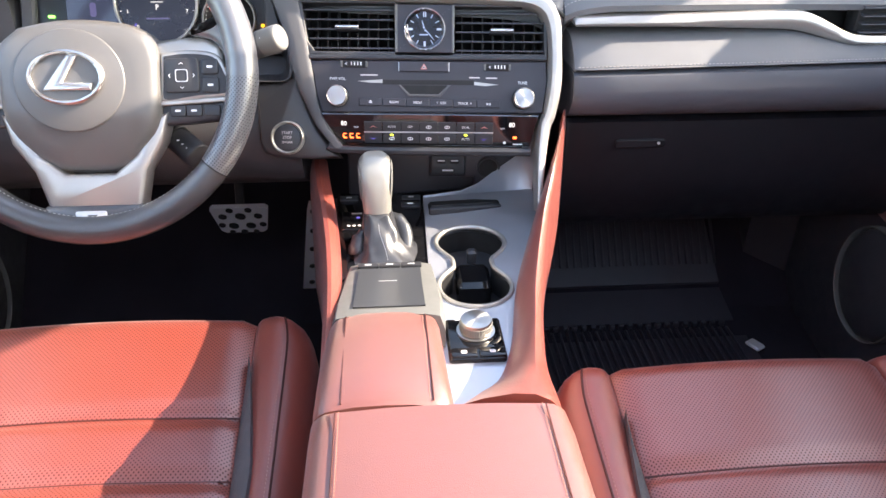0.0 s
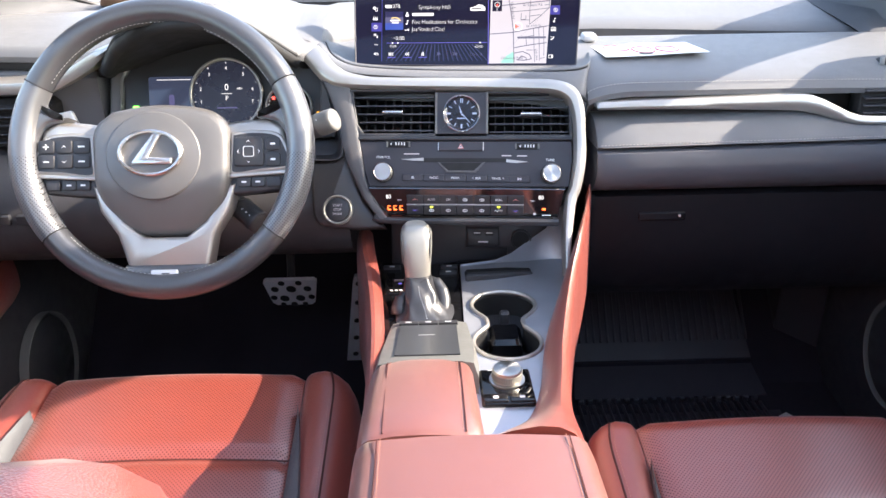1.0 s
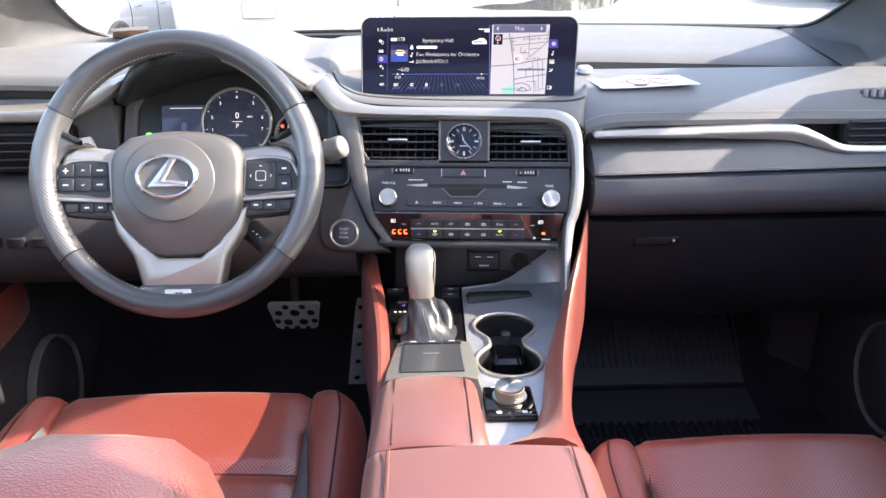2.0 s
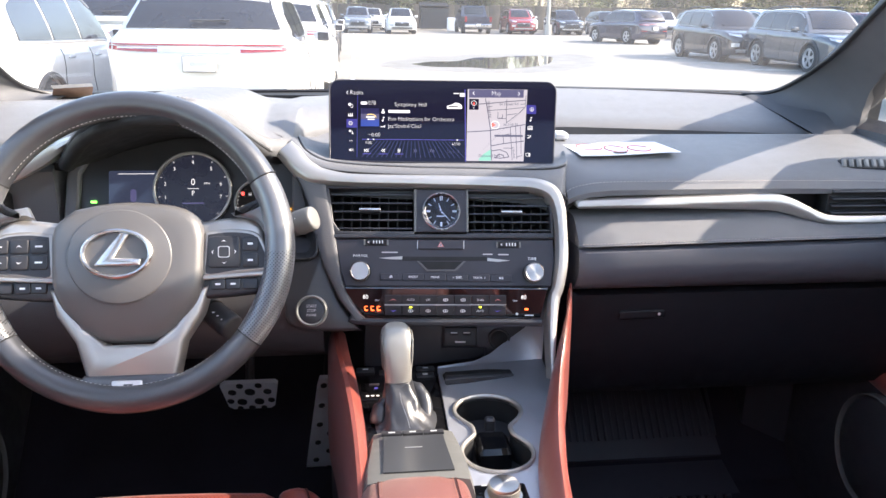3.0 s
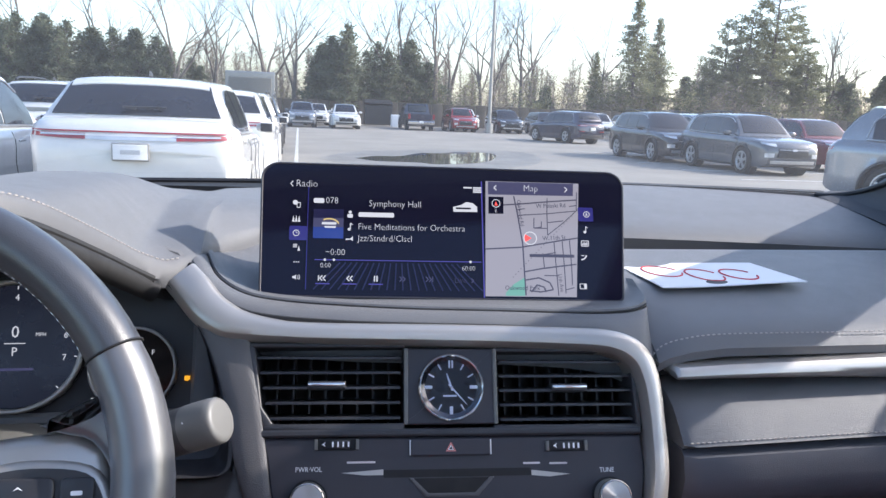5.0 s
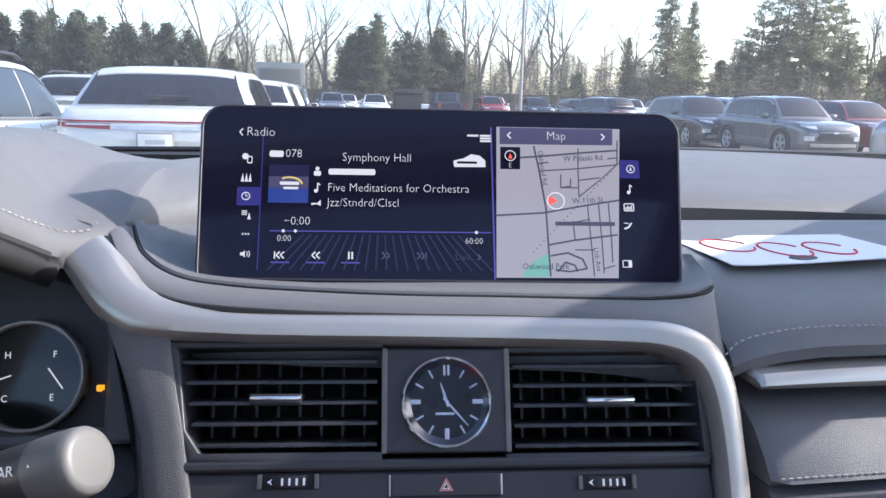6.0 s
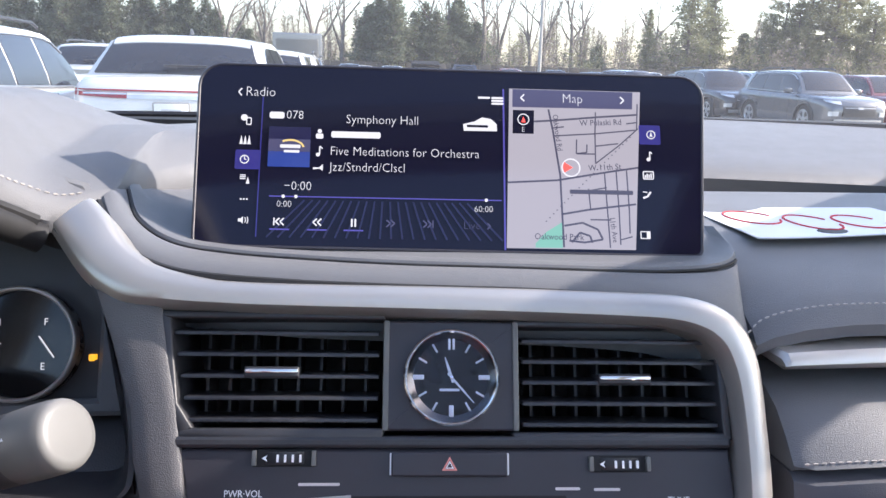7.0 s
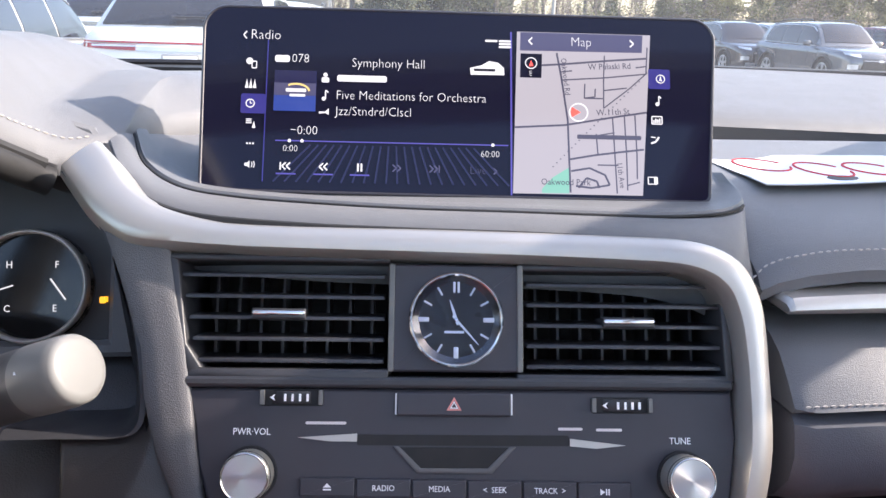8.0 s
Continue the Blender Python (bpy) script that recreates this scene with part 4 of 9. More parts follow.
dpart("hood_gap", tube([p + Vector((0, -0.0055, -0.0105)) for p in brow], 0.0042, 8), "recess", "dark line under the stitched hood edge")
dpart("hood_lip", tube([p + Vector((0, -0.002, -0.0215)) for p in brow], 0.009, 14), "recess", "dark lower lip of the hood")

# driver's side lower panels
rings = []
for x in [-0.79, -0.7, -0.6, -0.5, -0.4, -0.3, -0.24, -0.2, -0.165]:
    y0 = -0.03 if x < -0.2 else -0.04
    rings.append([(x, 0.3, 1.02), (x, 0.03, 1.02), (x, 0.0, 1.0), (x, y0, 0.96), (x, y0 - 0.006, 0.92), (x, y0 + 0.01, 0.88), (x, 0.04, 0.84), (x, 0.14, 0.8), (x, 0.3, 0.8)])
dpart("lower_panel", loft(rings), "dash_dark", "dark lower dashboard panel below the wheel")
rings = []
for x in [-0.79, -0.72, -0.64, -0.57, -0.53]:
    rings.append([(x, 0.3, 1.13), (x, 0.1, 1.13), (x, 0.068, 1.13), (x, 0.058, 1.12), (x, 0.06, 1.02), (x, 0.3, 1.02)])
dpart("left_wing", loft(rings), "dash", "grey dashboard end beside the driver's door")
lv = dpart("driver_vent", box(-0.665, 0.045, 1.063, 0.16, 0.03, 0.068, 0.008), "recess", "driver's side air vent")
for k in range(5):
    dpart("slat", box(-0.665, 0.028, 1.038 + 0.0125 * k, 0.15, 0.02, 0.0025, 0.0008, rot=(12, 0, 0)), "black", parent=lv)
rings = []
for p, h in zip(smooth_path([(-0.79, 0.022, 1.112), (-0.68, 0.018, 1.114), (-0.62, 0.012, 1.116), (-0.575, 0.004, 1.121), (-0.54, 0.0, 1.1375), (-0.51, 0.0, 1.1545), (-0.484, 0.002, 1.17)], 4), lin(0.009, 0.0125, 20) + [0.0115, 0.010, 0.008, 0.006, 0.004]):
    rings.append([(p.x, p.y + 0.05, p.z + h), (p.x, p.y + 0.012, p.z + h * 1.02), (p.x, p.y + 0.002, p.z + h * 0.7), (p.x, p.y, p.z), (p.x, p.y + 0.003, p.z - h * 0.8), (p.x, p.y + 0.01, p.z - h), (p.x, p.y + 0.05, p.z - h)])
dpart("left_blade", loft(rings), "silver", "silver trim sweeping from the driver's vent to the hood")
for k in range(3):
    dpart("switch", box(-0.70 + 0.035 * k, -0.034, 0.937, 0.026, 0.01, 0.016, 0.002), "black", "small dark dashboard switch")

# inner side wall between cluster and stack, grained
wall = [(-0.2, 0.057, -0.161, 0.05), (-0.196, 0.047, -0.1583, 0.038), (-0.186, 0.0226, -0.153, 0.011), (-0.1732, -0.0135, -0.1485, -0.0086), (-0.17, -0.04, -0.1435, -0.0385), (-0.1615, -0.0708, -0.139, -0.0685), (-0.1505, -0.0935, -0.1345, -0.0925), (-0.1385, -0.1185, -0.1225, -0.1215), (-0.1147, -0.1473, -0.104, -0.1425)]
rings = []
for p in range(len(wall) * 3 - 2):
    i, q = divmod(p, 3)
    j = min(i + 1, len(wall) - 1)
    xo, vo, xi, vi = [m_ + (n_ - m_) * q / 3 for m_, n_ in zip(wall[i], wall[j])]
    at = lambda f, h: STACK @ Vector((xo + (xi - xo) * f, vo + (vi - vo) * f, h))
    rings.append([STACK @ Vector((xo - 0.004, vo, -0.06)), at(0.0, -0.003), at(0.04, 0.001), at(0.15, 0.0028), at(0.45, 0.0036), at(0.75, 0.0036), at(0.92, 0.003), at(0.98, 0.0018), at(1.0, -0.002), STACK @ Vector((xi, vi, -0.06))])
dpart("side_wall", loft(rings), "sidetrim", "grained dark side wall beside the stack")
# panel around the start button and its closing cover towards the cluster
pan = [(-0.110, -0.158), (-0.137, -0.122), (-0.149, -0.095), (-0.159, -0.0618), (-0.1725, -0.009), (-0.19, 0.042), (-0.1955, 0.044), (-0.185, 0.022), (-0.1773, -0.0024), (-0.1726, -0.026), (-0.171, -0.045), (-0.173, -0.056), (-0.183, -0.0617), (-0.2165, -0.0628), (-0.2150, -0.09), (-0.2145, -0.115), (-0.212, -0.14), (-0.207, -0.15), (-0.199, -0.1555), (-0.188, -0.158), (-0.15, -0.1595)]
dpart("start_panel", slab(pan, STACK, -0.05, -0.006, 0.005), "startpanel", "dark panel round the start button")
edge = smooth_path([(-0.2265, 0.0865, -0.006), (-0.2085, 0.0673, 0), (-0.1948, 0.0441, 0), (-0.1851, 0.022, 0), (-0.1773, -0.0024, 0), (-0.1726, -0.0264, 0), (-0.1711, -0.0452, 0), (-0.1735, -0.0564, 0), (-0.184, -0.0617, 0), (-0.2137, -0.0622, 0), (-0.245, -0.063, 0)], 4)
rings = []
for p in edge:
    f = STACK @ p
    b = Vector((min(f.x, -0.2) - 0.004, 0.105, min(f.z - 0.012, 1.128)))
    rings.append([f + Vector((0.003, 0.0, 0.0)), f, f.lerp(b, 0.1) + Vector((-0.002, 0, 0)), f.lerp(b, 0.5) + Vector((0.004, 0, 0)), b, b + Vector((0.02, 0, -0.01))])
dpart("binnacle_wall", loft(rings), "black", "dark inner wall of the instrument binnacle")

# silver frame: from the cluster corner along the top of the vents and down the far side
frame_rows = [((-0.219, 0.0955, -0.008), 0.03), ((-0.2062, 0.0815, -0.001), 0.031), ((-0.193, 0.0662, 0.003), 0.0305), ((-0.178, 0.0560, 0.005), 0.0295), ((-0.16, 0.0515, 0.006), 0.0225), ((-0.13, 0.048, 0.007), 0.0168), ((-0.09, 0.0465, 0.008), 0.0165), ((0.0, 0.0455, 0.008), 0.0175), ((0.09, 0.0435, 0.008), 0.018),
              ((0.13, 0.0405, 0.011), 0.019), ((0.152, 0.031, 0.011), 0.021), ((0.162, 0.012, 0.010), 0.0195), ((0.1655, -0.02, 0.009), 0.017), ((0.1655, -0.065, 0.008), 0.0175), ((0.1600, -0.1, 0.004), 0.017), ((0.1545, -0.1158, 0.003), 0.0165),
              ((0.151, -0.15, 0.004), 0.0135), ((0.149, -0.19, 0.008), 0.010), ((0.148, -0.225, 0.012), 0.006)]
path = smooth_path([p for p, _ in frame_rows], 5)
wid = [w for _, w in frame_rows]
rings = []
for i, p in enumerate(path):
    a, b = path[max(0, i - 1)], path[min(len(path) - 1, i + 1)]
    t = (b - a).normalized()
    n = Vector((-t.y, t.x, 0)).normalized()
    f = i / (len(path) - 1) * (len(wid) - 1)
    j = min(len(wid) - 2, int(f))
    w = wid[j] + (wid[j + 1] - wid[j]) * (f - j)
    deep = -0.007 - 0.023 * min(1.0, i / 12)
    rings.append([STACK @ (p + n * w * q + Vector((0, 0, h))) for q, h in [(-0.5, deep), (-0.5, -0.006), (-0.485, -0.0045), (-0.31, 0.0035), (-0.28, 0.0042), (-0.1, 0.0046), (0.1, 0.0044), (0.38, 0.0025), (0.47, 0.0), (0.5, -0.004), (0.5, deep)]])
dpart("silver_frame", loft(rings), "silver", "satin silver frame sweeping round the centre stack")

# padded roll behind the silver frame, and the collar in which the display stands
ROLL = [(-0.212, 0.096, 1.152), (-0.2, 0.072, 1.142), (-0.18, 0.046, 1.131), (-0.149, 0.03, 1.1235), (-0.092, 0.019, 1.1205), (-0.029, 0.0125, 1.119), (0.05, 0.007, 1.1175), (0.111, 0.001, 1.1145), (0.14, -0.004, 1.109), (0.158, -0.008, 1.102), (0.17, -0.009, 1.094), (0.178, -0.006, 1.087)]
EDGE = [(-0.2, 0.116, 1.157), (-0.188, 0.09, 1.142), (-0.163, 0.07, 1.1315), (-0.126, 0.059, 1.1275), (-0.07, 0.047, 1.126), (-0.02, 0.038, 1.1255), (0.037, 0.031, 1.1255), (0.1, 0.0245, 1.125), (0.14, 0.0225, 1.1252), (0.172, 0.028, 1.1265), (0.19, 0.045, 1.13), (0.2, 0.09, 1.135)]
lo, hi = smooth_path(ROLL, 6), smooth_path(EDGE, 6)
rings = []
for a, b in zip(lo, hi):
    d = b - a
    rings.append([a + Vector((0, 0.008, -0.035)), a + Vector((0, 0.001, -0.004)), a, a + d * 0.12 + Vector((0, 0, 0.0035)), a + d * 0.35 + Vector((0, 0, 0.0048)), a + d * 0.65 + Vector((0, 0, 0.0036)), a + d * 0.9 + Vector((0, 0, 0.0012)), b + Vector((0, 0, -0.002)), b + Vector((0, 0.004, -0.03))])
dpart("roll_gap", tube([p + Vector((0, -0.0026, 0.0008)) for p in lo], 0.0024, 6), "recess", "dark gap between roll and silver frame")
dpart("collar_gap", tube([p + Vector((0, -0.0008, 0.0004)) for p in hi[:-8]], 0.0011, 6), "recess", "dark gap round the display collar")
dpart("padded_roll", loft(rings), "dash", "padded grey roll below the display")
rings = []
for i, b in enumerate(hi):
    u = i / (len(hi) - 1)
    c = Vector((-0.19 + 0.385 * u, 0.24, 1.146))
    d = c - b
    n = Vector((d.x, d.y, 0)).normalized()
    rings.append([b + Vector((0, 0.003, -0.03)), b + Vector((0, 0, -0.001)), b + n * 0.0025 + Vector((0, 0, 0.0024)), b + n * 0.008 + Vector((0, 0, 0.003)), b + n * 0.022 + Vector((0, 0, 0.0005)), b + d * 0.2 + Vector((0, 0, -0.001)), b + d * 0.4 + Vector((0, 0, -0.002)), b + d * 0.7 + Vector((0, 0, -0.002)), c, c + Vector((0, 0, -0.04))])
dpart("display_collar", loft(rings), "dash", "oval grey collar round the display foot")


# ---- centre stack ----
stack = thing("centre_stack", "black centre stack with air vents, clock, radio and climate panel", "car console", tuple(STACK.translation))
SI = Matrix.Translation(-stack.location)


def spart(name, poly, z0, z1, mat, parent=None, label="", bevel=0.0, m=None):
    return part(name, slab(poly, SI @ (m or STACK), z0, z1, bevel), mat, parent or stack, label, smooth=24)


def srect(name, x0, y0, x1, y1, z0, z1, mat, parent=None, label="", bevel=0.001, r=0.002):
    return spart(name, rrect(abs(x1 - x0), abs(y1 - y0), r, (x0 + x1) / 2, (y0 + y1) / 2, 3), z0, z1, mat, parent, label, bevel)


def stext(body, x, y, size, z, mat="print", parent=None, align="CENTER", squeeze=0.9):
    return lettering(body, SI @ STACK @ Matrix.Translation((x, y, z)), size, mat, parent or stack, align=align, squeeze=squeeze)


# upper bezel round the vents: a frame of four bars, open behind
def vent_unit(name, x0, x1, y0, y1, slant, tab_x):
    v = part(name, slab([(x0 + slant, y0), (x1, y0), (x1, y1), (x0, y1)], SI @ STACK, -0.075, -0.06), "recess", stack, "black air vent with five slats")
    for a, b in (((x0 - 0.004, y1), (x1 + 0.002, y1 + 0.004)), ((x0 + slant - 0.004, y0 - 0.006), (x1 + 0.002, y0))):
        part("rim", slab(rrect(b[0] - a[0], b[1] - a[1], 0.001, (a[0] + b[0]) / 2, (a[1] + b[1]) / 2, 2), SI @ STACK, -0.075, 0.002, 0.0012), "black", v)
    side = 1 if slant > 0 else -1
    if slant > 0:
        part("rim", slab([(x0 - 0.006, y1 + 0.004), (x0 + slant * 0.55 - 0.007, y0 + 0.012), (x0 + slant - 0.003, y0 - 0.004), (x0 + slant + 0.004, y0), (x0 + slant * 0.6, y0 + 0.013), (x0 + 0.001, y1)], SI @ STACK, -0.075, 0.002, 0.0012), "black", v)
    else:
        part("rim", slab([(x1, y0 - 0.004), (x1 + 0.005, y0 - 0.004), (x1 + 0.003, y1 + 0.002), (x1 - 0.002, y1)], SI @ STACK, -0.075, 0.002, 0.0012), "black", v)
    for k in range(5):
        y = y0 + (y1 - y0) * (k + 0.5) / 5
        xl = x0 + (slant * (1 - (y - y0) / (y1 - y0)) if slant > 0 else 0)
        m = SI @ STACK @ Matrix.Translation(((xl + x1) / 2, y, -0.014)) @ Matrix.Rotation(radians(-82), 4, "X")
        part("slat", slab(rrect(x1 - xl - 0.002, 0.026, 0.001, 0, 0, 2), m, -0.001, 0.001, 0.0005), "slat", v)
    n = 8
    for k in range(n):
        x = x0 + abs(slant) * 0.6 + (x1 - x0 - abs(slant) * 0.6) * (k + 0.7) / (n + 0.4)
        m = SI @ STACK @ Matrix.Translation((x, (y0 + y1) / 2, -0.036)) @ Matrix.Rotation(radians(90), 4, "Y")
        part("vane", slab(rrect(0.022, y1 - y0 - 0.004, 0.001, 0, 0, 2), m, -0.0008, 0.0008), "slat", v)
    ty = (y0 + y1) / 2 + 0.0005
    t = part("tab", slab(rrect(0.03, 0.006, 0.001, tab_x, ty, 2), SI @ STACK, -0.02, 0.001, 0.001), "black", v)
    part("tab_chrome", slab(rrect(0.029, 0.0026, 0.001, tab_x, ty + 0.0005, 2), SI @ STACK, 0.001, 0.0022, 0.0006), "chrome", t, "chrome edge")


vent_unit("left_vent", -0.1555, -0.039, -0.0235, 0.0355, 0.013, -0.0985)
vent_unit("right_vent", 0.039, 0.152, -0.0255, 0.032, -0.001, 0.098)
srect("bar", -0.149, -0.034, 0.156, -0.0275, -0.04, 0.003, "black", None, "black bar below the vents", 0.002, 0.002)

# clock
ck = srect("clock_panel", -0.0375, -0.0248, 0.0372, 0.0352, -0.05, 0.001, "face", None, "dark panel that holds the clock", 0.0012, 0.001)
for sx in (-1, 1):
    srect("edge", sx * 0.036 - 0.0016, -0.0248, sx * 0.036 + 0.0016, 0.0352, 0.0, 0.0022, "greytrim", ck, "grey edge strip", 0.0006, 0.0008)
CX, CY = 0.0, 0.004
clock = spart("clock", circle(0.0262, CX, CY, 48), 0.0, 0.003, "clockface", None, "analogue clock with a black dial", 0.0005)
part("bezel", ring_slab(circle(0.0262, CX, CY, 48), circle(0.0242, CX, CY, 48), SI @ STACK, 0.0, 0.0065, bevel=0.0009), "chrome", clock, "polished chrome ring")
part("reflector_ring", loft([[SI @ STACK @ Vector((x, y, z)) for x, y in circle(r, CX, CY, 64)] for r, z in ((0.0243, 0.0058), (0.0236, 0.0052), (0.0212, 0.0036), (0.0207, 0.0032), (0.0207, 0.003))], caps=False), "clockring", clock, "sloping polished ring inside the bezel")
for h in range(12):
    a = radians(90 - 30 * h)
    long = h % 3 == 0
    w, ln = (0.0026, 0.0062) if long else (0.0011, 0.0052)
    c = hull_pose(SI @ STACK, CX + math.cos(a) * 0.0182, CY + math.sin(a) * 0.0182, 0.0, math.degrees(a) - 90)
    if h == 0:
        for s in (-0.0012, 0.0012):
            part("marker", slab(rrect(0.0013, ln, 0.0003, s, 0, 2), c, 0.003, 0.0038, 0.0003), "alu", clock)
    else:
        part("marker", slab(rrect(w, ln, 0.0003, 0, 0, 2), c, 0.003, 0.0038, 0.0003), "alu", clock)
for deg, ln, w, nm in ((90 - (11 + 23 / 60) * 30, 0.0115, 0.0014, "hour_pointer"), (90 - 23 * 6, 0.0185, 0.0011, "minute_pointer")):
    c = hull_pose(SI @ STACK, CX, CY, 0, deg)
    part(nm, slab([(-0.003, -w / 2), (ln * 0.5, -w / 2), (ln, -w / 6), (ln, w / 6), (ln * 0.5, w / 2), (-0.003, w / 2)], c, 0.0042, 0.0048), "alu", clock)
part("hub", slab(circle(0.0011, CX, CY, 12), SI @ STACK, 0.003, 0.0054, 0.0002), "chrome", clock)
part("maker_mark", slab(rrect(0.011, 0.0014, 0.0003, CX - 0.001, CY - 0.0068, 2), SI @ STACK, 0.003, 0.0033), "alu", clock, "small illegible grey mark")
part("crystal", slab(circle(0.0238, CX, CY, 40), SI @ STACK, 0.0055, 0.006), "lens", clock).visible_shadow = False

# radio face
face_poly = [(-0.1475, -0.034), (0.1555, -0.034), (0.1575, -0.06), (0.152, -0.10), (-0.131, -0.10), (-0.139, -0.075), (-0.1425, -0.05)]
radio = spart("radio_face", face_poly, -0.05, 0.0, "face", None, "dark radio control panel", 0.002)
hz = srect("hazard_button", -0.0325, -0.0488, 0.0308, -0.0358, -0.002, 0.003, "face", None, "black hazard warning button with red triangle", 0.0012, 0.0015)
for sx in (-1, 1):
    srect("edge", -0.0008 + sx * 0.0318 - 0.0005, -0.048, -0.0008 + sx * 0.0318 + 0.0005, -0.0365, 0.0, 0.0022, "alu", hz, "", 0.0002, 0.0003)
tri_o = [(0.0048 * math.cos(radians(90 + 120 * k)) - 0.0008, 0.0048 * math.sin(radians(90 + 120 * k)) - 0.0431) for k in range(3)]
tri_i = [((x + 0.0008) * 0.66 - 0.0008, (y + 0.0431) * 0.66 - 0.0431) for x, y in tri_o]
part("triangle", ring_slab(tri_o, tri_i, SI @ STACK, 0.003, 0.0034), "hazard", hz, "red warning triangle")
part("triangle_inner", ring_slab([((x + 0.0008) * 0.55 - 0.0008, (y + 0.0431) * 0.55 - 0.0431) for x, y in tri_o], [((x + 0.0008) * 0.36 - 0.0008, (y + 0.0431) * 0.36 - 0.0431) for x, y in tri_o], SI @ STACK, 0.003, 0.0034), "print", hz)
for x0, x1, y0, y1 in ((-0.1065, -0.0725, -0.0437, -0.0345), (0.0762, 0.1092, -0.0467, -0.0378)):
    th = srect("vent_wheel", x0, y0, x1, y1, -0.002, 0.0006, "recess", None, "ribbed thumbwheel that shuts the vent", 0.0004, 0.001)
    cx, cy = (x0 + x1) / 2, (y0 + y1) / 2
    c = SI @ STACK @ Matrix.Translation((cx, cy, -0.006)) @ Matrix.Rotation(radians(90), 4, "X")
    part("roller", slab(circle(0.0135, 0, 0, 40, 0.0105), c, -0.0032, 0.0032, 0.0004), "black", th)
    for k in range(4):
        part("mark", slab(rrect(0.0012, 0.004, 0.0003, cx - 0.003 + 0.004 * k, cy, 2), SI @ STACK, 0.0042 - 0.0004 * abs(k - 1), 0.0049), "print", th)
    part("arrow", slab([(cx - 0.0115, cy), (cx - 0.0085, cy + 0.0018), (cx - 0.0095, cy), (cx - 0.0085, cy - 0.0018)], SI @ STACK, 0.003, 0.0036), "print", th)
    for sx in (-1, 1):
        srect("cheek", cx + sx * 0.0158 - 0.0012, y0 + 0.0006, cx + sx * 0.0158 + 0.0012, y1 - 0.0006, 0.0, 0.0028, "greytrim", th, "", 0.0003, 0.0004)
# maker's marks on the face: plain bars
for x, y, w in ((-0.0706, -0.0528, 0.026), (0.0638, -0.0553, 0.016), (0.0855, -0.0557, 0.017)):
    part("maker_mark", slab(rrect(w * 0.85, 0.0015, 0.0006, x, y, 2), SI @ STACK, 0.0, 0.0004), "greytext", radio, "small pale maker's mark")
# disc slot with its silver tongues and the notch below
slot = srect("disc_slot", -0.0535, -0.0645, 0.063, -0.0588, -0.001, 0.0004, "recess", None, "thin black disc slot", 0.0, 0.0012)
part("notch", slab([(-0.031, -0.0655), (0.0305, -0.0655), (0.019, -0.0775), (-0.0195, -0.0775)], SI @ STACK, -0.0006, 0.0006), "recess", slot)
part("notch_lip", slab([(-0.0335, -0.065), (-0.0305, -0.065), (-0.0185, -0.0765), (0.018, -0.0765), (0.03, -0.065), (0.0335, -0.065), (0.0205, -0.0792), (-0.0208, -0.0792)], SI @ STACK, 0.0, 0.0012, 0.0004), "sidetrim", slot, "dark grey lip below the slot")
part("tongue", slab([(-0.0855, -0.0605), (-0.0535, -0.0583), (-0.0535, -0.0625), (-0.068, -0.0625)], SI @ STACK, 0.0, 0.001), "silver", slot, "silver tapering line")
part("tongue", slab([(0.0945, -0.064), (0.0635, -0.0605), (0.0635, -0.0645), (0.078, -0.0658)], SI @ STACK, 0.0, 0.001), "silver", slot, "silver tapering line")


def knob(x, y, body):
    k = spart("knob", circle(0.0146, x, y, 40), -0.002, 0.0012, "recess", None, "round " + body + " with a spun metal cap")
    rim = [(x + (0.0129 + 0.0002 * (j % 2)) * math.cos(2 * math.pi * j / 96), y + (0.0129 + 0.0002 * (j % 2)) * math.sin(2 * math.pi * j / 96)) for j in range(96)]
    part("skirt", slab(rim, SI @ STACK, 0.0, 0.0145, 0.0012), "knobmetal", k, "finely ribbed metal skirt")
    part("shadow_line", ring_slab(circle(0.0132, x, y, 48), circle(0.0126, x, y, 48), SI @ STACK, 0.0125, 0.0134), "recess", k)
    part("edge", ring_slab(circle(0.0125, x, y, 48), circle(0.0115, x, y, 48), SI @ STACK, 0.0135, 0.0164, bevel=0.0005), "emblem", k, "bright chamfered edge")
    at = SI @ STACK
    prof = [(0.0115, 0.0158), (0.0108, 0.0154), (0.0100, 0.0156), (0.0085, 0.0152), (0.0077, 0.0154), (0.0062, 0.0150), (0.0054, 0.0152), (0.0038, 0.0148), (0.0025, 0.015), (0.0006, 0.0147)]
    part("cap", loft([[at @ Vector((x + r * math.cos(q), y + r * math.sin(q), z)) for q in [2 * math.pi * j / 40 for j in range(40)]] for r, z in prof]), "spun", k, "spun aluminium cap", smooth=60)
    return k


knob(-0.1103, -0.0795, "volume knob")
knob(0.1262, -0.0812, "tuning knob")
stext("PWR\u00b7VOL", -0.1105, -0.0577, 0.0052, 0.0003)
stext("TUNE", 0.1251, -0.0616, 0.0052, 0.0003)
xs = lin(-0.0838, 0.097, 7)
yl = lambda x: -0.0862 - 0.0025 * (x + 0.084) / 0.18
words = ["\u25b3", "RADIO", "MEDIA", "<  SEEK", "TRACK  >", ">||"]
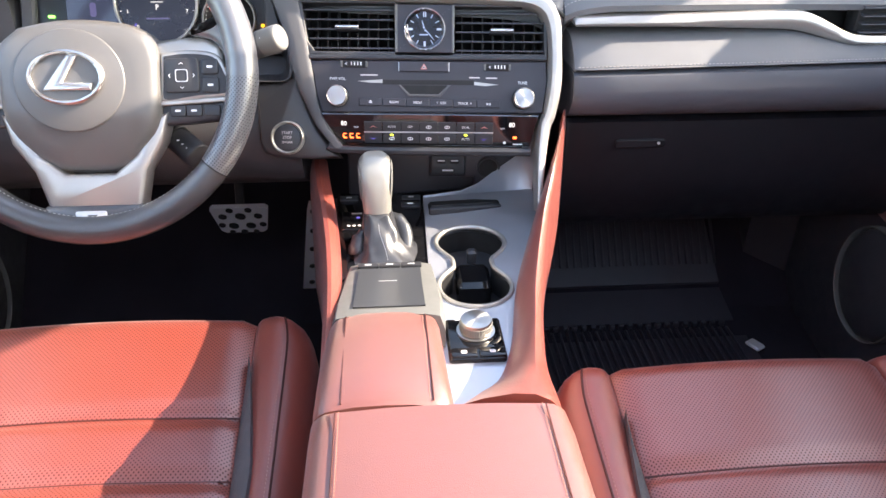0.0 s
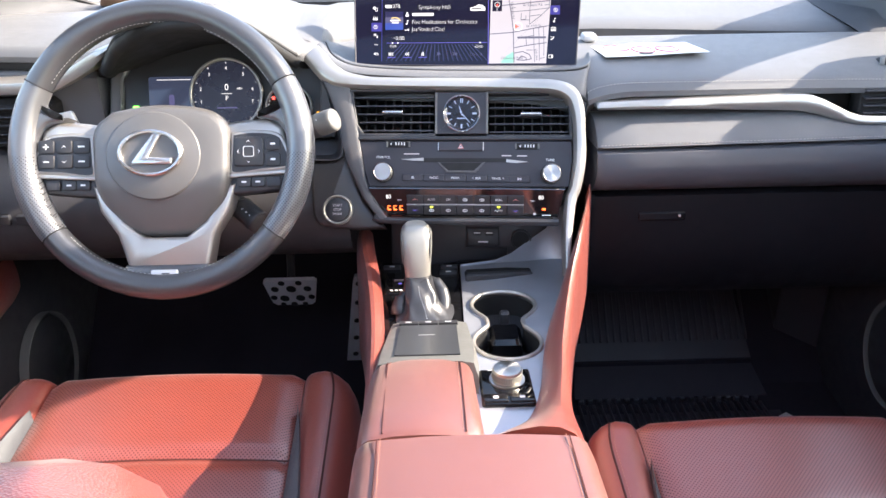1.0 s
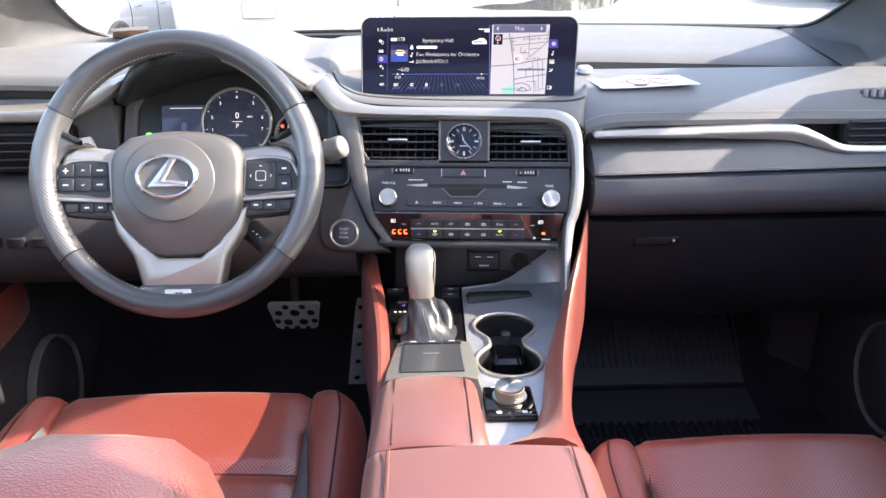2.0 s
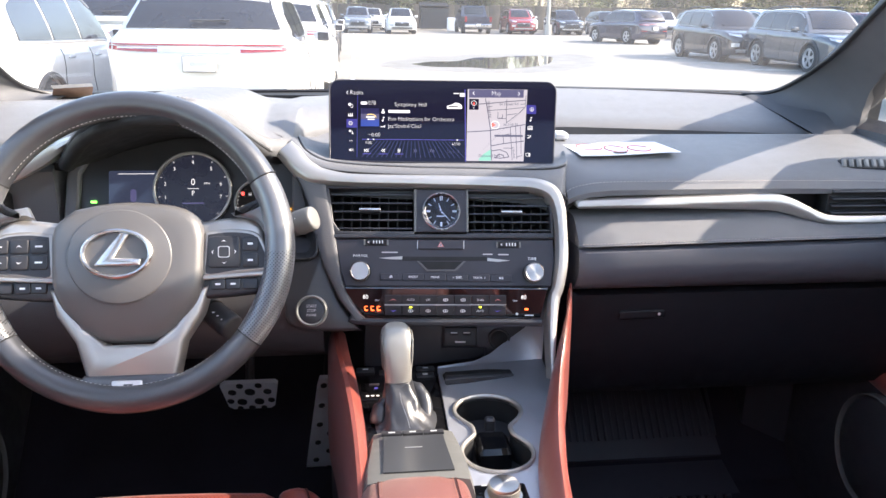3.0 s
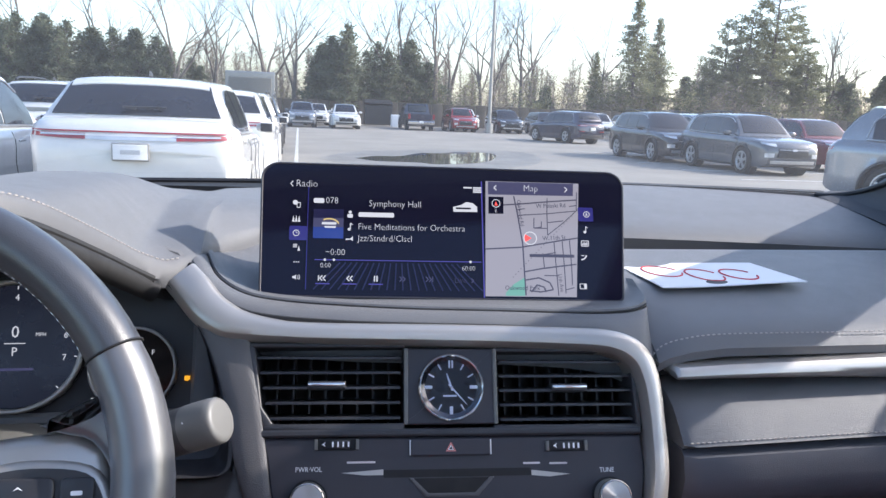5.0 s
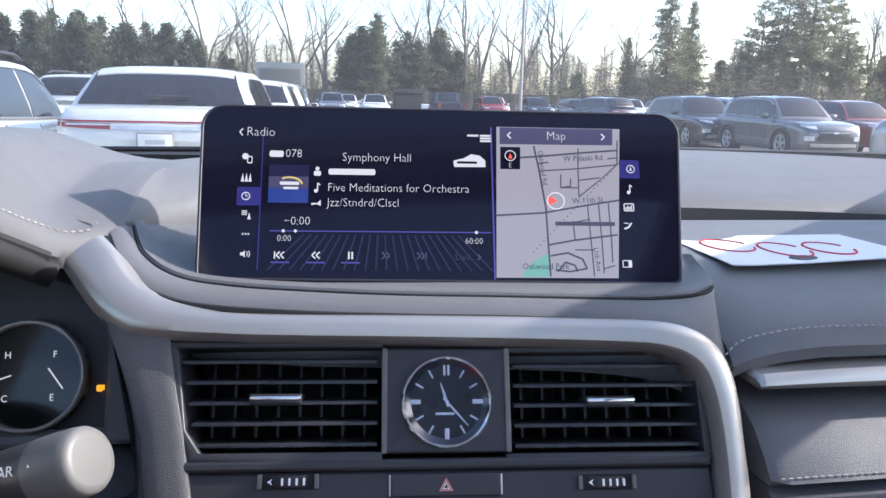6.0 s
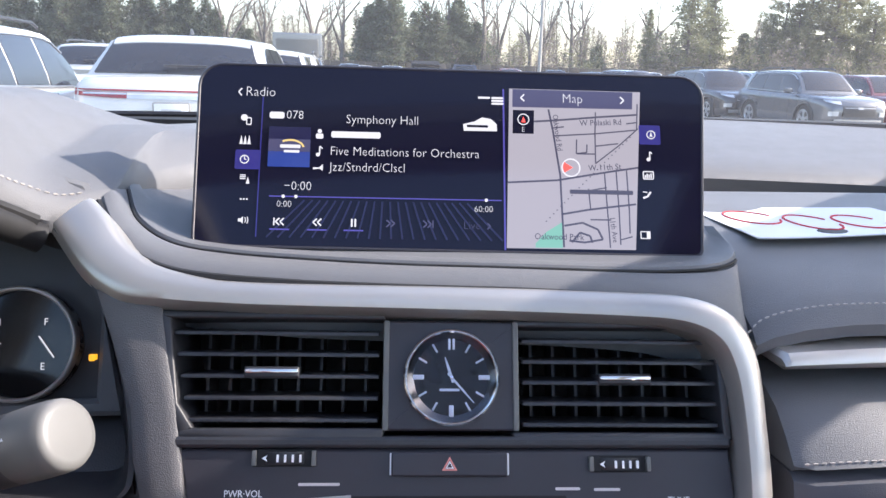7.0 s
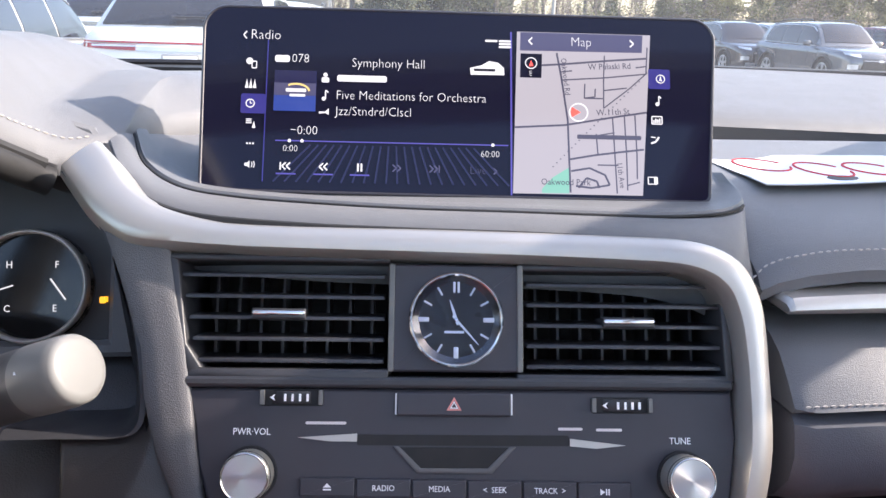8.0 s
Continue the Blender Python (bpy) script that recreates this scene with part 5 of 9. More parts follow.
for k in range(6):
    x0, x1 = xs[k] + 0.0004, xs[k + 1] - 0.0004
    cx = (x0 + x1) / 2
    b = srect("button", x0, yl(cx) - 0.0048, x1, yl(cx) + 0.0048, -0.002, 0.0026, "face", None, "flat black radio button", 0.0007, 0.0006)
    if k == 0:
        part("symbol", slab([(cx - 0.0022, yl(cx)), (cx + 0.0022, yl(cx)), (cx, yl(cx) + 0.0022)], SI @ STACK, 0.0026, 0.0029), "print", b)
        part("symbol", slab(rrect(0.0044, 0.0008, 0.0002, cx, yl(cx) - 0.0011, 1), SI @ STACK, 0.0026, 0.0029), "print", b)
    elif k == 5:
        part("symbol", slab([(cx - 0.0026, yl(cx) - 0.0017), (cx, yl(cx)), (cx - 0.0026, yl(cx) + 0.0017)], SI @ STACK, 0.0026, 0.0029), "print", b)
        for s in (0.0008, 0.0022):
            part("symbol", slab(rrect(0.0007, 0.0034, 0.0002, cx + s, yl(cx), 1), SI @ STACK, 0.0026, 0.0029), "print", b)
    else:
        stext(words[k], cx, yl(cx), 0.0044, 0.0028, parent=b)

# climate panel, more upright than the radio face
CLIM = STACK @ Matrix.Translation((0, -0.1165, 0.0)) @ Matrix.Rotation(radians(23), 4, "X") @ Matrix.Translation((0, 0.1165, 0))
cl_poly = [(-0.131, -0.1002), (0.146, -0.1018), (0.1372, -0.1445), (-0.1, -0.1425), (-0.114, -0.133), (-0.124, -0.118)]
climate = spart("climate_panel", cl_poly, -0.05, 0.0005, "panelgloss", None, "gloss black climate control panel", 0.0012, m=CLIM)


def crect(name, x0, y0, x1, y1, z0, z1, mat, parent=None, label="", bevel=0.001, r=0.002):
    return spart(name, rrect(abs(x1 - x0), abs(y1 - y0), r, (x0 + x1) / 2, (y0 + y1) / 2, 3), z0, z1, mat, parent, label, bevel, m=CLIM)


def ctext(body, x, y, size, z, mat="print", parent=None):
    return lettering(body, SI @ CLIM @ Matrix.Translation((x, y, z)), size, mat, parent, squeeze=0.9)


labels = {(0, 1): "AUTO", (0, 2): "OFF", (0, 5): "DUAL", (1, 5): "AUTO"}
xs = lin(-0.0775, 0.0887, 8)
for row, (yt, yb) in enumerate(((-0.1105, -0.1232), (-0.1262, -0.1393))):
    for k in range(7):
        x0, x1 = xs[k] + 0.0004, xs[k + 1] - 0.0004
        cx, cy = (x0 + x1) / 2, (yt + yb) / 2 - 0.0006 * k / 6
        b = crect("button", x0, yb - 0.0006 * k / 6, x1, yt - 0.0006 * k / 6, 0.0, 0.0026, "black", climate, "black climate button", 0.0006, 0.0006)
        if k in (0, 6):
            up = row == 0
            s = 1 if up else -1
            m = "hazard" if up else "lcd_line"
            part("symbol", slab([(cx - 0.0045, cy - 0.0013 * s), (cx, cy + 0.0016 * s), (cx + 0.0045, cy - 0.0013 * s), (cx, cy + 0.0002 * s)], SI @ CLIM, 0.0026, 0.0029), m, b)
        elif (row, k) in labels:
            ctext(labels[(row, k)], cx, cy, 0.0042, 0.0028, parent=b)
        else:
            part("symbol", ring_slab(circle(0.0036, cx, cy, 12, 0.0021), circle(0.0027, cx, cy, 12, 0.0013), SI @ CLIM, 0.0026, 0.0029), "print", b)
            part("symbol", slab(rrect(0.0009, 0.0034, 0.0003, cx, cy, 1), SI @ CLIM, 0.0026, 0.0029), "print", b)
        if (row, k) in ((1, 1), (1, 5)):
            part("lamp", slab(rrect(0.0042, 0.0018, 0.0004, cx, yt - 0.0016, 1), SI @ CLIM, 0.0026, 0.003), "lime", b, "small lit yellow lamp")
crect("divider", -0.0775, -0.1256, 0.0887, -0.1239, 0.0, 0.0018, "alu", climate, "thin silver divider", 0.0004, 0.0004)
ctext("80", -0.103, -0.1135, 0.0085, 0.0008, "lcd_text", climate)
ctext("80", 0.1125, -0.1145, 0.0085, 0.0008, "lcd_text", climate)
ctext("TEMP", -0.0875, -0.1185, 0.003, 0.0008, "print", climate)
ctext("TEMP", 0.1005, -0.1195, 0.003, 0.0008, "print", climate)
for k in range(3):
    x = -0.1025 + 0.0085 * k
    part("seat_lamp", slab([(x - 0.0028, -0.1285), (x - 0.0012, -0.1285), (x - 0.0008, -0.1315), (x + 0.0026, -0.1318), (x + 0.0026, -0.1335), (x - 0.0018, -0.1335)], SI @ CLIM, 0.0005, 0.0009), "orange", climate, "glowing orange seat heating lamp")
    part("seat_lamp", slab(rrect(0.0045, 0.001, 0.0003, x, -0.1272, 1), SI @ CLIM, 0.0005, 0.0009), "orange", climate)
part("display_strip", slab([(-0.056, -0.1015), (0.079, -0.1022), (0.085, -0.108), (-0.056, -0.107)], SI @ CLIM, 0.0005, 0.0008), "panelgloss", climate)
part("passenger_mark", slab(rrect(0.0125, 0.0016, 0.0003, 0.121, -0.1405, 1), SI @ CLIM, 0.0005, 0.0009), "print", climate)
part("passenger_mark", slab(circle(0.002, 0.104, -0.1385, 10), SI @ CLIM, 0.0005, 0.0009), "print", climate)
part("passenger_mark", slab(rrect(0.005, 0.003, 0.0003, 0.117, -0.1315, 1), SI @ CLIM, 0.0005, 0.0009), "orange", climate)
# rolled lower edge
low = [(-0.1315, -0.1), (-0.1245, -0.1185), (-0.1145, -0.1335), (-0.1005, -0.1432), (0.137, -0.1452)]
pts = smooth_path([(x, y - 0.004, -0.002) for x, y in low], 5)
part("lower_lip", tube([SI @ STACK @ p for p in pts], 0.0052, 8), "black", stack, "dark rolled edge below the panel")

# start button
sb = spart("start_button", circle(0.0215, -0.1755, -0.1325, 48), -0.008, 0.0, "knobmetal", None, "round engine start button in a metal ring", 0.003)
part("ring", ring_slab(circle(0.0212, -0.1755, -0.1325, 48), circle(0.0178, -0.1755, -0.1325, 48), SI @ STACK, -0.004, 0.004, bevel=0.0015), "knobmetal", sb, "satin metal ring")
part("cap", slab(circle(0.0172, -0.1755, -0.1325, 40), SI @ STACK, -0.002, 0.0022, 0.001), "black", sb)
for k, wd in enumerate(("START", "STOP", "ENGINE")):
    stext(wd, -0.1755, -0.1265 - 0.006 * k, 0.0054 if k < 2 else 0.0042, 0.0024, "greytext", parent=sb)

# display
display = thing("display_screen", "wide black touchscreen showing a radio page and a map", "screen", tuple(SCREEN.translation))
PI_ = Matrix.Translation(-display.location) @ SCREEN


def dslab(name, poly, z0, z1, mat, parent=None, label="", bevel=0.0):
    return part(name, slab(poly, PI_, z0, z1, bevel), mat, parent or display, label)


def dtext(body, x, y, size, mat="lcd_text", align="LEFT", parent=None, squeeze=0.92, turn=0.0):
    return lettering(body, PI_ @ Matrix.Translation((x, y, 0.0016)) @ Matrix.Rotation(radians(turn), 4, "Z"), size, mat, parent or glass_face, align=align, squeeze=squeeze * 0.98, thin=0.02)


outline = []
for k, (x, y, r) in enumerate(((0.1685, 0.1185, 0.016), (-0.169, 0.1185, 0.016), (-0.1665, -0.006, 0.006), (0.1615, -0.008, 0.006))):
    for j in range(7):
        a = radians(90 * k + 90 * j / 6)
        sx, sy = (-1, -1) if k == 0 else (1, -1) if k == 1 else (1, 1) if k == 2 else (-1, 1)
        outline.append((x + sx * r + r * math.cos(a), y + sy * r + r * math.sin(a)))
dslab("housing", outline, -0.026, -0.001, "recess", None, "black screen housing", 0.002)
part("edge_trim", ring_slab(outline, shrink(outline, 0.0022), PI_, -0.004, 0.0012, bevel=0.0007), "face", display, "thin dark edge trim")
dslab("back_cover", shrink(outline, 0.012), -0.05, -0.02, "black")
glass_face = dslab("panel", shrink(outline, 0.0021), -0.002, 0.0008, "lcd", None, "glossy lit display panel")


def glow(poly, mat, name="graphic", z=0.0012, label=""):
    return part(name, slab(poly, PI_, z - 0.0004, z), mat, glass_face, label)


def bar(x, y, w, h, mat, name="graphic", z=0.0012):
    return glow(rrect(w, h, min(w, h) * 0.2, x, y, 1), mat, name, z)


def stroke(points, w, mat, name="graphic", z=0.0012):
    """A flat line of width w through points."""
    bm = bmesh.new()
    for (ax, ay), (bx, by) in zip(points, points[1:]):
        d = math.hypot(bx - ax, by - ay) or 1
        nx, ny = -(by - ay) / d * w / 2, (bx - ax) / d * w / 2
        slab([(ax - nx, ay - ny), (bx - nx, by - ny), (bx + nx, by + ny), (ax + nx, ay + ny)], PI_, z - 0.0003, z, bm=bm)
    return part(name, bm, mat, glass_face)


# radio page
stroke([(-0.1405, 0.1005), (-0.1425, 0.098), (-0.1405, 0.0955)], 0.0008, "lcd_text")
dtext("Radio", -0.138, 0.098, 0.0095)
dtext("078", -0.111, 0.0825, 0.0085)
bar(-0.117, 0.0825, 0.0095, 0.0045, "lcd_text", "station_mark")
dtext("Symphony Hall", -0.0485, 0.0805, 0.0088, align="CENTER")
bar(-0.0655, 0.0702, 0.032, 0.0042, "lcd_text", "name_bar")
dtext("Five Meditations for Orchestra", -0.082, 0.0585, 0.0086)
dtext("Jzz/Stndrd/Clscl", -0.082, 0.0478, 0.0086)
glow(circle(0.0014, -0.089, 0.0722, 12), "lcd_text")
glow(rrect(0.0048, 0.0034, 0.0008, -0.089, 0.0688, 2), "lcd_text")
stroke([(-0.0886, 0.0562), (-0.0886, 0.0618), (-0.0868, 0.0604)], 0.0008, "lcd_text")
glow(circle(0.0013, -0.0897, 0.0562, 10), "lcd_text")
glow([(-0.0925, 0.0475), (-0.0885, 0.0475), (-0.0862, 0.0498), (-0.0862, 0.0455), (-0.0885, 0.0467), (-0.0925, 0.0462)], "lcd_text")
glow([(-0.1215, 0.0475), (-0.0948, 0.0475), (-0.0948, 0.0745), (-0.1215, 0.0745)], "lcd_blue", "album_cover", label="blue album cover")
for k in range(4):
    glow([(-0.1215, 0.0745 - 0.0042 * k), (-0.0948, 0.0745 - 0.0042 * k), (-0.0948, 0.0703 - 0.0042 * k), (-0.1215, 0.0703 - 0.0042 * k)], ("lcd_field", "lcd_field", "lcd_dim", "lcd_dim")[k], "cover_band", 0.00135)
stroke([(-0.1075 + 0.0085 * math.cos(q), 0.0603 + 0.0052 * math.sin(q)) for q in lin(0.1, 2.2, 10)], 0.0012, "lcd_gold", "cover_arc", 0.0016)
bar(-0.1075, 0.0612, 0.013, 0.0022, "lcd_text", "cover_mark", 0.0018)
bar(-0.1065, 0.0578, 0.010, 0.0016, "lcd_text", "cover_mark", 0.0018)
glow([(0.005, 0.075), (0.027, 0.0752), (0.0268, 0.08), (0.023, 0.0835), (0.017, 0.0845), (0.012, 0.0815), (0.0045, 0.0795)], "lcd_text", "station_badge", label="white domed station badge")
bar(0.014, 0.0782, 0.014, 0.0016, "lcd", "badge_mark", 0.0015)
for y, x in ((0.0985, 0.0185), (0.0965, 0.0275), (0.0985, 0.0275), (0.0945, 0.0275)):
    bar(x, y, 0.008, 0.0013, "lcd_text", "status_mark")
dtext("\u22120:00", -0.1105, 0.0345, 0.0086)
dtext("0:00", -0.1145, 0.0225, 0.0062)
dtext("60:00", 0.0115, 0.0215, 0.0062)
bar(-0.045, 0.0278, 0.149, 0.0007, "lcd_line", "timeline")
for x in (-0.1105, -0.1025, 0.0195):
    glow(circle(0.0011, x, 0.0278, 12), "lcd_text", "timeline_dot", 0.0014)
bar(-0.1265, 0.048, 0.0007, 0.094, "lcd_glow", "side_line")
bar(0.0315, 0.05, 0.0011, 0.11, "lcd_line", "divider_line")
# ploughed-field pattern below the timeline
for k in range(22):
    u = -1 + 2 * k / 21
    stroke([(-0.045 + 0.052 * u, 0.0255), (-0.045 + 0.075 * u, 0.001)], 0.0012, "lcd_field", "field_line", 0.0011)
for k, x in enumerate((-0.112, -0.0885, -0.0655, -0.042, -0.0185, 0.016)):
    m = "lcd_text" if k < 3 else "lcd_dim"
    if k < 3:
        bar(x, 0.0062, 0.0125, 0.0009, "lcd_line", "button_glow")
    s = -1 if k < 2 else 1
    if k == 2:
        for q in (-0.0011, 0.0011):
            bar(x + q, 0.0112, 0.0011, 0.0052, m, "pause_symbol")
    elif k == 5:
        dtext("Live", x - 0.006, 0.0105, 0.0075, m, "CENTER")
        stroke([(x + 0.004, 0.0125), (x + 0.0062, 0.0105), (x + 0.004, 0.0085)], 0.0009, m)
    else:
        for q in (-0.0014, 0.0014):
            stroke([(x + q - s * 0.0012, 0.0135), (x + q + s * 0.0012, 0.0112), (x + q - s * 0.0012, 0.0089)], 0.0009, m, "skip_symbol")
        if k in (0, 4):
            bar(x + s * 0.0036, 0.0112, 0.0008, 0.005, m, "skip_symbol")
# left icons
ix = [(-0.1365, 0.079), (-0.1365, 0.0652), (-0.1362, 0.0518), (-0.1355, 0.0385), (-0.1352, 0.0255), (-0.135, 0.0118)]
glow(rrect(0.0155, 0.013, 0.001, -0.1345, 0.0518, 2), "lcd_glow", "selected_tab")
glow(circle(0.0022, ix[0][0] - 0.0013, ix[0][1] + 0.0012, 14), "lcd_text", "icon", 0.0015)
part("icon", ring_slab(rrect(0.0034, 0.005, 0.0006, ix[0][0] + 0.0017, ix[0][1] - 0.0012, 2), rrect(0.0024, 0.004, 0.0004, ix[0][0] + 0.0017, ix[0][1] - 0.0012, 2), PI_, 0.0008, 0.0016), "lcd_text", glass_face)
for q in (-0.0025, 0, 0.0025):
    glow([(ix[1][0] + q - 0.0011, ix[1][1] - 0.003), (ix[1][0] + q + 0.0011, ix[1][1] - 0.003), (ix[1][0] + q, ix[1][1] + 0.003)], "lcd_text", "icon")
part("icon", ring_slab(circle(0.0029, *ix[2], 24), circle(0.0023, *ix[2], 24), PI_, 0.0008, 0.0016), "lcd_text", glass_face)
stroke([(ix[2][0], ix[2][1] + 0.0018), ix[2], (ix[2][0] + 0.0013, ix[2][1])], 0.0005, "lcd_text", "icon", 0.0016)
for q in (-1, 0, 1):
    bar(ix[3][0] - 0.0012, ix[3][1] + 0.0017 + 0.0012 * q, 0.0036, 0.0006, "lcd_text", "icon")
    glow(circle(0.0006, ix[4][0] + 0.0019 * q, ix[4][1], 8), "lcd_text", "icon")
glow([(ix[3][0] + 0.001, ix[3][1] - 0.0028), (ix[3][0] + 0.0032, ix[3][1] - 0.0028), (ix[3][0] + 0.0021, ix[3][1] + 0.0018)], "lcd_text", "icon")
glow([(ix[5][0] - 0.003, ix[5][1] - 0.001), (ix[5][0] - 0.0014, ix[5][1] - 0.001), (ix[5][0], ix[5][1] - 0.0024), (ix[5][0], ix[5][1] + 0.0024), (ix[5][0] - 0.0014, ix[5][1] + 0.001), (ix[5][0] - 0.003, ix[5][1] + 0.001)], "lcd_text", "icon")
for q in (0.0012, 0.0026):
    stroke([(ix[5][0] + q, ix[5][1] - 0.0012 - q * 0.4), (ix[5][0] + q + 0.0006, ix[5][1]), (ix[5][0] + q, ix[5][1] + 0.0012 + q * 0.4)], 0.0005, "lcd_text", "icon")
# right icons
rx = [(0.1303, 0.0752), (0.1285, 0.0605), (0.1272, 0.047), (0.126, 0.0335), (0.1232, 0.0065)]
glow(rrect(0.0145, 0.0135, 0.001, 0.1295, 0.0752, 2), "lcd_glow", "selected_tab")
part("icon", ring_slab(circle(0.003, *rx[0], 24), circle(0.0025, *rx[0], 24), PI_, 0.0008, 0.0016), "lcd_text", glass_face)
glow([(rx[0][0] - 0.001, rx[0][1] - 0.0016), (rx[0][0], rx[0][1] - 0.0009), (rx[0][0] + 0.001, rx[0][1] - 0.0016), (rx[0][0], rx[0][1] + 0.002)], "lcd_text", "icon", 0.0016)
stroke([(rx[1][0] + 0.0004, rx[1][1] - 0.0024), (rx[1][0] + 0.0004, rx[1][1] + 0.003), (rx[1][0] + 0.002, rx[1][1] + 0.0016)], 0.0007, "lcd_text", "icon")
glow(circle(0.0013, rx[1][0] - 0.0006, rx[1][1] - 0.0024, 10), "lcd_text", "icon")
part("icon", ring_slab(rrect(0.0072, 0.0056, 0.0006, *rx[2], 2), rrect(0.0062, 0.0046, 0.0004, *rx[2], 2), PI_, 0.0008, 0.0016), "lcd_text", glass_face)
for q, h in zip((-0.002, -0.0007, 0.0006, 0.0019), (0.002, 0.003, 0.0024, 0.0032)):
    bar(rx[2][0] + q, rx[2][1] - 0.0018 + h / 2, 0.0008, h, "lcd_text", "icon")
stroke([(rx[3][0] - 0.003, rx[3][1] - 0.002), (rx[3][0], rx[3][1] - 0.001), (rx[3][0] + 0.0022, rx[3][1] + 0.0022)], 0.0012, "lcd_text", "icon")
stroke([(rx[3][0] - 0.003, rx[3][1] + 0.0022), (rx[3][0], rx[3][1] + 0.0018)], 0.0006, "lcd_text", "icon")
part("icon", ring_slab(rrect(0.0064, 0.005, 0.0005, *rx[4], 2), rrect(0.0055, 0.0041, 0.0004, *rx[4], 2), PI_, 0.0008, 0.0016), "lcd_text", glass_face)
bar(rx[4][0] + 0.002, rx[4][1], 0.002, 0.0045, "lcd_text", "icon")
# the map
MX0, MX1, MY0, MY1 = 0.0325, 0.1165, -0.0035, 0.1055
glow([(MX0, MY0), (MX1 + 0.000, MY0), (MX1 + 0.008, MY1), (MX0 + 0.003, MY1)], "lcd_map", "map", 0.0011, "pale grey street map")


def mp(u, v):
    """A point of the map, from its left top corner in hundredths of its width and height."""
    x = MX0 + 0.003 * (1 - v / 100) + (MX1 - MX0 + 0.005 * (1 - v / 100)) * u / 100
    return x, MY1 - (MY1 - MY0) * v / 100


roads = [[(0, 60), (38, 58), (58, 55), (78, 52), (100, 49)], [(30, 13), (34, 28), (40, 55), (42, 78), (44, 99)], [(4, 22), (35, 20), (70, 17), (98, 15)], [(34, 30), (66, 28), (97, 25)], [(66, 14), (66, 28), (67, 47)],
         [(67, 47), (85, 35), (99, 24)], [(66, 36), (84, 34)], [(52, 32), (52, 41), (66, 41)], [(60, 35), (60, 40), (52, 41)], [(74, 53), (77, 76), (80, 99)], [(83, 52), (86, 76), (88, 97)], [(91, 51), (94, 76), (95, 90)],
         [(42, 79), (62, 76), (80, 74), (99, 72)], [(62, 63), (64, 76)], [(44, 86), (58, 84), (70, 88), (74, 94), (60, 96), (48, 95)], [(50, 96), (56, 90), (64, 92), (66, 96)], [(64, 82), (80, 82)], [(88, 94), (97, 92)],
         [(98, 8), (98, 25)], [(63, 64), (76, 62)], [(90, 21), (98, 20)], [(33, 25), (42, 24)]]
for r in roads:
    stroke([mp(u, v) for u, v in r], 0.0012 if len(r) > 3 else 0.0008, "lcd_road", "map_road", 0.0014)
for k in range(24):
    u = 30 + 66 * k / 24
    bar(*mp(u, 92 - (u - 20) * 0.85), 0.0009, 0.0006, "lcd_road", "map_dash", 0.0014)
glow([mp(22, 97), mp(30, 90), mp(42, 84), mp(43, 99.5), mp(22, 99.5)], "lcd_park", "map_park", 0.0013)
part("map_marker", ring_slab(circle(0.0063, *mp(48, 50), 24), circle(0.0056, *mp(48, 50), 24), PI_, 0.0008, 0.0019), "lcd_text", glass_face)
px, py = mp(46, 50)
glow([(px - 0.0036, py), (px - 0.003, py + 0.0036), (px + 0.0028, py), (px - 0.003, py - 0.0036)], "lcd_red", "map_arrow", 0.0019)
glow([mp(2.5, 0.5), mp(2.5, 12), mp(94, 11.5), mp(94, 0.5)], "lcd_dim", "map_title_bar", 0.0016)
dtext("Map", *mp(48, 6), 0.0092, align="CENTER")
for u, s in ((10, 1), (86, -1)):
    cx, cy = mp(u, 6)
    stroke([(cx + s * 0.0012, cy + 0.0024), (cx - s * 0.0012, cy), (cx + s * 0.0012, cy - 0.0024)], 0.0009, "lcd_text", "arrow", 0.0019)
glow([mp(3, 14), mp(3, 29), mp(19, 29), mp(19, 14)], "lcd", "compass_box", 0.0016)
part("compass", ring_slab(circle(0.004, *mp(11, 20), 20), circle(0.0034, *mp(11, 20), 20), PI_, 0.001, 0.0019), "lcd_text", glass_face)
glow([(mp(11, 20)[0] - 0.0014, mp(11, 20)[1] - 0.002), (mp(11, 20)[0] + 0.0014, mp(11, 20)[1] - 0.002), (mp(11, 20)[0], mp(11, 20)[1] + 0.0018)], "lcd_red", "compass_needle", 0.0019)
dtext("E", *mp(11, 26.6), 0.005, align="CENTER")
for body, u, v, size, turn in (("W Pulaski Rd", 70, 21, 0.0058, 3), ("W 11th St", 74, 49.5, 0.0058, 4), ("Oakwood Park", 40, 93, 0.0058, 0), ("Oakwood Rd", 37, 28, 0.0052, -84), ("11th Ave", 82, 88, 0.0052, -84)):
    x, y = mp(u, v)
    lettering(body, PI_ @ Matrix.Translation((x, y, 0.0018)) @ Matrix.Rotation(radians(turn), 4, "Z"), size, "lcd_road", glass_face, squeeze=0.9)
bar(*mp(72, 65), 0.042, 0.0028, "lcd_road", "firm_bar", 0.0017)


# ---- instruments ----
cluster = thing("instrument_cluster", "dark instrument cluster with a round digital dial and two small gauges", "instrument panel", tuple(GAUGE.translation))
GI = Matrix.Translation(-cluster.location) @ GAUGE


def gpart(name, bm_poly, z0, z1, mat, parent=None, label="", bevel=0.0):
    return part(name, slab(bm_poly, GI, z0, z1, bevel), mat, parent or cluster, label, smooth=24)


bowl = [(-0.165, -0.07), (0.172, -0.07), (0.174, 0.02), (0.14, 0.075), (0.05, 0.1), (-0.07, 0.1), (-0.13, 0.07), (-0.16, 0.02)]
gpart("backing", bowl, -0.03, -0.012, "black")
ring = [(x * 0.88 - 0.001, y * 0.88 + 0.002) for x, y in bowl]
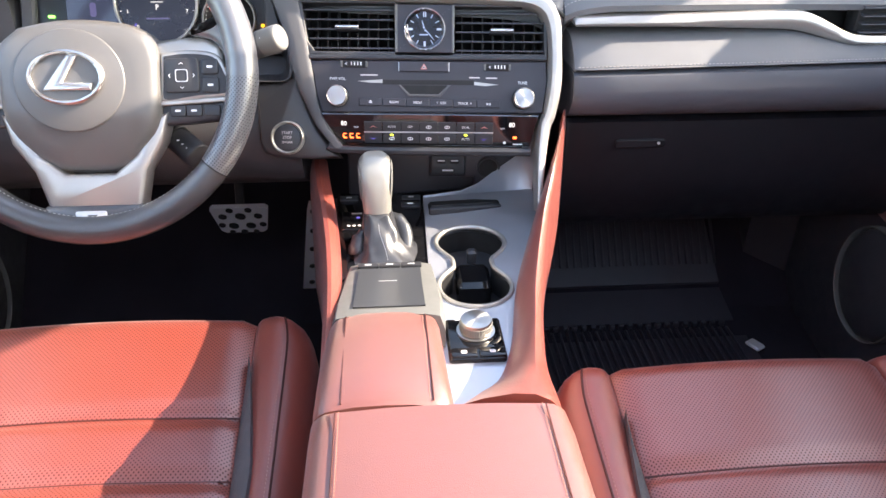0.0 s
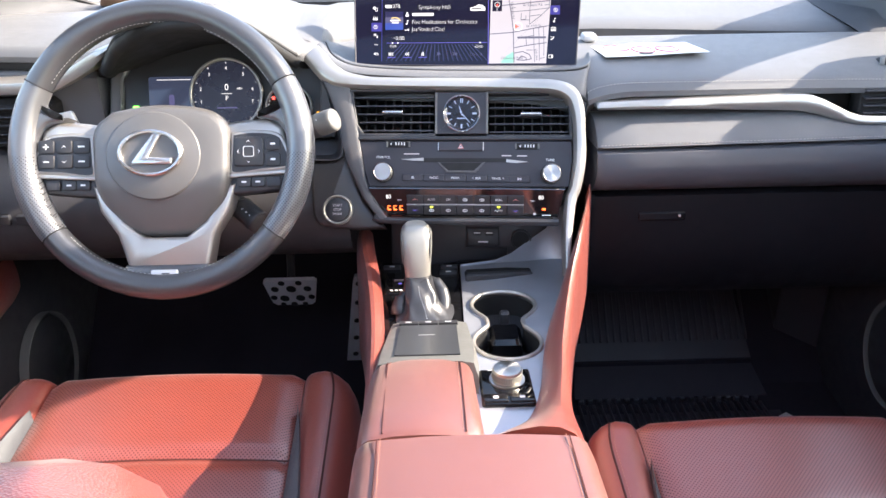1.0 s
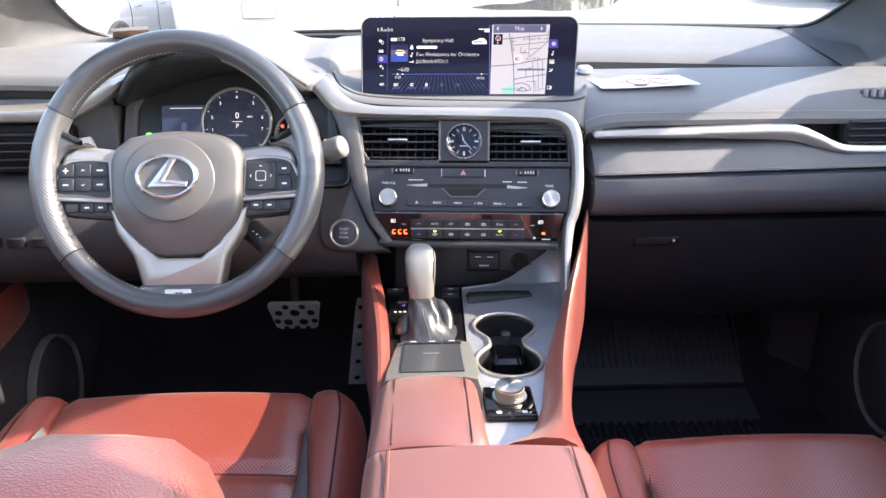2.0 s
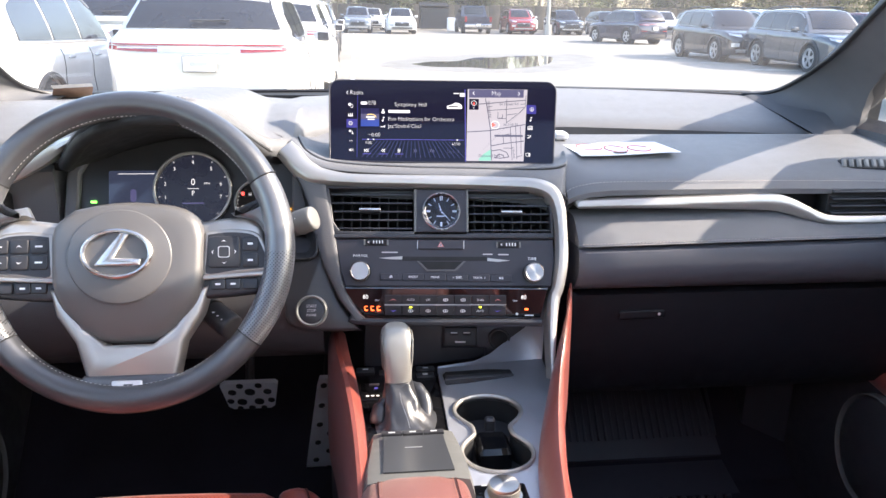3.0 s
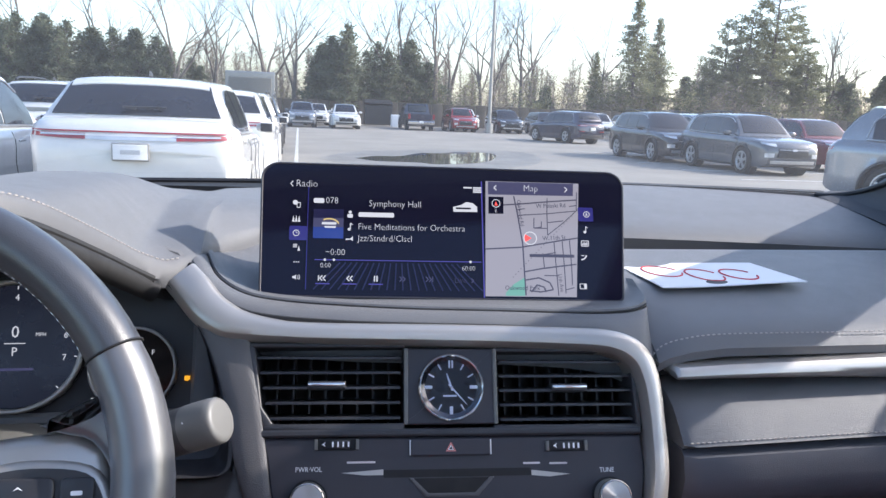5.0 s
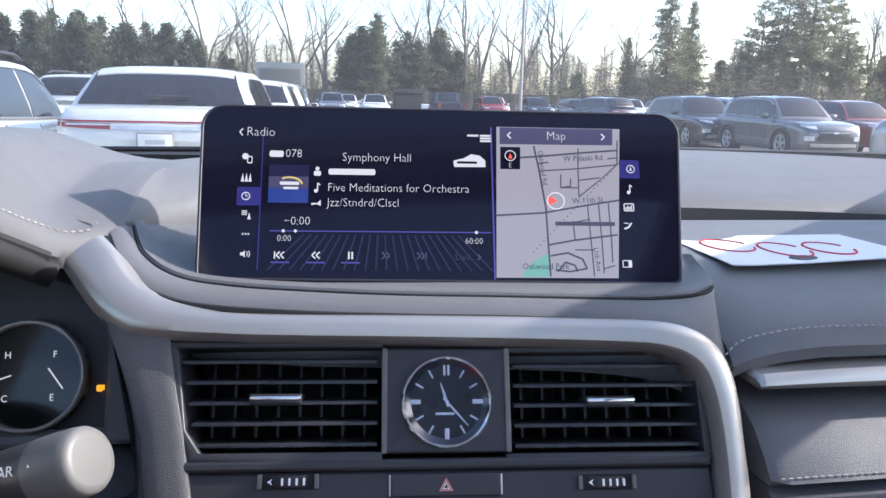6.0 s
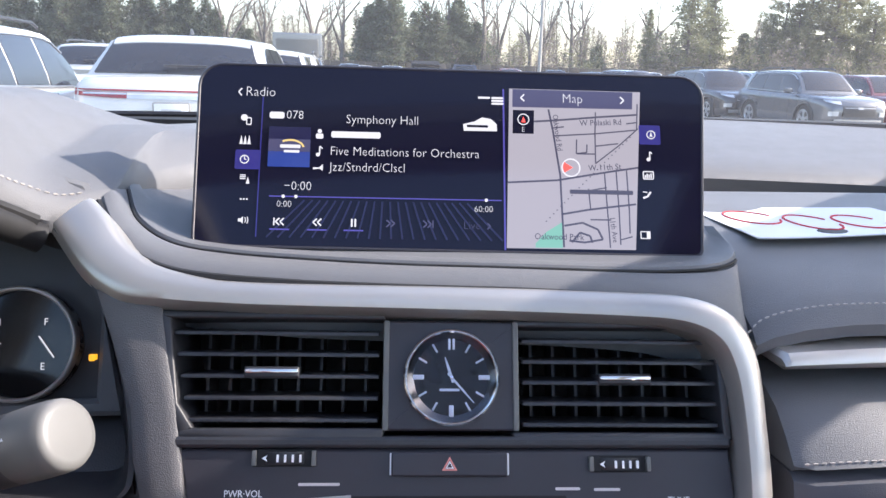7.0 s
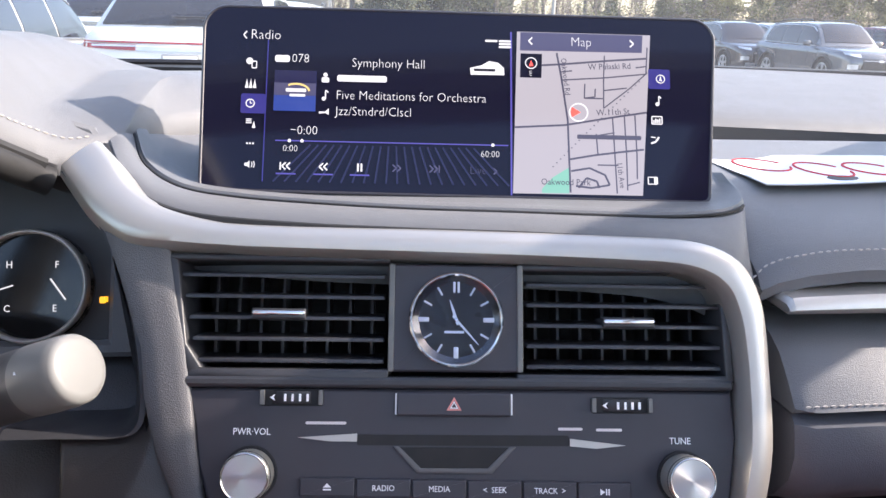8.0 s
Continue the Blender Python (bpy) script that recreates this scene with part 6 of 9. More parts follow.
part("surround", ring_slab(bowl, ring, GI, -0.03, -0.002, bevel=0.003), "dash", cluster, "dark inner surround")


def dial(x, y, r, nticks, a0, a1, name, label):
    g = gpart(name, circle(r, x, y, 48), -0.012, -0.003, "gloss", None, label)
    part("ring", ring_slab(circle(r, x, y, 48), circle(r * 0.93, x, y, 48), GI, -0.01, 0.004, bevel=0.001), "silver", g, "satin silver ring")
    for k in range(nticks):
        a = radians(a0 + (a1 - a0) * k / (nticks - 1))
        c = hull_pose(GI, x + math.cos(a) * r * 0.88, y + math.sin(a) * r * 0.88, 0, math.degrees(a))
        part("tick", slab(rrect(r * 0.05, 0.0008, 0.0002, 0, 0, 1), c, -0.003, -0.0026), "gauge", g)
    return g


def gtext(body, x, y, size, parent, mat="gauge"):
    return lettering(body, GI @ Matrix.Translation((x, y, -0.0022)), size, mat, parent, squeeze=0.9)


speedo = dial(0.0125, -0.005, 0.0545, 9, 225, -45, "speed_dial", "round digital speed dial")
gpart("lit_face", circle(0.05, 0.0125, -0.005, 40), -0.003, -0.0027, "dialface", speedo)
gtext("0", 0.0125, 0.006, 0.014, speedo)
gtext("P", 0.0125, -0.010, 0.01, speedo)
gtext("MPH", 0.032, 0.004, 0.0045, speedo)
gpart("line", rrect(0.016, 0.0007, 0.0002, 0.0125, -0.003, 1), -0.003, -0.0023, "gauge", speedo)
gpart("figure_bar", rrect(0.03, 0.002, 0.0004, 0.0125, -0.024, 1), -0.003, -0.0023, "lcd_dim", speedo)
for k, a in enumerate((-132, 195, 167, 130, 90, 50, 12, -15)):
    gtext(str(k), 0.0125 + 0.0395 * math.cos(radians(a)), -0.005 + 0.0395 * math.sin(radians(a)), 0.0075, speedo)
part("pointer", slab([(-0.016, -0.0006), (0.0, -0.0009), (0.0, 0.0009), (-0.016, 0.0006)], hull_pose(GI, 0.0125 - 0.028, -0.03, -0.002, 55), 0, 0.0006), "lcd_line", speedo)
small = dial(0.105, -0.0255, 0.035, 7, 150, 210, "small_dial", "small temperature and fuel dial")
for body, x, y in (("H", -0.013, 0.013), ("C", -0.014, -0.014), ("F", 0.015, 0.013), ("E", 0.014, -0.014)):
    gtext(body, 0.105 + x, -0.0255 + y, 0.0062, small)
for x, a in ((-0.018, 18), (0.016, -55)):
    part("pointer", slab(rrect(0.016, 0.0008, 0.0002, 0, 0, 1), hull_pose(GI, 0.105 + x, -0.0255 - 0.002, -0.002, a), 0, 0.0006), "gauge", small)
gpart("red_mark", rrect(0.004, 0.005, 0.0005, 0.082, -0.011, 1), -0.003, -0.0023, "lcd_red", small)
gpart("info_screen", rrect(0.075, 0.062, 0.003, -0.066, -0.0075, 2), -0.012, -0.004, "lcd_tft", None, "dim blue information screen")
gpart("info_line", rrect(0.05, 0.0008, 0.0002, -0.066, 0.019, 1), -0.004, -0.0035, "gauge")
gpart("info_car", rrect(0.008, 0.018, 0.003, -0.07, -0.012, 2), -0.004, -0.0035, "lcd_dim")
gpart("green_lamp", rrect(0.008, 0.0035, 0.0008, -0.126, -0.0197, 1), -0.012, -0.009, "green", None, "small green lamp")
gpart("fuel_lamp", rrect(0.003, 0.0042, 0.0006, 0.1475, -0.0345, 1), -0.004, -0.001, "amber", None, "glowing amber fuel lamp")
gpart("fuel_lamp_hose", rrect(0.0008, 0.0034, 0.0002, 0.1498, -0.0341, 1), -0.004, -0.001, "amber")
gpart("amber_lamp", rrect(0.006, 0.005, 0.0006, -0.118, -0.032, 1), -0.012, -0.009, "amber")

# ---- steering wheel ----
wheel = thing("steering_wheel", "black leather steering wheel with perforated grips and silver spokes", "steering wheel", tuple(WHEEL.translation))
WI = Matrix.Translation(-wheel.location) @ WHEEL
R0, R1 = 0.1684, 0.016


def wpt(a, rad, z=0.0):
    return WI @ Vector((math.cos(radians(a)) * rad, math.sin(radians(a)) * rad, z))


def rim_piece(name, a0, a1, mat, label, swell=0.0):
    rings, n = [], max(8, int(abs(a1 - a0) / 4))
    for k in range(n + 1):
        a = a0 + (a1 - a0) * k / n
        u = k / n
        s = R1 + swell * math.sin(math.pi * u) ** 0.5
        d = Vector((math.cos(radians(a)), math.sin(radians(a)), 0))
        rings.append([WI @ (d * (R0 - swell * 0.4 + s * math.cos(q)) + Vector((0, 0, 1.12 * s * math.sin(q)))) for q in [2 * math.pi * j / 16 for j in range(16)]])
    return part(name, loft(rings), mat, wheel, label)


rim_piece("rim_top", 28.3, 151.7, "wheel", "smooth black leather rim")
rim_piece("grip", -38, 28, "wheelperf", "perforated leather grip", 0.0012)
rim_piece("grip", 152, 218, "wheelperf", "perforated leather grip", 0.0012)
rim_piece("rim_bottom", 218.3, 321.7, "wheel", "smooth black leather rim")
for a in (28.15, 151.85, 218.15, 321.85):
    part("seam", tube([WI @ (Vector((math.cos(radians(a)), math.sin(radians(a)), 0)) * (R0 + 0.0164 * math.cos(q)) + Vector((0, 0, 0.0184 * math.sin(q)))) for q in [2 * math.pi * j / 20 for j in range(20)]], 0.0008, 5, True), "recess", wheel)
for a0, a1 in ((32, 148), (224, 316)):
    stitches([wpt(a, R0 - 0.0148, 0.006) for a in lin(a0, a1, 60)], wheel, "alu", 0.0007, 0.005)


def wslab(name, poly, z0, z1, mat, parent=None, label="", bevel=0.0):
    return part(name, slab(poly, WI, z0, z1, bevel), mat, parent or wheel, label)


# spokes: dark leather wings, silver lower fork
for s in (-1, 1):
    wing = [(0.07, 0.03), (0.1, 0.034), (0.128, 0.036), (0.146, 0.026), (0.153, 0.0), (0.155, -0.028), (0.15, -0.033), (0.08, -0.037), (0.06, -0.03)]
    wslab("spoke", [(s * x, y) for x, y in wing], -0.026, 0.0, "silver", None, "satin silver side spoke", 0.007)
    low_panel = [(0.075, -0.034), (0.151, -0.031), (0.153, -0.04), (0.142, -0.053), (0.11, -0.056), (0.08, -0.058)]
    wslab("lower_spoke", [(s * x, y) for x, y in low_panel], -0.03, -0.003, "boot", None, "dark brown-black lower spoke panel", 0.004)
    wslab("spoke_strip", [(s * x, y) for x, y in ((0.079, -0.0375), (0.079, -0.0325), (0.152, -0.0285), (0.152, -0.0335))], -0.01, 0.0035, "silver", None, "thin silver strip below the buttons", 0.0012)
    thumb = smooth_path([(0.112, 0.0395, 0), (0.126, 0.0425, 0), (0.142, 0.05, 0), (0.154, 0.066, 0), (0.164, 0.055, 0), (0.169, 0.02, 0), (0.169, -0.03, 0), (0.16, -0.05, 0), (0.154, -0.038, 0), (0.1565, -0.015, 0), (0.1515, 0.012, 0), (0.14, 0.03, 0), (0.125, 0.0345, 0), (0.112, 0.0395, 0)], 3)[:-1]
    wslab("thumb_rest", [(s * p.x, p.y) for p in thumb], -0.022, 0.0065, "wheelperf", None, "perforated leather thumb rest flowing into the rim", 0.005)
    pod = smooth_path([(0.083, 0.018, 0), (0.11, 0.021, 0), (0.14, 0.017, 0), (0.152, 0.0, 0), (0.157, -0.026, 0), (0.12, -0.031, 0), (0.083, -0.034, 0), (0.081, -0.01, 0)], 4)
    poly = [(s * p.x, p.y) for p in pod]
    wslab("pod_trim", poly, -0.004, 0.003, "silver", None, "satin silver button surround", 0.003)
    area = sum(poly[i - 1][0] * poly[i][1] - poly[i][0] * poly[i - 1][1] for i in range(len(poly)))
    inner_poly = shrink(poly if area > 0 else poly[::-1], 0.0042)
    pod_face = wslab("pod_face", inner_poly, 0.0, 0.0038, "black", None, "black button pod")
    if s > 0:
        b = wslab("button", rrect(0.036, 0.036, 0.004, 0.105, -0.006, 3), 0.0038, 0.006, "black", pod_face, "four-way rocker", 0.0012)
        part("centre", ring_slab(rrect(0.013, 0.013, 0.002, 0.105, -0.006, 2), rrect(0.0115, 0.0115, 0.002, 0.105, -0.006, 2), WI, 0.005, 0.0066), "alu", b)
        for a in (0, 90, 180, 270):
            c = hull_pose(WI, 0.105 + 0.0125 * math.cos(radians(a)), -0.006 + 0.0125 * math.sin(radians(a)), 0, a)
            part("chevron", slab([(-0.001, 0.0026), (0.0012, 0), (-0.001, -0.0026), (0.0002, 0)], c, 0.006, 0.0064), "print", b)
        for y in (0.003, -0.016):
            b = wslab("button", rrect(0.018, 0.0165, 0.003, 0.1345, y, 3), 0.0038, 0.0055, "black", pod_face, "", 0.001)
            part("mark", slab(rrect(0.006, 0.0024, 0.0006, 0.1345, y, 2), WI, 0.0055, 0.0059), "print", b)
    else:
        for k, x in enumerate((-0.139, -0.1175, -0.0965)):
            for y in (0.004, -0.014):
                b = wslab("button", rrect(0.0195, 0.0165, 0.003, x, y, 3), 0.0038, 0.0055, "black", pod_face, "", 0.001)
                if k == 0:
                    part("mark", slab(rrect(0.007, 0.0012, 0.0003, x, y, 1), WI, 0.0055, 0.0059), "print", b)
                    if y > 0:
                        part("mark", slab(rrect(0.0012, 0.007, 0.0003, x, y, 1), WI, 0.0055, 0.0059), "print", b)
                elif k == 1:
                    q = 1 if y > 0 else -1
                    part("mark", slab([(x - 0.003, y - 0.001 * q), (x, y + 0.0016 * q), (x + 0.003, y - 0.001 * q), (x, y + 0.0004 * q)], WI, 0.0055, 0.0059), "print", b)
                else:
                    part("mark", slab(rrect(0.008, 0.002, 0.0004, x, y, 1), WI, 0.0055, 0.0059), "print", b)
    for k, x in enumerate((0.0975, 0.1145, 0.134)):
        b = wslab("lower_button", rrect(0.0165, 0.0125, 0.002, s * x, -0.0425, 2), -0.006, 0.0008, "black", None, "small lower wheel button", 0.001)
        if k < 2:
            part("mark", slab(rrect(0.006, 0.0022, 0.0005, s * x, -0.0425, 1), WI, 0.0008, 0.0012), "print", b)
    # paddle behind the spoke
    wslab("paddle", [(s * 0.115, 0.03), (s * 0.128, 0.056), (s * 0.15, 0.052), (s * 0.16, 0.03), (s * 0.14, 0.02)], -0.045, -0.036, "alu", None, "grey shift paddle", 0.002)

# lower fork
fork = [(-0.088, -0.042), (-0.067, -0.05), (-0.05, -0.088), (-0.026, -0.108), (0.026, -0.108), (0.05, -0.088), (0.067, -0.05), (0.088, -0.042), (0.079, -0.075), (0.06, -0.105), (0.052, -0.146), (-0.036 - 0.009, -0.146), (-0.058, -0.105), (-0.079, -0.075)]
wslab("fork", fork[::-1], -0.03, 0.0, "silver", None, "satin silver lower fork", 0.005)
foot = [(-0.047, -0.141), (0.053, -0.141), (0.075, -0.163), (0.055, -0.172), (-0.05, -0.172), (-0.07, -0.163)]
wslab("rim_foot", foot[::-1], -0.014, 0.004, "wheel", None, "leather foot of the lower spoke", 0.006)
bd = wslab("badge", rrect(0.033, 0.014, 0.002, 0.0, -0.1545, 2), 0.003, 0.0056, "alu", None, "small silver badge without lettering", 0.001)
wslab("badge_mark", [(-0.006, -0.1575), (0.004, -0.1575), (0.007, -0.1515), (-0.003, -0.1515)], 0.0056, 0.006, "insert", bd)

# airbag cover, domed
cover = smooth_path([(-0.06, 0.046, 0), (-0.02, 0.0535, 0), (0.02, 0.0535, 0), (0.06, 0.046, 0), (0.081, 0.025, 0), (0.083, -0.01, 0), (0.08, -0.05, 0), (0.066, -0.077, 0), (0.042, -0.1, 0), (0.02, -0.106, 0), (-0.02, -0.106, 0), (-0.042, -0.1, 0), (-0.066, -0.077, 0), (-0.08, -0.05, 0), (-0.083, -0.01, 0), (-0.081, 0.025, 0), (-0.06, 0.046, 0)], 3)[:-1]
rings = []
cyc = -0.025
for k, (f, z) in enumerate([(1.0, -0.03), (1.0, -0.002), (0.985, 0.006), (0.95, 0.0115), (0.88, 0.0145), (0.7, 0.0165), (0.45, 0.0175), (0.2, 0.018)]):
    rings.append([WI @ Vector((p.x * f, cyc + (p.y - cyc) * f, z if k == 0 else z - 0.3 * max(0.0, -0.045 - cyc - (p.y - cyc) * f) - 0.2 * max(0.0, cyc + (p.y - cyc) * f - 0.03))) for p in cover])
part("airbag_cover", loft(rings), "hub", wheel, "domed grey-brown airbag cover")
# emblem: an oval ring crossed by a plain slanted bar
ring_pts = [WI @ Vector((0.0365 * math.cos(a) - 0.0085, 0.0262 * math.sin(a) - 0.0075, 0.0212)) for a in [2 * math.pi * k / 40 for k in range(40)]]
em = part("emblem", tube(ring_pts, 0.0034, 10, True, flat=0.8), "emblem", wheel, "silver oval emblem ring")
part("centre_disc", slab(circle(0.0565, -0.006, -0.0105, 56, 0.053), WI, 0.014, 0.0182, 0.0018), "hub", wheel, "round raised centre of the airbag cover")
part("emblem_plate", slab(circle(0.034, -0.0085, -0.0075, 40, 0.0238), WI, 0.0165, 0.0194), "hub", em)
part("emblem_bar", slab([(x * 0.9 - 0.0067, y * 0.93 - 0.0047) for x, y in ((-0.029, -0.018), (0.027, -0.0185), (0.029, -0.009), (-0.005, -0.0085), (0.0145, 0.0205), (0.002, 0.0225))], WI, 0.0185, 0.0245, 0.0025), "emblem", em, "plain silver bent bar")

# column, stalks
col = thing("steering_column", "dark steering column shroud with control stalks", "steering column", (-0.3725, -0.06, 1.06))
CI = Matrix.Translation(-col.location)
rings = []
for y, w, h, z in ((-0.135, 0.05, 0.03, 1.02), (-0.12, 0.058, 0.036, 1.015), (-0.05, 0.066, 0.04, 1.005), (0.04, 0.075, 0.045, 0.99)):
    rings.append([CI @ Vector((-0.3725 + p[0], y, z + p[1])) for p in rrect(w * 2, h * 2, 0.03, n=4)])
part("shroud", loft(rings), "greytrim", col, "grey column shroud")


def stalk(name, a, b, r0, r1, cap, label, body="stalk"):
    a, b = CI @ Vector(a), CI @ Vector(b)
    d = (b - a)
    pts = [a + d * u for u in (0, 0.3, 0.55, 0.6, 0.9, 0.96)]
    s = part(name, tube(pts, [r0 * 0.8, r0, r0 * 1.05, r1 * 0.97, r1, r1 * 0.97], 20), body, col, label)
    part("end_cap", tube([a + d * 0.86, a + d * 0.9, a + d * 0.965, a + d * 0.99, a + d * 1.0, a + d * 1.003], [r1 * 1.0, r1 * 1.01, r1 * 1.0, r1 * 0.97, r1 * 0.9, r1 * 0.7], 40), cap, s, "pale end cap", smooth=60)
    part("grip_ring", tube([a + d * 0.575, a + d * 0.59], [r1 * 1.02, r1 * 1.02], 20), "recess", s)
    for k in range(3):
        p = a + d * (0.68 + 0.09 * k)
        part("mark", box(p.x, p.y - r1 * 0.8, p.z + r1 * 0.55, 0.006, 0.0012, 0.003, rot=(35, 0, 0)), "print", s)
    return s


stalk("wiper_stalk", (-0.315, -0.05, 1.03), (-0.168, -0.104, 1.093), 0.0135, 0.0152, "stalkcap", "wiper stalk with a pale rounded end")
ws = CI @ Vector((-0.205, -0.1055, 1.089))
lettering("REAR", Matrix.Translation(ws) @ Matrix.Rotation(radians(-22), 4, "Z") @ Matrix.Rotation(radians(62), 4, "X") @ Matrix.Rotation(radians(14), 4, "Z"), 0.0062, "print", col)
# lamp stalk body takes the paler cap colour to imitate sunlight on it
stalk("lamp_stalk", (-0.43, -0.05, 1.03), (-0.555, -0.095, 1.085), 0.015, 0.0185, "stalkcap", "indicator stalk", "stalkcap")
stalk("cruise_stalk", (-0.33, -0.10, 1.0), (-0.265, -0.165, 0.975), 0.013, 0.0155, "black", "short cruise control stalk", "black")

# ---- pedals ----
def pedal(name, corners, holes, label):
    """A bright plate with round rubber studs, on an arm."""
    a, b, c, d = [Vector(p) for p in corners]          # top left, top right, low right, low left
    p = thing(name, label, "pedal", tuple(a))
    nrm = (b - a).cross(d - a).normalized()
    if nrm.y > 0:
        nrm = -nrm
    off = Vector(tuple(a))
    def at(u, v, h):
        return (a.lerp(b, u)).lerp(d.lerp(c, u), v) + nrm * h - off
    edge = [(0.06, 0), (0.94, 0), (1, 0.08), (0.98, 0.9), (0.9, 1), (0.1, 1), (0.02, 0.9), (0, 0.08)]
    part("plate", loft([[at(u, v, h) for u, v in edge] for h in (-0.006, 0.0, 0.002)]), "pedal", p, "brushed aluminium plate")
    for u, v, r in holes:
        cpt = at(u, v, 0.002)
        ux, vx = (b - a).normalized(), (d - a).normalized()
        part("stud", loft([[cpt + (ux * math.cos(q) + vx * math.sin(q)) * rr + nrm * h for q in [2 * math.pi * k / 12 for k in range(12)]] for rr, h in ((r, -0.001), (r, 0.002), (r * 0.8, 0.003))]), "tyre", p, "round black rubber stud")
    part("arm", tube([at(0.5, 0.3, -0.008), at(0.5, -0.6, -0.03) + Vector((0, 0.05, 0.05)), at(0.5, -1.2, -0.03) + Vector((0, 0.1, 0.14))], 0.008, 8), "black", p)
    return p


bh = [(u, 0.32, 0.009 if k % 2 else 0.007) for k, u in enumerate((0.18, 0.5, 0.82))] + [(u, 0.7, 0.0085) for u in (0.32, 0.66)] + [(0.1, 0.66, 0.006), (0.9, 0.66, 0.006), (0.34, 0.08, 0.006), (0.66, 0.08, 0.006)] + [(0.25, 0.95, 0.005), (0.5, 0.95, 0.006), (0.75, 0.95, 0.005)]
pedal("brake_pedal", [(-0.3575, 0.188, 0.722), (-0.2575, 0.188, 0.722), (-0.268, 0.225, 0.653), (-0.350, 0.225, 0.653)], bh, "aluminium brake pedal with round black studs")
ah = [(0.3 + 0.4 * (k % 2), 0.06 + 0.094 * k, 0.0055) for k in range(10)]
pedal("accelerator_pedal", [(-0.186, 0.15, 0.745), (-0.152, 0.15, 0.745), (-0.162, 0.262, 0.482), (-0.226, 0.262, 0.482)], ah, "long aluminium accelerator pedal with black studs")


# ---- centre console ----
con = thing("centre_console", "red and black centre console with a brushed metal plate", "car console", (0, -0.4, 0.44))
KI = Matrix.Translation(-con.location)


def kpart(name, bm, mat, label="", parent=None, smooth=40):
    bm.transform(KI)
    return part(name, bm, mat, parent or con, label, smooth)


rings = []
for y, xl, xr, z in ((0.06, -0.165, 0.165, 0.80), (-0.05, -0.155, 0.165, 0.80), (-0.2, -0.135, 0.125, 0.80), (-0.35, -0.122, 0.1, 0.80), (-0.5, -0.122, 0.095, 0.82), (-0.7, -0.125, 0.1, 0.82), (-1.0, -0.12, 0.105, 0.82), (-1.02, -0.12, 0.105, 0.6)):
    rings.append([(xl, y, 0.44), (xl, y, z - 0.03), (xl + 0.012, y, z), (xr - 0.012, y, z), (xr, y, z - 0.03), (xr, y, 0.44)])
kpart("base", loft(rings), "black", "dark console base")

# brushed plate with the twin cup holder cut through it
plate_out = [(-0.004, -0.03), (-0.004, -0.085), (-0.006, -0.19), (-0.005, -0.3), (-0.006, -0.42), (0.0, -0.452), (0.012, -0.468), (0.045, -0.44), (0.06, -0.41), (0.075, -0.36), (0.088, -0.29), (0.103, -0.236), (0.127, -0.171), (0.145, -0.12), (0.15, -0.07), (0.15, -0.03)]
C1, C2 = Vector((0.0505, -0.143)), Vector((0.0462, -0.2415))
cup_edge = []
mid_pt = (C1 + C2) / 2
for k in range(72):
    a = 2 * math.pi * k / 72
    d = Vector((math.cos(a), math.sin(a)))
    far = 0.0
    for s in range(1, 140):
        q = mid_pt + d * s * 0.001
        e1 = ((q.x - C1.x) / 0.0455) ** 2 + ((q.y - C1.y) / 0.0415) ** 2 < 1
        e2 = ((q.x - C2.x) / 0.0445) ** 2 + ((q.y - C2.y) / 0.043) ** 2 < 1
        nk = abs(q.x - mid_pt.x) < 0.0245 + 6 * (q.y - mid_pt.y) ** 2 and abs(q.y - mid_pt.y) < 0.03
        if e1 or e2 or nk:
            far = s * 0.001
        else:
            break
    cup_edge.append(mid_pt + d * far)
for _ in range(2):
    cup_edge = [(cup_edge[i - 1] + cup_edge[i] * 2 + cup_edge[(i + 1) % 72]) / 4 for i in range(72)]


def plate_z(x, y):
    return 0.836 + 0.9 * max(0.0, y + 0.075) ** 1.5 + max(0.0, (x - 0.11)) * 0.25


bm = bmesh.new()
edges = []
for loop in (plate_out, [tuple(p) for p in cup_edge]):
    vsx = [bm.verts.new((x, y, 0.0)) for x, y in loop]
    edges += [bm.edges.new((vsx[i - 1], vsx[i])) for i in range(len(vsx))]
bmesh.ops.triangle_fill(bm, edges=edges, use_beauty=True)
for v in bm.verts:
    v.co.z = plate_z(v.co.x, v.co.y)
ext = bmesh.ops.extrude_face_region(bm, geom=bm.faces[:])
for v in [g for g in ext["geom"] if isinstance(g, bmesh.types.BMVert)]:
    v.co.z -= 0.006
plate = kpart("plate", bm, "brushed", "brushed silver metal plate", smooth=25)
# front ramp of the plate up to the stack
rings = []
for x, yb, zb in ((-0.003, -0.025, 0.845), (0.05, -0.022, 0.85), (0.075, -0.012, 0.856), (0.1, 0.002, 0.868), (0.13, 0.005, 0.889), (0.145, -0.005, 0.92), (0.15, -0.03, 0.945)):
    rings.append([(x, -0.031, plate_z(x, -0.031) - 0.004), (x, -0.031, plate_z(x, -0.031)), (x, (yb - 0.031) / 2, (zb + plate_z(x, -0.031)) / 2 - 0.002), (x, yb, zb), (x, yb + 0.01, zb - 0.02)])
kpart("plate_ramp", loft(rings), "brushed", "brushed plate sweeping up to the stack", parent=plate)
# cup holder: wall, floor, silver rim, divider with clip
cup = kpart("cup_holder", loft([[(p.x, p.y, z) for p in cup_edge] for z in (0.835, 0.80, 0.765)], caps=False), "recess", "black twin cup holder")
kpart("cup_floor", loft([[(p.x, p.y, z) for p in cup_edge] for z in (0.76, 0.766)]), "gloss", "glossy black cup holder floor", parent=cup)
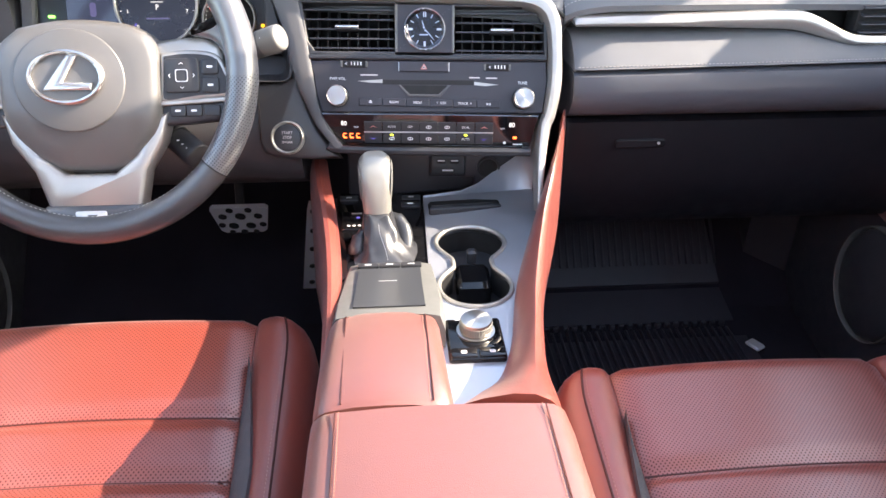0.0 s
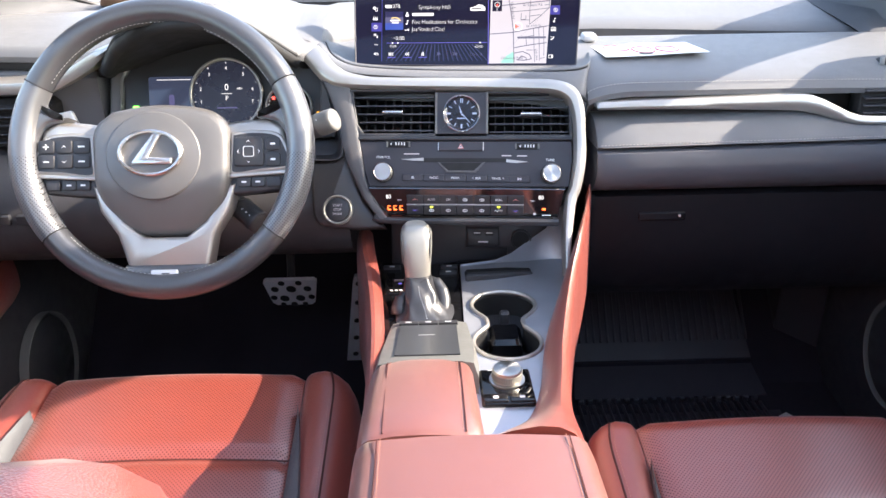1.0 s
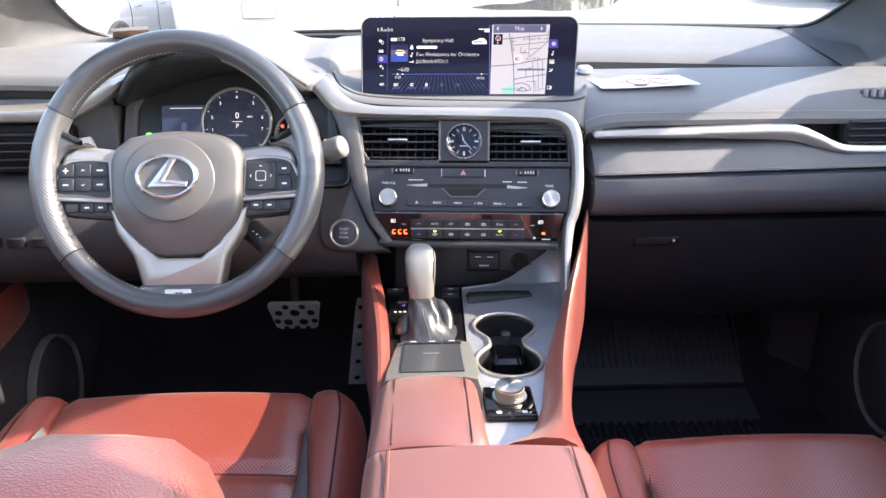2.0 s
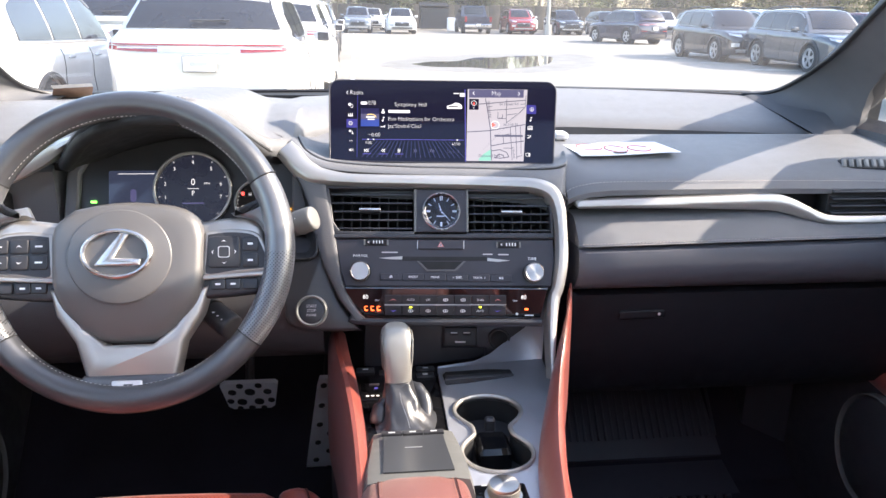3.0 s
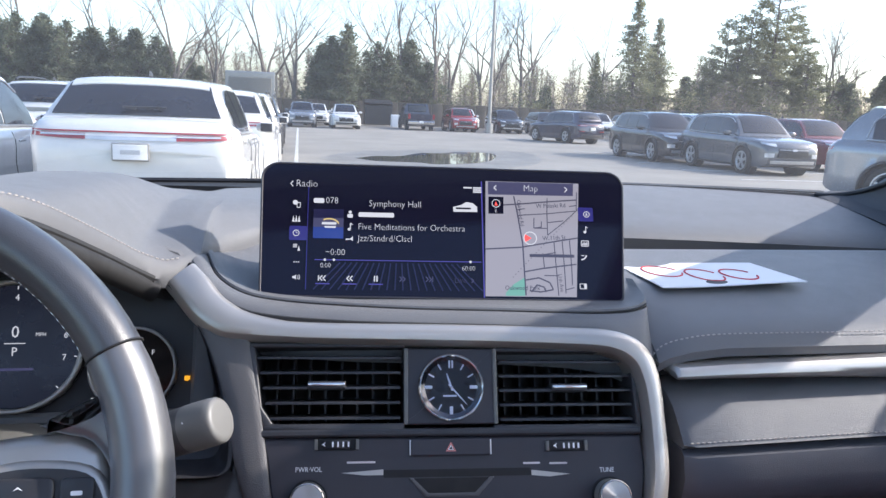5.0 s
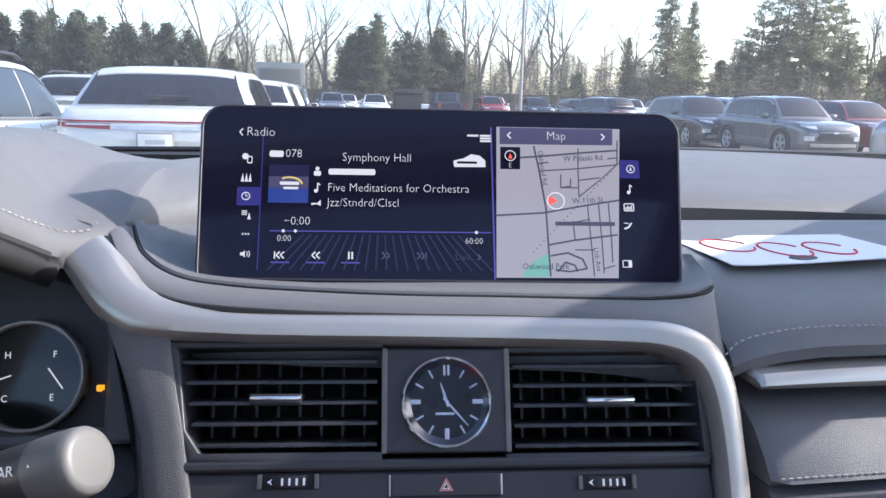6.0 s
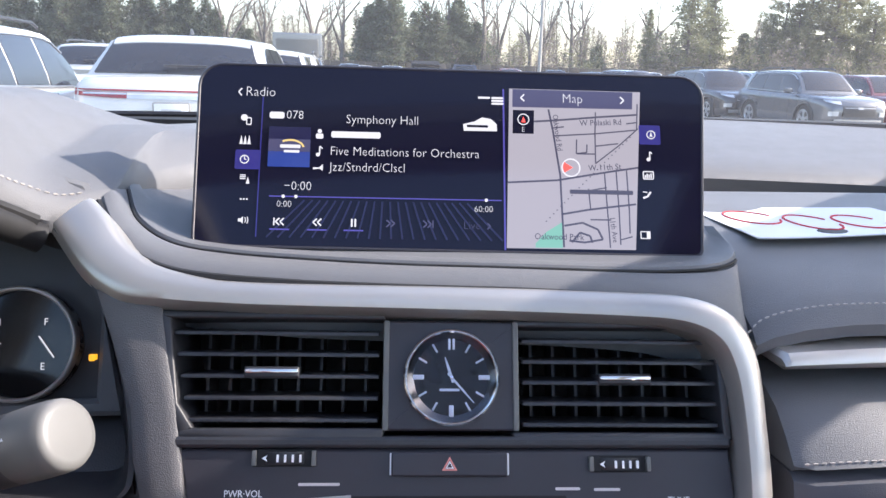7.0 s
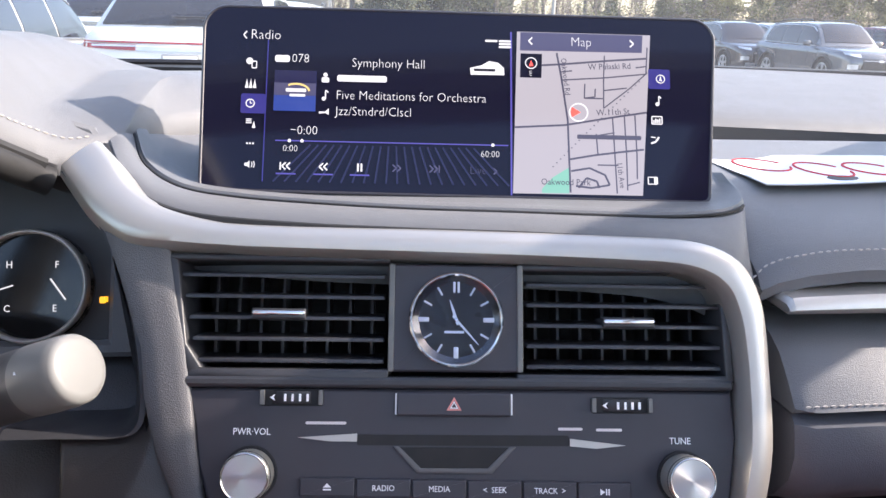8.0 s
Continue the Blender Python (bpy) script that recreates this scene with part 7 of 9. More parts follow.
kpart("rim", tube([(p.x, p.y, 0.837) for p in cup_edge], 0.0034, 10, True, flat=0.8), "silver", "satin silver rim round the cup holder", parent=cup)
kpart("divider", box(mid_pt.x, mid_pt.y - 0.008, 0.80, 0.042, 0.05, 0.055, 0.006), "gloss", "black divider", parent=cup)
kpart("clip", box(mid_pt.x + 0.002, mid_pt.y + 0.03, 0.828, 0.013, 0.012, 0.02, 0.003), "black", "small dark clip", parent=cup)
for q in (-0.034, 0.036):
    kpart("finger", box(C2.x + q, C2.y - 0.018, 0.822, 0.012, 0.01, 0.018, 0.003, rot=(0, 0, 40 if q > 0 else -40)), "greytrim", "grey spring finger", parent=cup)

# drive mode dial
pad = kpart("dial_plate", slab(rrect(0.06, 0.069, 0.004, 0.034, -0.3445, 3), FLAT, 0.836, 0.8415, 0.002), "gloss", "black plate of the drive mode dial")
kpart("dial", loft([[(0.0355 + r * math.cos(q), -0.334 + r * math.sin(q), z) for q in [2 * math.pi * k / 40 for k in range(40)]] for r, z in ((0.0205, 0.8415), (0.0205, 0.844), (0.0168, 0.8448), (0.0168, 0.8565), (0.016, 0.858), (0.009, 0.8588), (0.001, 0.8588))]), "spuntop", "round brushed drive mode dial", parent=pad)
kpart("knurl", loft([[(0.0355 + (0.0172 + 0.0005 * (k % 2)) * math.cos(q), -0.334 + (0.0172 + 0.0005 * (k % 2)) * math.sin(q), z) for k, q in enumerate([2 * math.pi * k / 80 for k in range(80)])] for z in (0.8465, 0.8545)]), "knobmetal", "finely knurled grip", parent=pad)
for x in (0.0195, 0.049):
    b = kpart("button", slab(rrect(0.027, 0.014, 0.0015, x, -0.3705, 2), FLAT, 0.8415, 0.844, 0.0008), "gloss", "small black button", parent=pad)
    kpart("mark", slab(rrect(0.006, 0.005, 0.001, x, -0.3705, 1), FLAT, 0.844, 0.8444), "greytext", parent=pad)
for q in (50, 90, 130):
    kpart("mark", slab(rrect(0.006, 0.0012, 0.0003, 0.0355 + 0.0275 * math.cos(radians(q)), -0.334 + 0.0275 * math.sin(radians(q)), 1), FLAT, 0.8415, 0.842), "print", parent=pad)

# storage slot ahead of the cups
kpart("slot", box(0.052, -0.052, 0.842, 0.1, 0.022, 0.012, 0.004, rot=(-8, 0, 4)), "recess", "dark storage slot")
kpart("slot_lip", box(0.052, -0.066, 0.8435, 0.1, 0.006, 0.01, 0.002, rot=(-8, 0, 4)), "black", "dark lip of the slot")

# panel under the stack with sockets
under = plane_pose((0.0, 0.012, 0.875), 12, -4)
kpart("socket_panel", slab([(-0.11, -0.055), (0.135, -0.03), (0.15, 0.06), (-0.11, 0.06)], under, -0.03, -0.012, 0.003), "black", "black recessed panel below the stack")
usb = kpart("usb_socket", slab(rrect(0.05, 0.03, 0.003, 0.034, 0.0, 2), under, -0.012, 0.0, 0.002), "black", "black twin usb socket panel")
for q in (-0.0095, 0.0095):
    kpart("port", slab(rrect(0.012, 0.005, 0.0005, 0.034 + q, 0.005, 1), under, 0.0, 0.0008), "recess", parent=usb)
    kpart("port_edge", slab(rrect(0.01, 0.0015, 0.0003, 0.034 + q, 0.0065, 1), under, 0.0008, 0.0014), "alu", parent=usb)
kpart("mark", slab(rrect(0.016, 0.0022, 0.0005, 0.034, -0.0075, 1), under, 0.0, 0.0006), "print", parent=usb)
hook_poly = [(0.007, 0.026), (0.13, 0.03), (0.128, -0.005), (0.105, -0.034), (0.072, -0.034), (0.072, -0.018), (0.007, -0.018)]
kpart("socket_surround", slab(hook_poly[::-1], under, -0.012, -0.004, 0.003), "face", "dark socket surround")
sock = kpart("power_socket", slab(circle(0.0165, 0.092, -0.004, 32), under, -0.006, 0.001, 0.001), "black", "round black power socket")
kpart("socket_ring", ring_slab(circle(0.0165, 0.092, -0.004, 32), circle(0.0135, 0.092, -0.004, 32), under, -0.004, 0.0035, bevel=0.001), "black", parent=sock)
kpart("socket_cap", slab(circle(0.0128, 0.092, -0.004, 24), under, 0.0, 0.0022, 0.0006), "recess", parent=sock)

# shifter plate with boot and knob
sp = kpart("shifter_plate", slab([(-0.118, -0.215), (-0.006, -0.205), (-0.004, 0.0), (-0.126, 0.012)], FLAT, 0.805, 0.834, 0.002), "gloss", "gloss black shifter plate")
for x, y in ((-0.108, -0.008), (-0.075, -0.018), (-0.02, -0.01), (-0.022, -0.03)):
    b = kpart("button", slab(rrect(0.026, 0.014, 0.0015, x, y, 2), FLAT, 0.834, 0.8362, 0.0008), "black", "small black console button", parent=sp)
    kpart("mark", slab(rrect(0.008, 0.0035, 0.0006, x, y, 1), FLAT, 0.8362, 0.8366), "print", parent=sp)
kpart("gear_window", slab(rrect(0.034, 0.05, 0.002, -0.099, -0.075, 2), FLAT, 0.834, 0.8365, 0.0008), "gloss", "gear position window", parent=sp)
kpart("gear_lamp", slab(rrect(0.005, 0.004, 0.0008, -0.094, -0.068, 1), FLAT, 0.8365, 0.837), "lcd_line", "lit blue gear mark", parent=sp)
for k in range(3):
    kpart("mark", slab(rrect(0.004, 0.003, 0.0006, -0.106 + 0.007 * k, -0.09, 1), FLAT, 0.8365, 0.837), "print", parent=sp)
    kpart("mark", slab(rrect(0.006, 0.002, 0.0006, -0.1 + 0.004 * k, -0.056, 1), FLAT, 0.8365, 0.837), "alu", parent=sp)

shifter = thing("gear_shifter", "silver and black gear shifter with a grey leather boot", "gear shifter", (-0.06, -0.13, 0.835))
HI = Matrix.Translation(-shifter.location)
boot_rows = [(-0.058, -0.158, 0.834, 0.040, 0.046), (-0.058, -0.157, 0.838, 0.034, 0.041), (-0.060, -0.153, 0.843, 0.0265, 0.034), (-0.0625, -0.149, 0.85, 0.0228, 0.029), (-0.0635, -0.145, 0.857, 0.0222, 0.026), (-0.0645, -0.141, 0.864, 0.0215, 0.0235), (-0.0655, -0.137, 0.871, 0.0198, 0.021), (-0.066, -0.133, 0.877, 0.0185, 0.0195), (-0.066, -0.132, 0.8815, 0.0175, 0.0185)]
boot_rings = []
for k, (x, y, z, w, d) in enumerate(boot_rows):
    ring = []
    for j in range(48):
        a = 2 * math.pi * j / 48
        f = 1 + (0.05 * math.sin(4 * a + k * 0.7) + 0.035 * math.sin(9 * a - k * 1.3)) * (1 if 0 < k < 6 else 0.25)
        c, q = math.cos(a), math.sin(a)
        ring.append(HI @ Vector((x + w * f * math.copysign(abs(c) ** 0.72, c), y + d * f * math.copysign(abs(q) ** 0.72, q), z + 0.0022 * math.sin(6 * a + k))))
    boot_rings.append(ring)
for sx, rows in ((1, ((-0.05, -0.122, 0.868, 0.006), (-0.042, -0.126, 0.866, 0.0085), (-0.035, -0.134, 0.858, 0.0095), (-0.032, -0.144, 0.847, 0.0095), (-0.033, -0.154, 0.836, 0.009))), (-1, ((-0.085, -0.142, 0.858, 0.007), (-0.0905, -0.148, 0.852, 0.0105), (-0.094, -0.155, 0.844, 0.012), (-0.095, -0.16, 0.835, 0.011)))):
    pts = smooth_path([r[:3] for r in rows], 4)
    part("boot_fold", tube([HI @ p for p in pts], [rows[min(len(rows) - 1, i // 4)][3] for i in range(len(pts))], 14, flat=0.8), "boot", shifter, "slack fold of the boot", smooth=60)
part("boot", loft(boot_rings), "boot", shifter, "creased grey leather boot", smooth=60)
stitches([HI @ Vector(p) for p in smooth_path([(-0.0555, -0.1905, 0.8455), (-0.058, -0.1795, 0.8525), (-0.061, -0.1715, 0.8585), (-0.064, -0.165, 0.866), (-0.0655, -0.157, 0.874)], 6)], shifter, "alu", 0.00035, 0.0035)
knob_rings = []
for x, y, z, w, d, e in [(-0.066, -0.132, 0.874, 0.0165, 0.0175, 0.8), (-0.0665, -0.13, 0.885, 0.0175, 0.018, 0.75), (-0.067, -0.1265, 0.9, 0.0185, 0.019, 0.68), (-0.0675, -0.122, 0.916, 0.0198, 0.0195, 0.62), (-0.068, -0.1175, 0.931, 0.0205, 0.019, 0.58), (-0.068, -0.1145, 0.941, 0.0192, 0.0165, 0.6), (-0.068, -0.1125, 0.9465, 0.0145, 0.012, 0.7), (-0.068, -0.112, 0.948, 0.006, 0.005, 0.8)]:
    knob_rings.append([HI @ Vector((x + w * math.copysign(abs(math.cos(a)) ** e, math.cos(a)), y + d * math.copysign(abs(math.sin(a)) ** e, math.sin(a)) * 0.95, z + 0.25 * (d * math.sin(a)))) for a in [2 * math.pi * j / 28 for j in range(28)]])
part("knob", loft(knob_rings), "knobmetal", shifter, "satin silver shifter knob")
for sx in (-1, 1):
    side = []
    for y, z, w, o in [(-0.1275, 0.896, 0.008, 0.0172), (-0.122, 0.914, 0.0145, 0.0188), (-0.117, 0.931, 0.0135, 0.0192), (-0.115, 0.939, 0.008, 0.0178)]:
        side.append([HI @ Vector((-0.0675 + sx * (o + 0.0025 * math.cos(a)), y + w * math.sin(a), z + 0.004 * math.cos(a))) for a in [2 * math.pi * j / 12 for j in range(12)]])
    part("knob_side", loft(side), "greytrim", shifter, "warm grey side of the knob")
part("collar", tube([HI @ Vector((-0.066, -0.1325, 0.876)), HI @ Vector((-0.0662, -0.1315, 0.88))], [0.0177, 0.0177], 24), "boot", shifter)

# touchpad, sloping up to the armrest
def tp(x, y):
    u = (y + 0.2) / -0.15
    return Vector((x, y, 0.843 + 0.034 * u))


rings = []
for y, xl, xr in ((-0.2, -0.098, -0.006), (-0.26, -0.103, -0.003), (-0.31, -0.107, -0.003), (-0.352, -0.108, -0.006)):
    z = tp(0, y).z
    rings.append([(xl - 0.012, y, 0.79), (xl - 0.012, y, z - 0.02), (xl - 0.002, y, z), (xl + 0.012, y, z + 0.003), (xr - 0.012, y, z + 0.003), (xr + 0.002, y, z), (xr + 0.008, y, z - 0.02), (xr + 0.008, y, 0.79)])
tpad = kpart("touchpad_frame", loft(rings), "greytrim", "warm grey touchpad frame")
kpart("touchpad", loft([[tp(x, y) + Vector((0, 0, 0.0035 + h)) for x, y in ((-0.089, -0.222), (-0.018, -0.222), (-0.018, -0.333), (-0.093, -0.333))] for h in (0, 0.0015)]), "pad", "smooth grey touchpad", parent=tpad)
for k in range(3):
    x0 = -0.091 + 0.0255 * k
    kpart("button", loft([[tp(x, y) + Vector((0, 0, 0.003 + h)) for x, y in ((x0, -0.205), (x0 + 0.024, -0.205), (x0 + 0.024, -0.2175), (x0, -0.2175))] for h in (0, 0.003)]), "black", "small touchpad button", parent=tpad)
    kpart("mark", loft([[tp(x, y) + Vector((0, 0, 0.006 + h)) for x, y in ((x0 + 0.008, -0.2105), (x0 + 0.016, -0.2105), (x0 + 0.016, -0.2125), (x0 + 0.008, -0.2125))] for h in (0, 0.0005)]), "print", parent=tpad)
kpart("pad_mark", loft([[tp(x, y) + Vector((0, 0, 0.0052 + h)) for x, y in ((-0.066, -0.262), (-0.046, -0.262), (-0.046, -0.2633), (-0.066, -0.2633))] for h in (0, 0.0003)]), "alu", parent=tpad)

# armrest, front part and wide lid
def soft_bar(rows, drop):
    """Soft pad from rows (y, x left, x right, z, roundness)."""
    rings = []
    for y, xl, xr, z, r in rows:
        ring = [(xl, y, z - drop), (xl, y, z - r * 1.2)]
        ring += [(xl + r - r * math.cos(a), y, z - r + r * math.sin(a)) for a in lin(0.2, math.pi / 2, 5)]
        ring += [(xl + (xr - xl) * f, y, z + 0.004 * math.sin(math.pi * f)) for f in (0.3, 0.5, 0.7)]
        ring += [(xr - r + r * math.sin(a), y, z - r + r * math.cos(a)) for a in lin(0.0, math.pi / 2 - 0.2, 5)]
        ring += [(xr, y, z - r * 1.2), (xr, y, z - drop)]
        rings.append(ring)
    return loft(rings)


rings_rows = [(-0.346, -0.106, -0.012, 0.868, 0.006), (-0.349, -0.112, -0.008, 0.878, 0.012), (-0.36, -0.117, -0.005, 0.882, 0.018), (-0.4, -0.121, -0.004, 0.887, 0.02), (-0.45, -0.123, -0.002, 0.889, 0.02), (-0.485, -0.124, 0.0, 0.889, 0.02), (-0.4915, -0.124, 0.0, 0.885, 0.018)]
kpart("armrest_front", soft_bar(rings_rows, 0.085), "lidred", "red leather front armrest pad")
lid_rows = [(-0.4925, -0.124, 0.093, 0.882, 0.016), (-0.497, -0.125, 0.096, 0.888, 0.02), (-0.52, -0.126, 0.098, 0.89, 0.022), (-0.7, -0.128, 0.1, 0.89, 0.022), (-0.95, -0.128, 0.1, 0.885, 0.022), (-1.0, -0.12, 0.09, 0.87, 0.03)]
kpart("armrest_lid", soft_bar(lid_rows, 0.085), "lidred", "red leather armrest lid")
for pts in ([(-0.096, y, z) for y, z in ((-0.352, 0.8815), (-0.37, 0.885), (-0.42, 0.889), (-0.47, 0.8912), (-0.488, 0.8905))], [(-0.0225, y, z) for y, z in ((-0.352, 0.8815), (-0.37, 0.885), (-0.42, 0.889), (-0.47, 0.8912), (-0.488, 0.8905))],
            [(-0.1, y, 0.8925) for y in (-0.5, -0.6, -0.8, -0.95)], [(0.072, y, 0.8925) for y in (-0.5, -0.6, -0.8, -0.95)]):
    stitches([KI @ (Vector(p) - Vector((0, 0, 0.0011))) for p in smooth_path(pts, 8)], con, "redthread", 0.00055, 0.0036)
    kpart("seam", tube(smooth_path([(p[0] + (0.003 if p[0] > -0.05 else -0.003), p[1], p[2] - 0.0012) for p in pts], 6), 0.0007, 6), "redseam", "dark sewn seam")

# red knee rails on either flank
def rail(outer, inner, name, label, wall):
    rings = []
    po, pi = smooth_path(outer, 5), smooth_path(inner, 5)
    n = len(po)
    for i in range(n):
        o, q = po[i], pi[min(len(pi) - 1, round(i * (len(pi) - 1) / (n - 1)))]
        d = (o - q)
        rings.append([q + Vector((0, 0, -0.05)), q, q + d * 0.2 + Vector((0, 0, 0.006)), q + d * 0.5 + Vector((0, 0, 0.011)), q + d * 0.72 + Vector((0, 0, 0.0095)), q + d * 0.88 + Vector((0, 0, 0.002)), o + Vector((0, 0, -0.009)), o + Vector((0, 0, -0.02)) + d.normalized() * 0.002, o + Vector((0, 0, -0.16)) + d.normalized() * wall])
    return kpart(name, loft(rings), "red", label)


rail([(0.187, -0.035, 0.968), (0.183, -0.051, 0.955), (0.161, -0.116, 0.922), (0.148, -0.154, 0.903), (0.132, -0.216, 0.883), (0.114, -0.295, 0.871), (0.104, -0.35, 0.868), (0.094, -0.421, 0.872), (0.092, -0.48, 0.884), (0.092, -0.4915, 0.884)],
     [(0.177, -0.045, 0.958), (0.172, -0.063, 0.94), (0.14, -0.125, 0.885), (0.122, -0.171, 0.868), (0.099, -0.236, 0.855), (0.085, -0.286, 0.848), (0.07, -0.36, 0.845), (0.05, -0.418, 0.85), (0.025, -0.455, 0.865), (0.006, -0.485, 0.88)], "knee_rail", "red leather knee rail along the console", 0.01)
rail([(-0.160, 0.012, 0.885), (-0.155, -0.05, 0.878), (-0.144, -0.117, 0.87), (-0.134, -0.2, 0.862), (-0.127, -0.29, 0.858), (-0.124, -0.38, 0.862), (-0.122, -0.44, 0.868)],
     [(-0.136, 0.01, 0.885), (-0.129, -0.05, 0.878), (-0.119, -0.117, 0.868), (-0.111, -0.2, 0.858), (-0.108, -0.29, 0.856), (-0.106, -0.38, 0.858), (-0.106, -0.44, 0.862)], "knee_rail", "red leather knee rail along the console", 0.006)

# ---- front seats ----
def seat(name, cx, front, z0, label):
    """Front seat: perforated centre with cross seams, rounded bolsters, side inserts, backrest and headrest."""
    s = thing(name, label, "car seat", (cx, front - 0.25, 0.44), group="front seats")
    o = s.location
    T = lambda x, y, z: (x + cx - o.x, y - o.y, z - o.z)
    W = 0.166                       # half width of the centre panel
    def top(d):
        """Height of the cushion at the distance d behind its front edge."""
        return z0 - 0.075 * max(0, (d - 0.04)) / 0.5 - 0.05 * max(0, 1 - d / 0.035) ** 2
    def groove(d):
        return sum(-0.0065 * math.exp(-((d - g) / 0.009) ** 2) for g in (0.172, 0.25, 0.36))
    wide = lambda d: W * (1 + 0.05 * d)
    swell = lambda d: 0.024 * min(1, max(0, (d - 0.06)) / 0.3) ** 1.3
    ds = [0.0, 0.003, 0.008, 0.015, 0.025, 0.035, 0.047] + [0.06 + 0.0075 * k for k in range(76)]
    us = lin(-1, 1, 21)
    rings = []
    for d in ds:
        r = [T(u * wide(d), front - d, top(d) + groove(d) + 0.007 * math.cos(u * math.pi / 2) - 0.009 * max(0, abs(u) - 0.9) / 0.1) for u in us]
        rings.append(r + [T(wide(d), front - d, top(d) - 0.1), T(-wide(d), front - d, top(d) - 0.1)])
    part("cushion", loft(rings), "redperf", s, "perforated red leather cushion", smooth=50)
    for sx in (-1, 1):
        rings = []
        for d in ds:
            w0, zt, h = wide(d), top(d), swell(d)
            e = 0.30 + 0.70 * math.sqrt(max(0.0, 1 - (1 - min(1, d / 0.085)) ** 2))
            pr = [(0.0, -0.09), (0.0006, -0.009), (0.003, -0.003), (0.009, 0.002 + 0.3 * h), (0.02, 0.005 + 0.8 * h), (0.032, 0.006 + h), (0.042, 0.004 + h), (0.054, -0.002 + h), (0.066, -0.013 + h), (0.074, -0.03 + h), (0.077, -0.055 + h), (0.075, -0.1), (0.068, -0.17), (0.06, -0.22)]
            rings.append([T(sx * (w0 + a * e), front - d, zt + b) for a, b in pr])
        part("bolster", loft(rings), "red", s, "smooth red leather bolster", smooth=60)
        strip = []
        for d in lin(0.095, 0.52, 26):
            wd = 0.0008 + 0.021 * min(1, (d - 0.095) / 0.16) ** 0.8
            w0, zt, h = wide(d), top(d), swell(d)
            strip.append([T(sx * (w0 + q * wd - 0.002), front - d, zt + g) for q, g in ((0.0, -0.012), (0.0, -0.004), (0.25, 0.0005 + 0.25 * h), (0.6, 0.0055 + 0.7 * h), (1.0, 0.0085 + 0.92 * h), (1.1, 0.004 + 0.9 * h), (1.1, -0.012))])
        part("side_insert", loft(strip), "insert", s, "dark grey perforated side insert", smooth=60)
        path = [T(sx * (wide(d) + 0.042 * (0.30 + 0.70 * math.sqrt(max(0.0, 1 - (1 - min(1, d / 0.085)) ** 2)))), front - d, top(d) + 0.0048 + swell(d)) for d in lin(0.006, 0.52, 40)]
        part("piping", tube(path, 0.0014, 6), "redseam", s, "dark sewn seam along the bolster")
        stitches([(x - sx * 0.005, y, z + 0.0014) for x, y, z in path], s, "redthread", 0.0006, 0.005)
    for g in (0.172, 0.25):
        part("cross_seam", tube([T(u * wide(g), front - g, top(g) - 0.0062 + 0.007 * math.cos(u * math.pi / 2)) for u in lin(-0.98, 0.98, 14)], 0.0011, 6), "redseam", s, "dark red sewn cross seam")
    # front roll and base
    part("front_roll", loft([[T(-W - 0.04, front - 0.006 - dy, z), T(W + 0.04, front - 0.006 - dy, z), T(W + 0.045, front - 0.3, z), T(-W - 0.045, front - 0.3, z)] for dy, z in ((0.0, z0 - 0.055), (0.002, z0 - 0.1), (0.03, z0 - 0.16))]), "red", s, "red leather front of the cushion")
    part("base", loft([[T(x, y, z) for x, y in ((-0.2, front - 0.06), (0.2, front - 0.06), (0.2, front - 0.6), (-0.2, front - 0.6))] for z in (0.445, z0 - 0.12)]), "black", s, "black seat base on the floor rails")
    # backrest with side bolsters
    back = []
    for k in range(26):
        u = k / 25
        cap = max(0.0, (u - 0.86) / 0.14)
        y, z = front - 0.565 - 0.17 * min(u, 0.9) - 0.012 * cap, z0 - 0.04 + 0.435 * (u if u < 0.86 else 0.86 + 0.14 * math.sin(cap * math.pi / 2))
        w = (0.25 - 0.012 * u) * (1 - 0.28 * cap ** 2.5)
        th = 1 - 0.75 * cap ** 2
        ring = []
        for a, b in ((-1, 0.0), (-0.985, 0.045), (-0.93, 0.075), (-0.84, 0.08), (-0.74, 0.055), (-0.64, 0.02), (-0.4, 0.005), (0, 0.0), (0.4, 0.005), (0.64, 0.02), (0.74, 0.055), (0.84, 0.08), (0.93, 0.075), (0.985, 0.045), (1, 0.0), (0.985, -0.04), (0.9, -0.075), (0.6, -0.095), (0, -0.1), (-0.6, -0.095), (-0.9, -0.075), (-0.985, -0.04)):
            ring.append(T(w * a, y + b * th, z))
        back.append(ring)
    part("backrest", loft(back), "red", s, "red leather backrest", smooth=60)
    part("backrest_seam", tube([T(0.235 * a, front - 0.74 + 0.03 * (1 - a * a), z0 + 0.375 - 0.06 * abs(a) ** 6) for a in lin(-0.98, 0.98, 30)], 0.0022, 6), "red", s)
    hr = []
    for k, w, d in ((0, 0.09, 0.03), (0.03, 0.125, 0.05), (0.1, 0.13, 0.055), (0.17, 0.12, 0.045), (0.19, 0.09, 0.025)):
        hr.append([T(w * math.copysign(abs(math.cos(a)) ** 0.6, math.cos(a)), front - 0.755 - 0.15 * k + d * math.sin(a), z0 + 0.445 + k) for a in [2 * math.pi * j / 24 for j in range(24)]])
    part("headrest", loft(hr), "red", s, "red leather headrest")
    return s


seat("car_seat", -0.385, -0.18, 0.775, "red leather driver's seat with perforated cushion and grey side inserts")
seat("car_seat", 0.372, -0.262, 0.742, "red leather passenger seat with perforated cushion and grey side inserts")

# ---- floor mats ----
mat = thing("floor_mat", "black ribbed rubber floor mat with a raised edge", "floor mat", (0.43, 0.1, 0.445))
MI = Matrix.Translation(-mat.location)
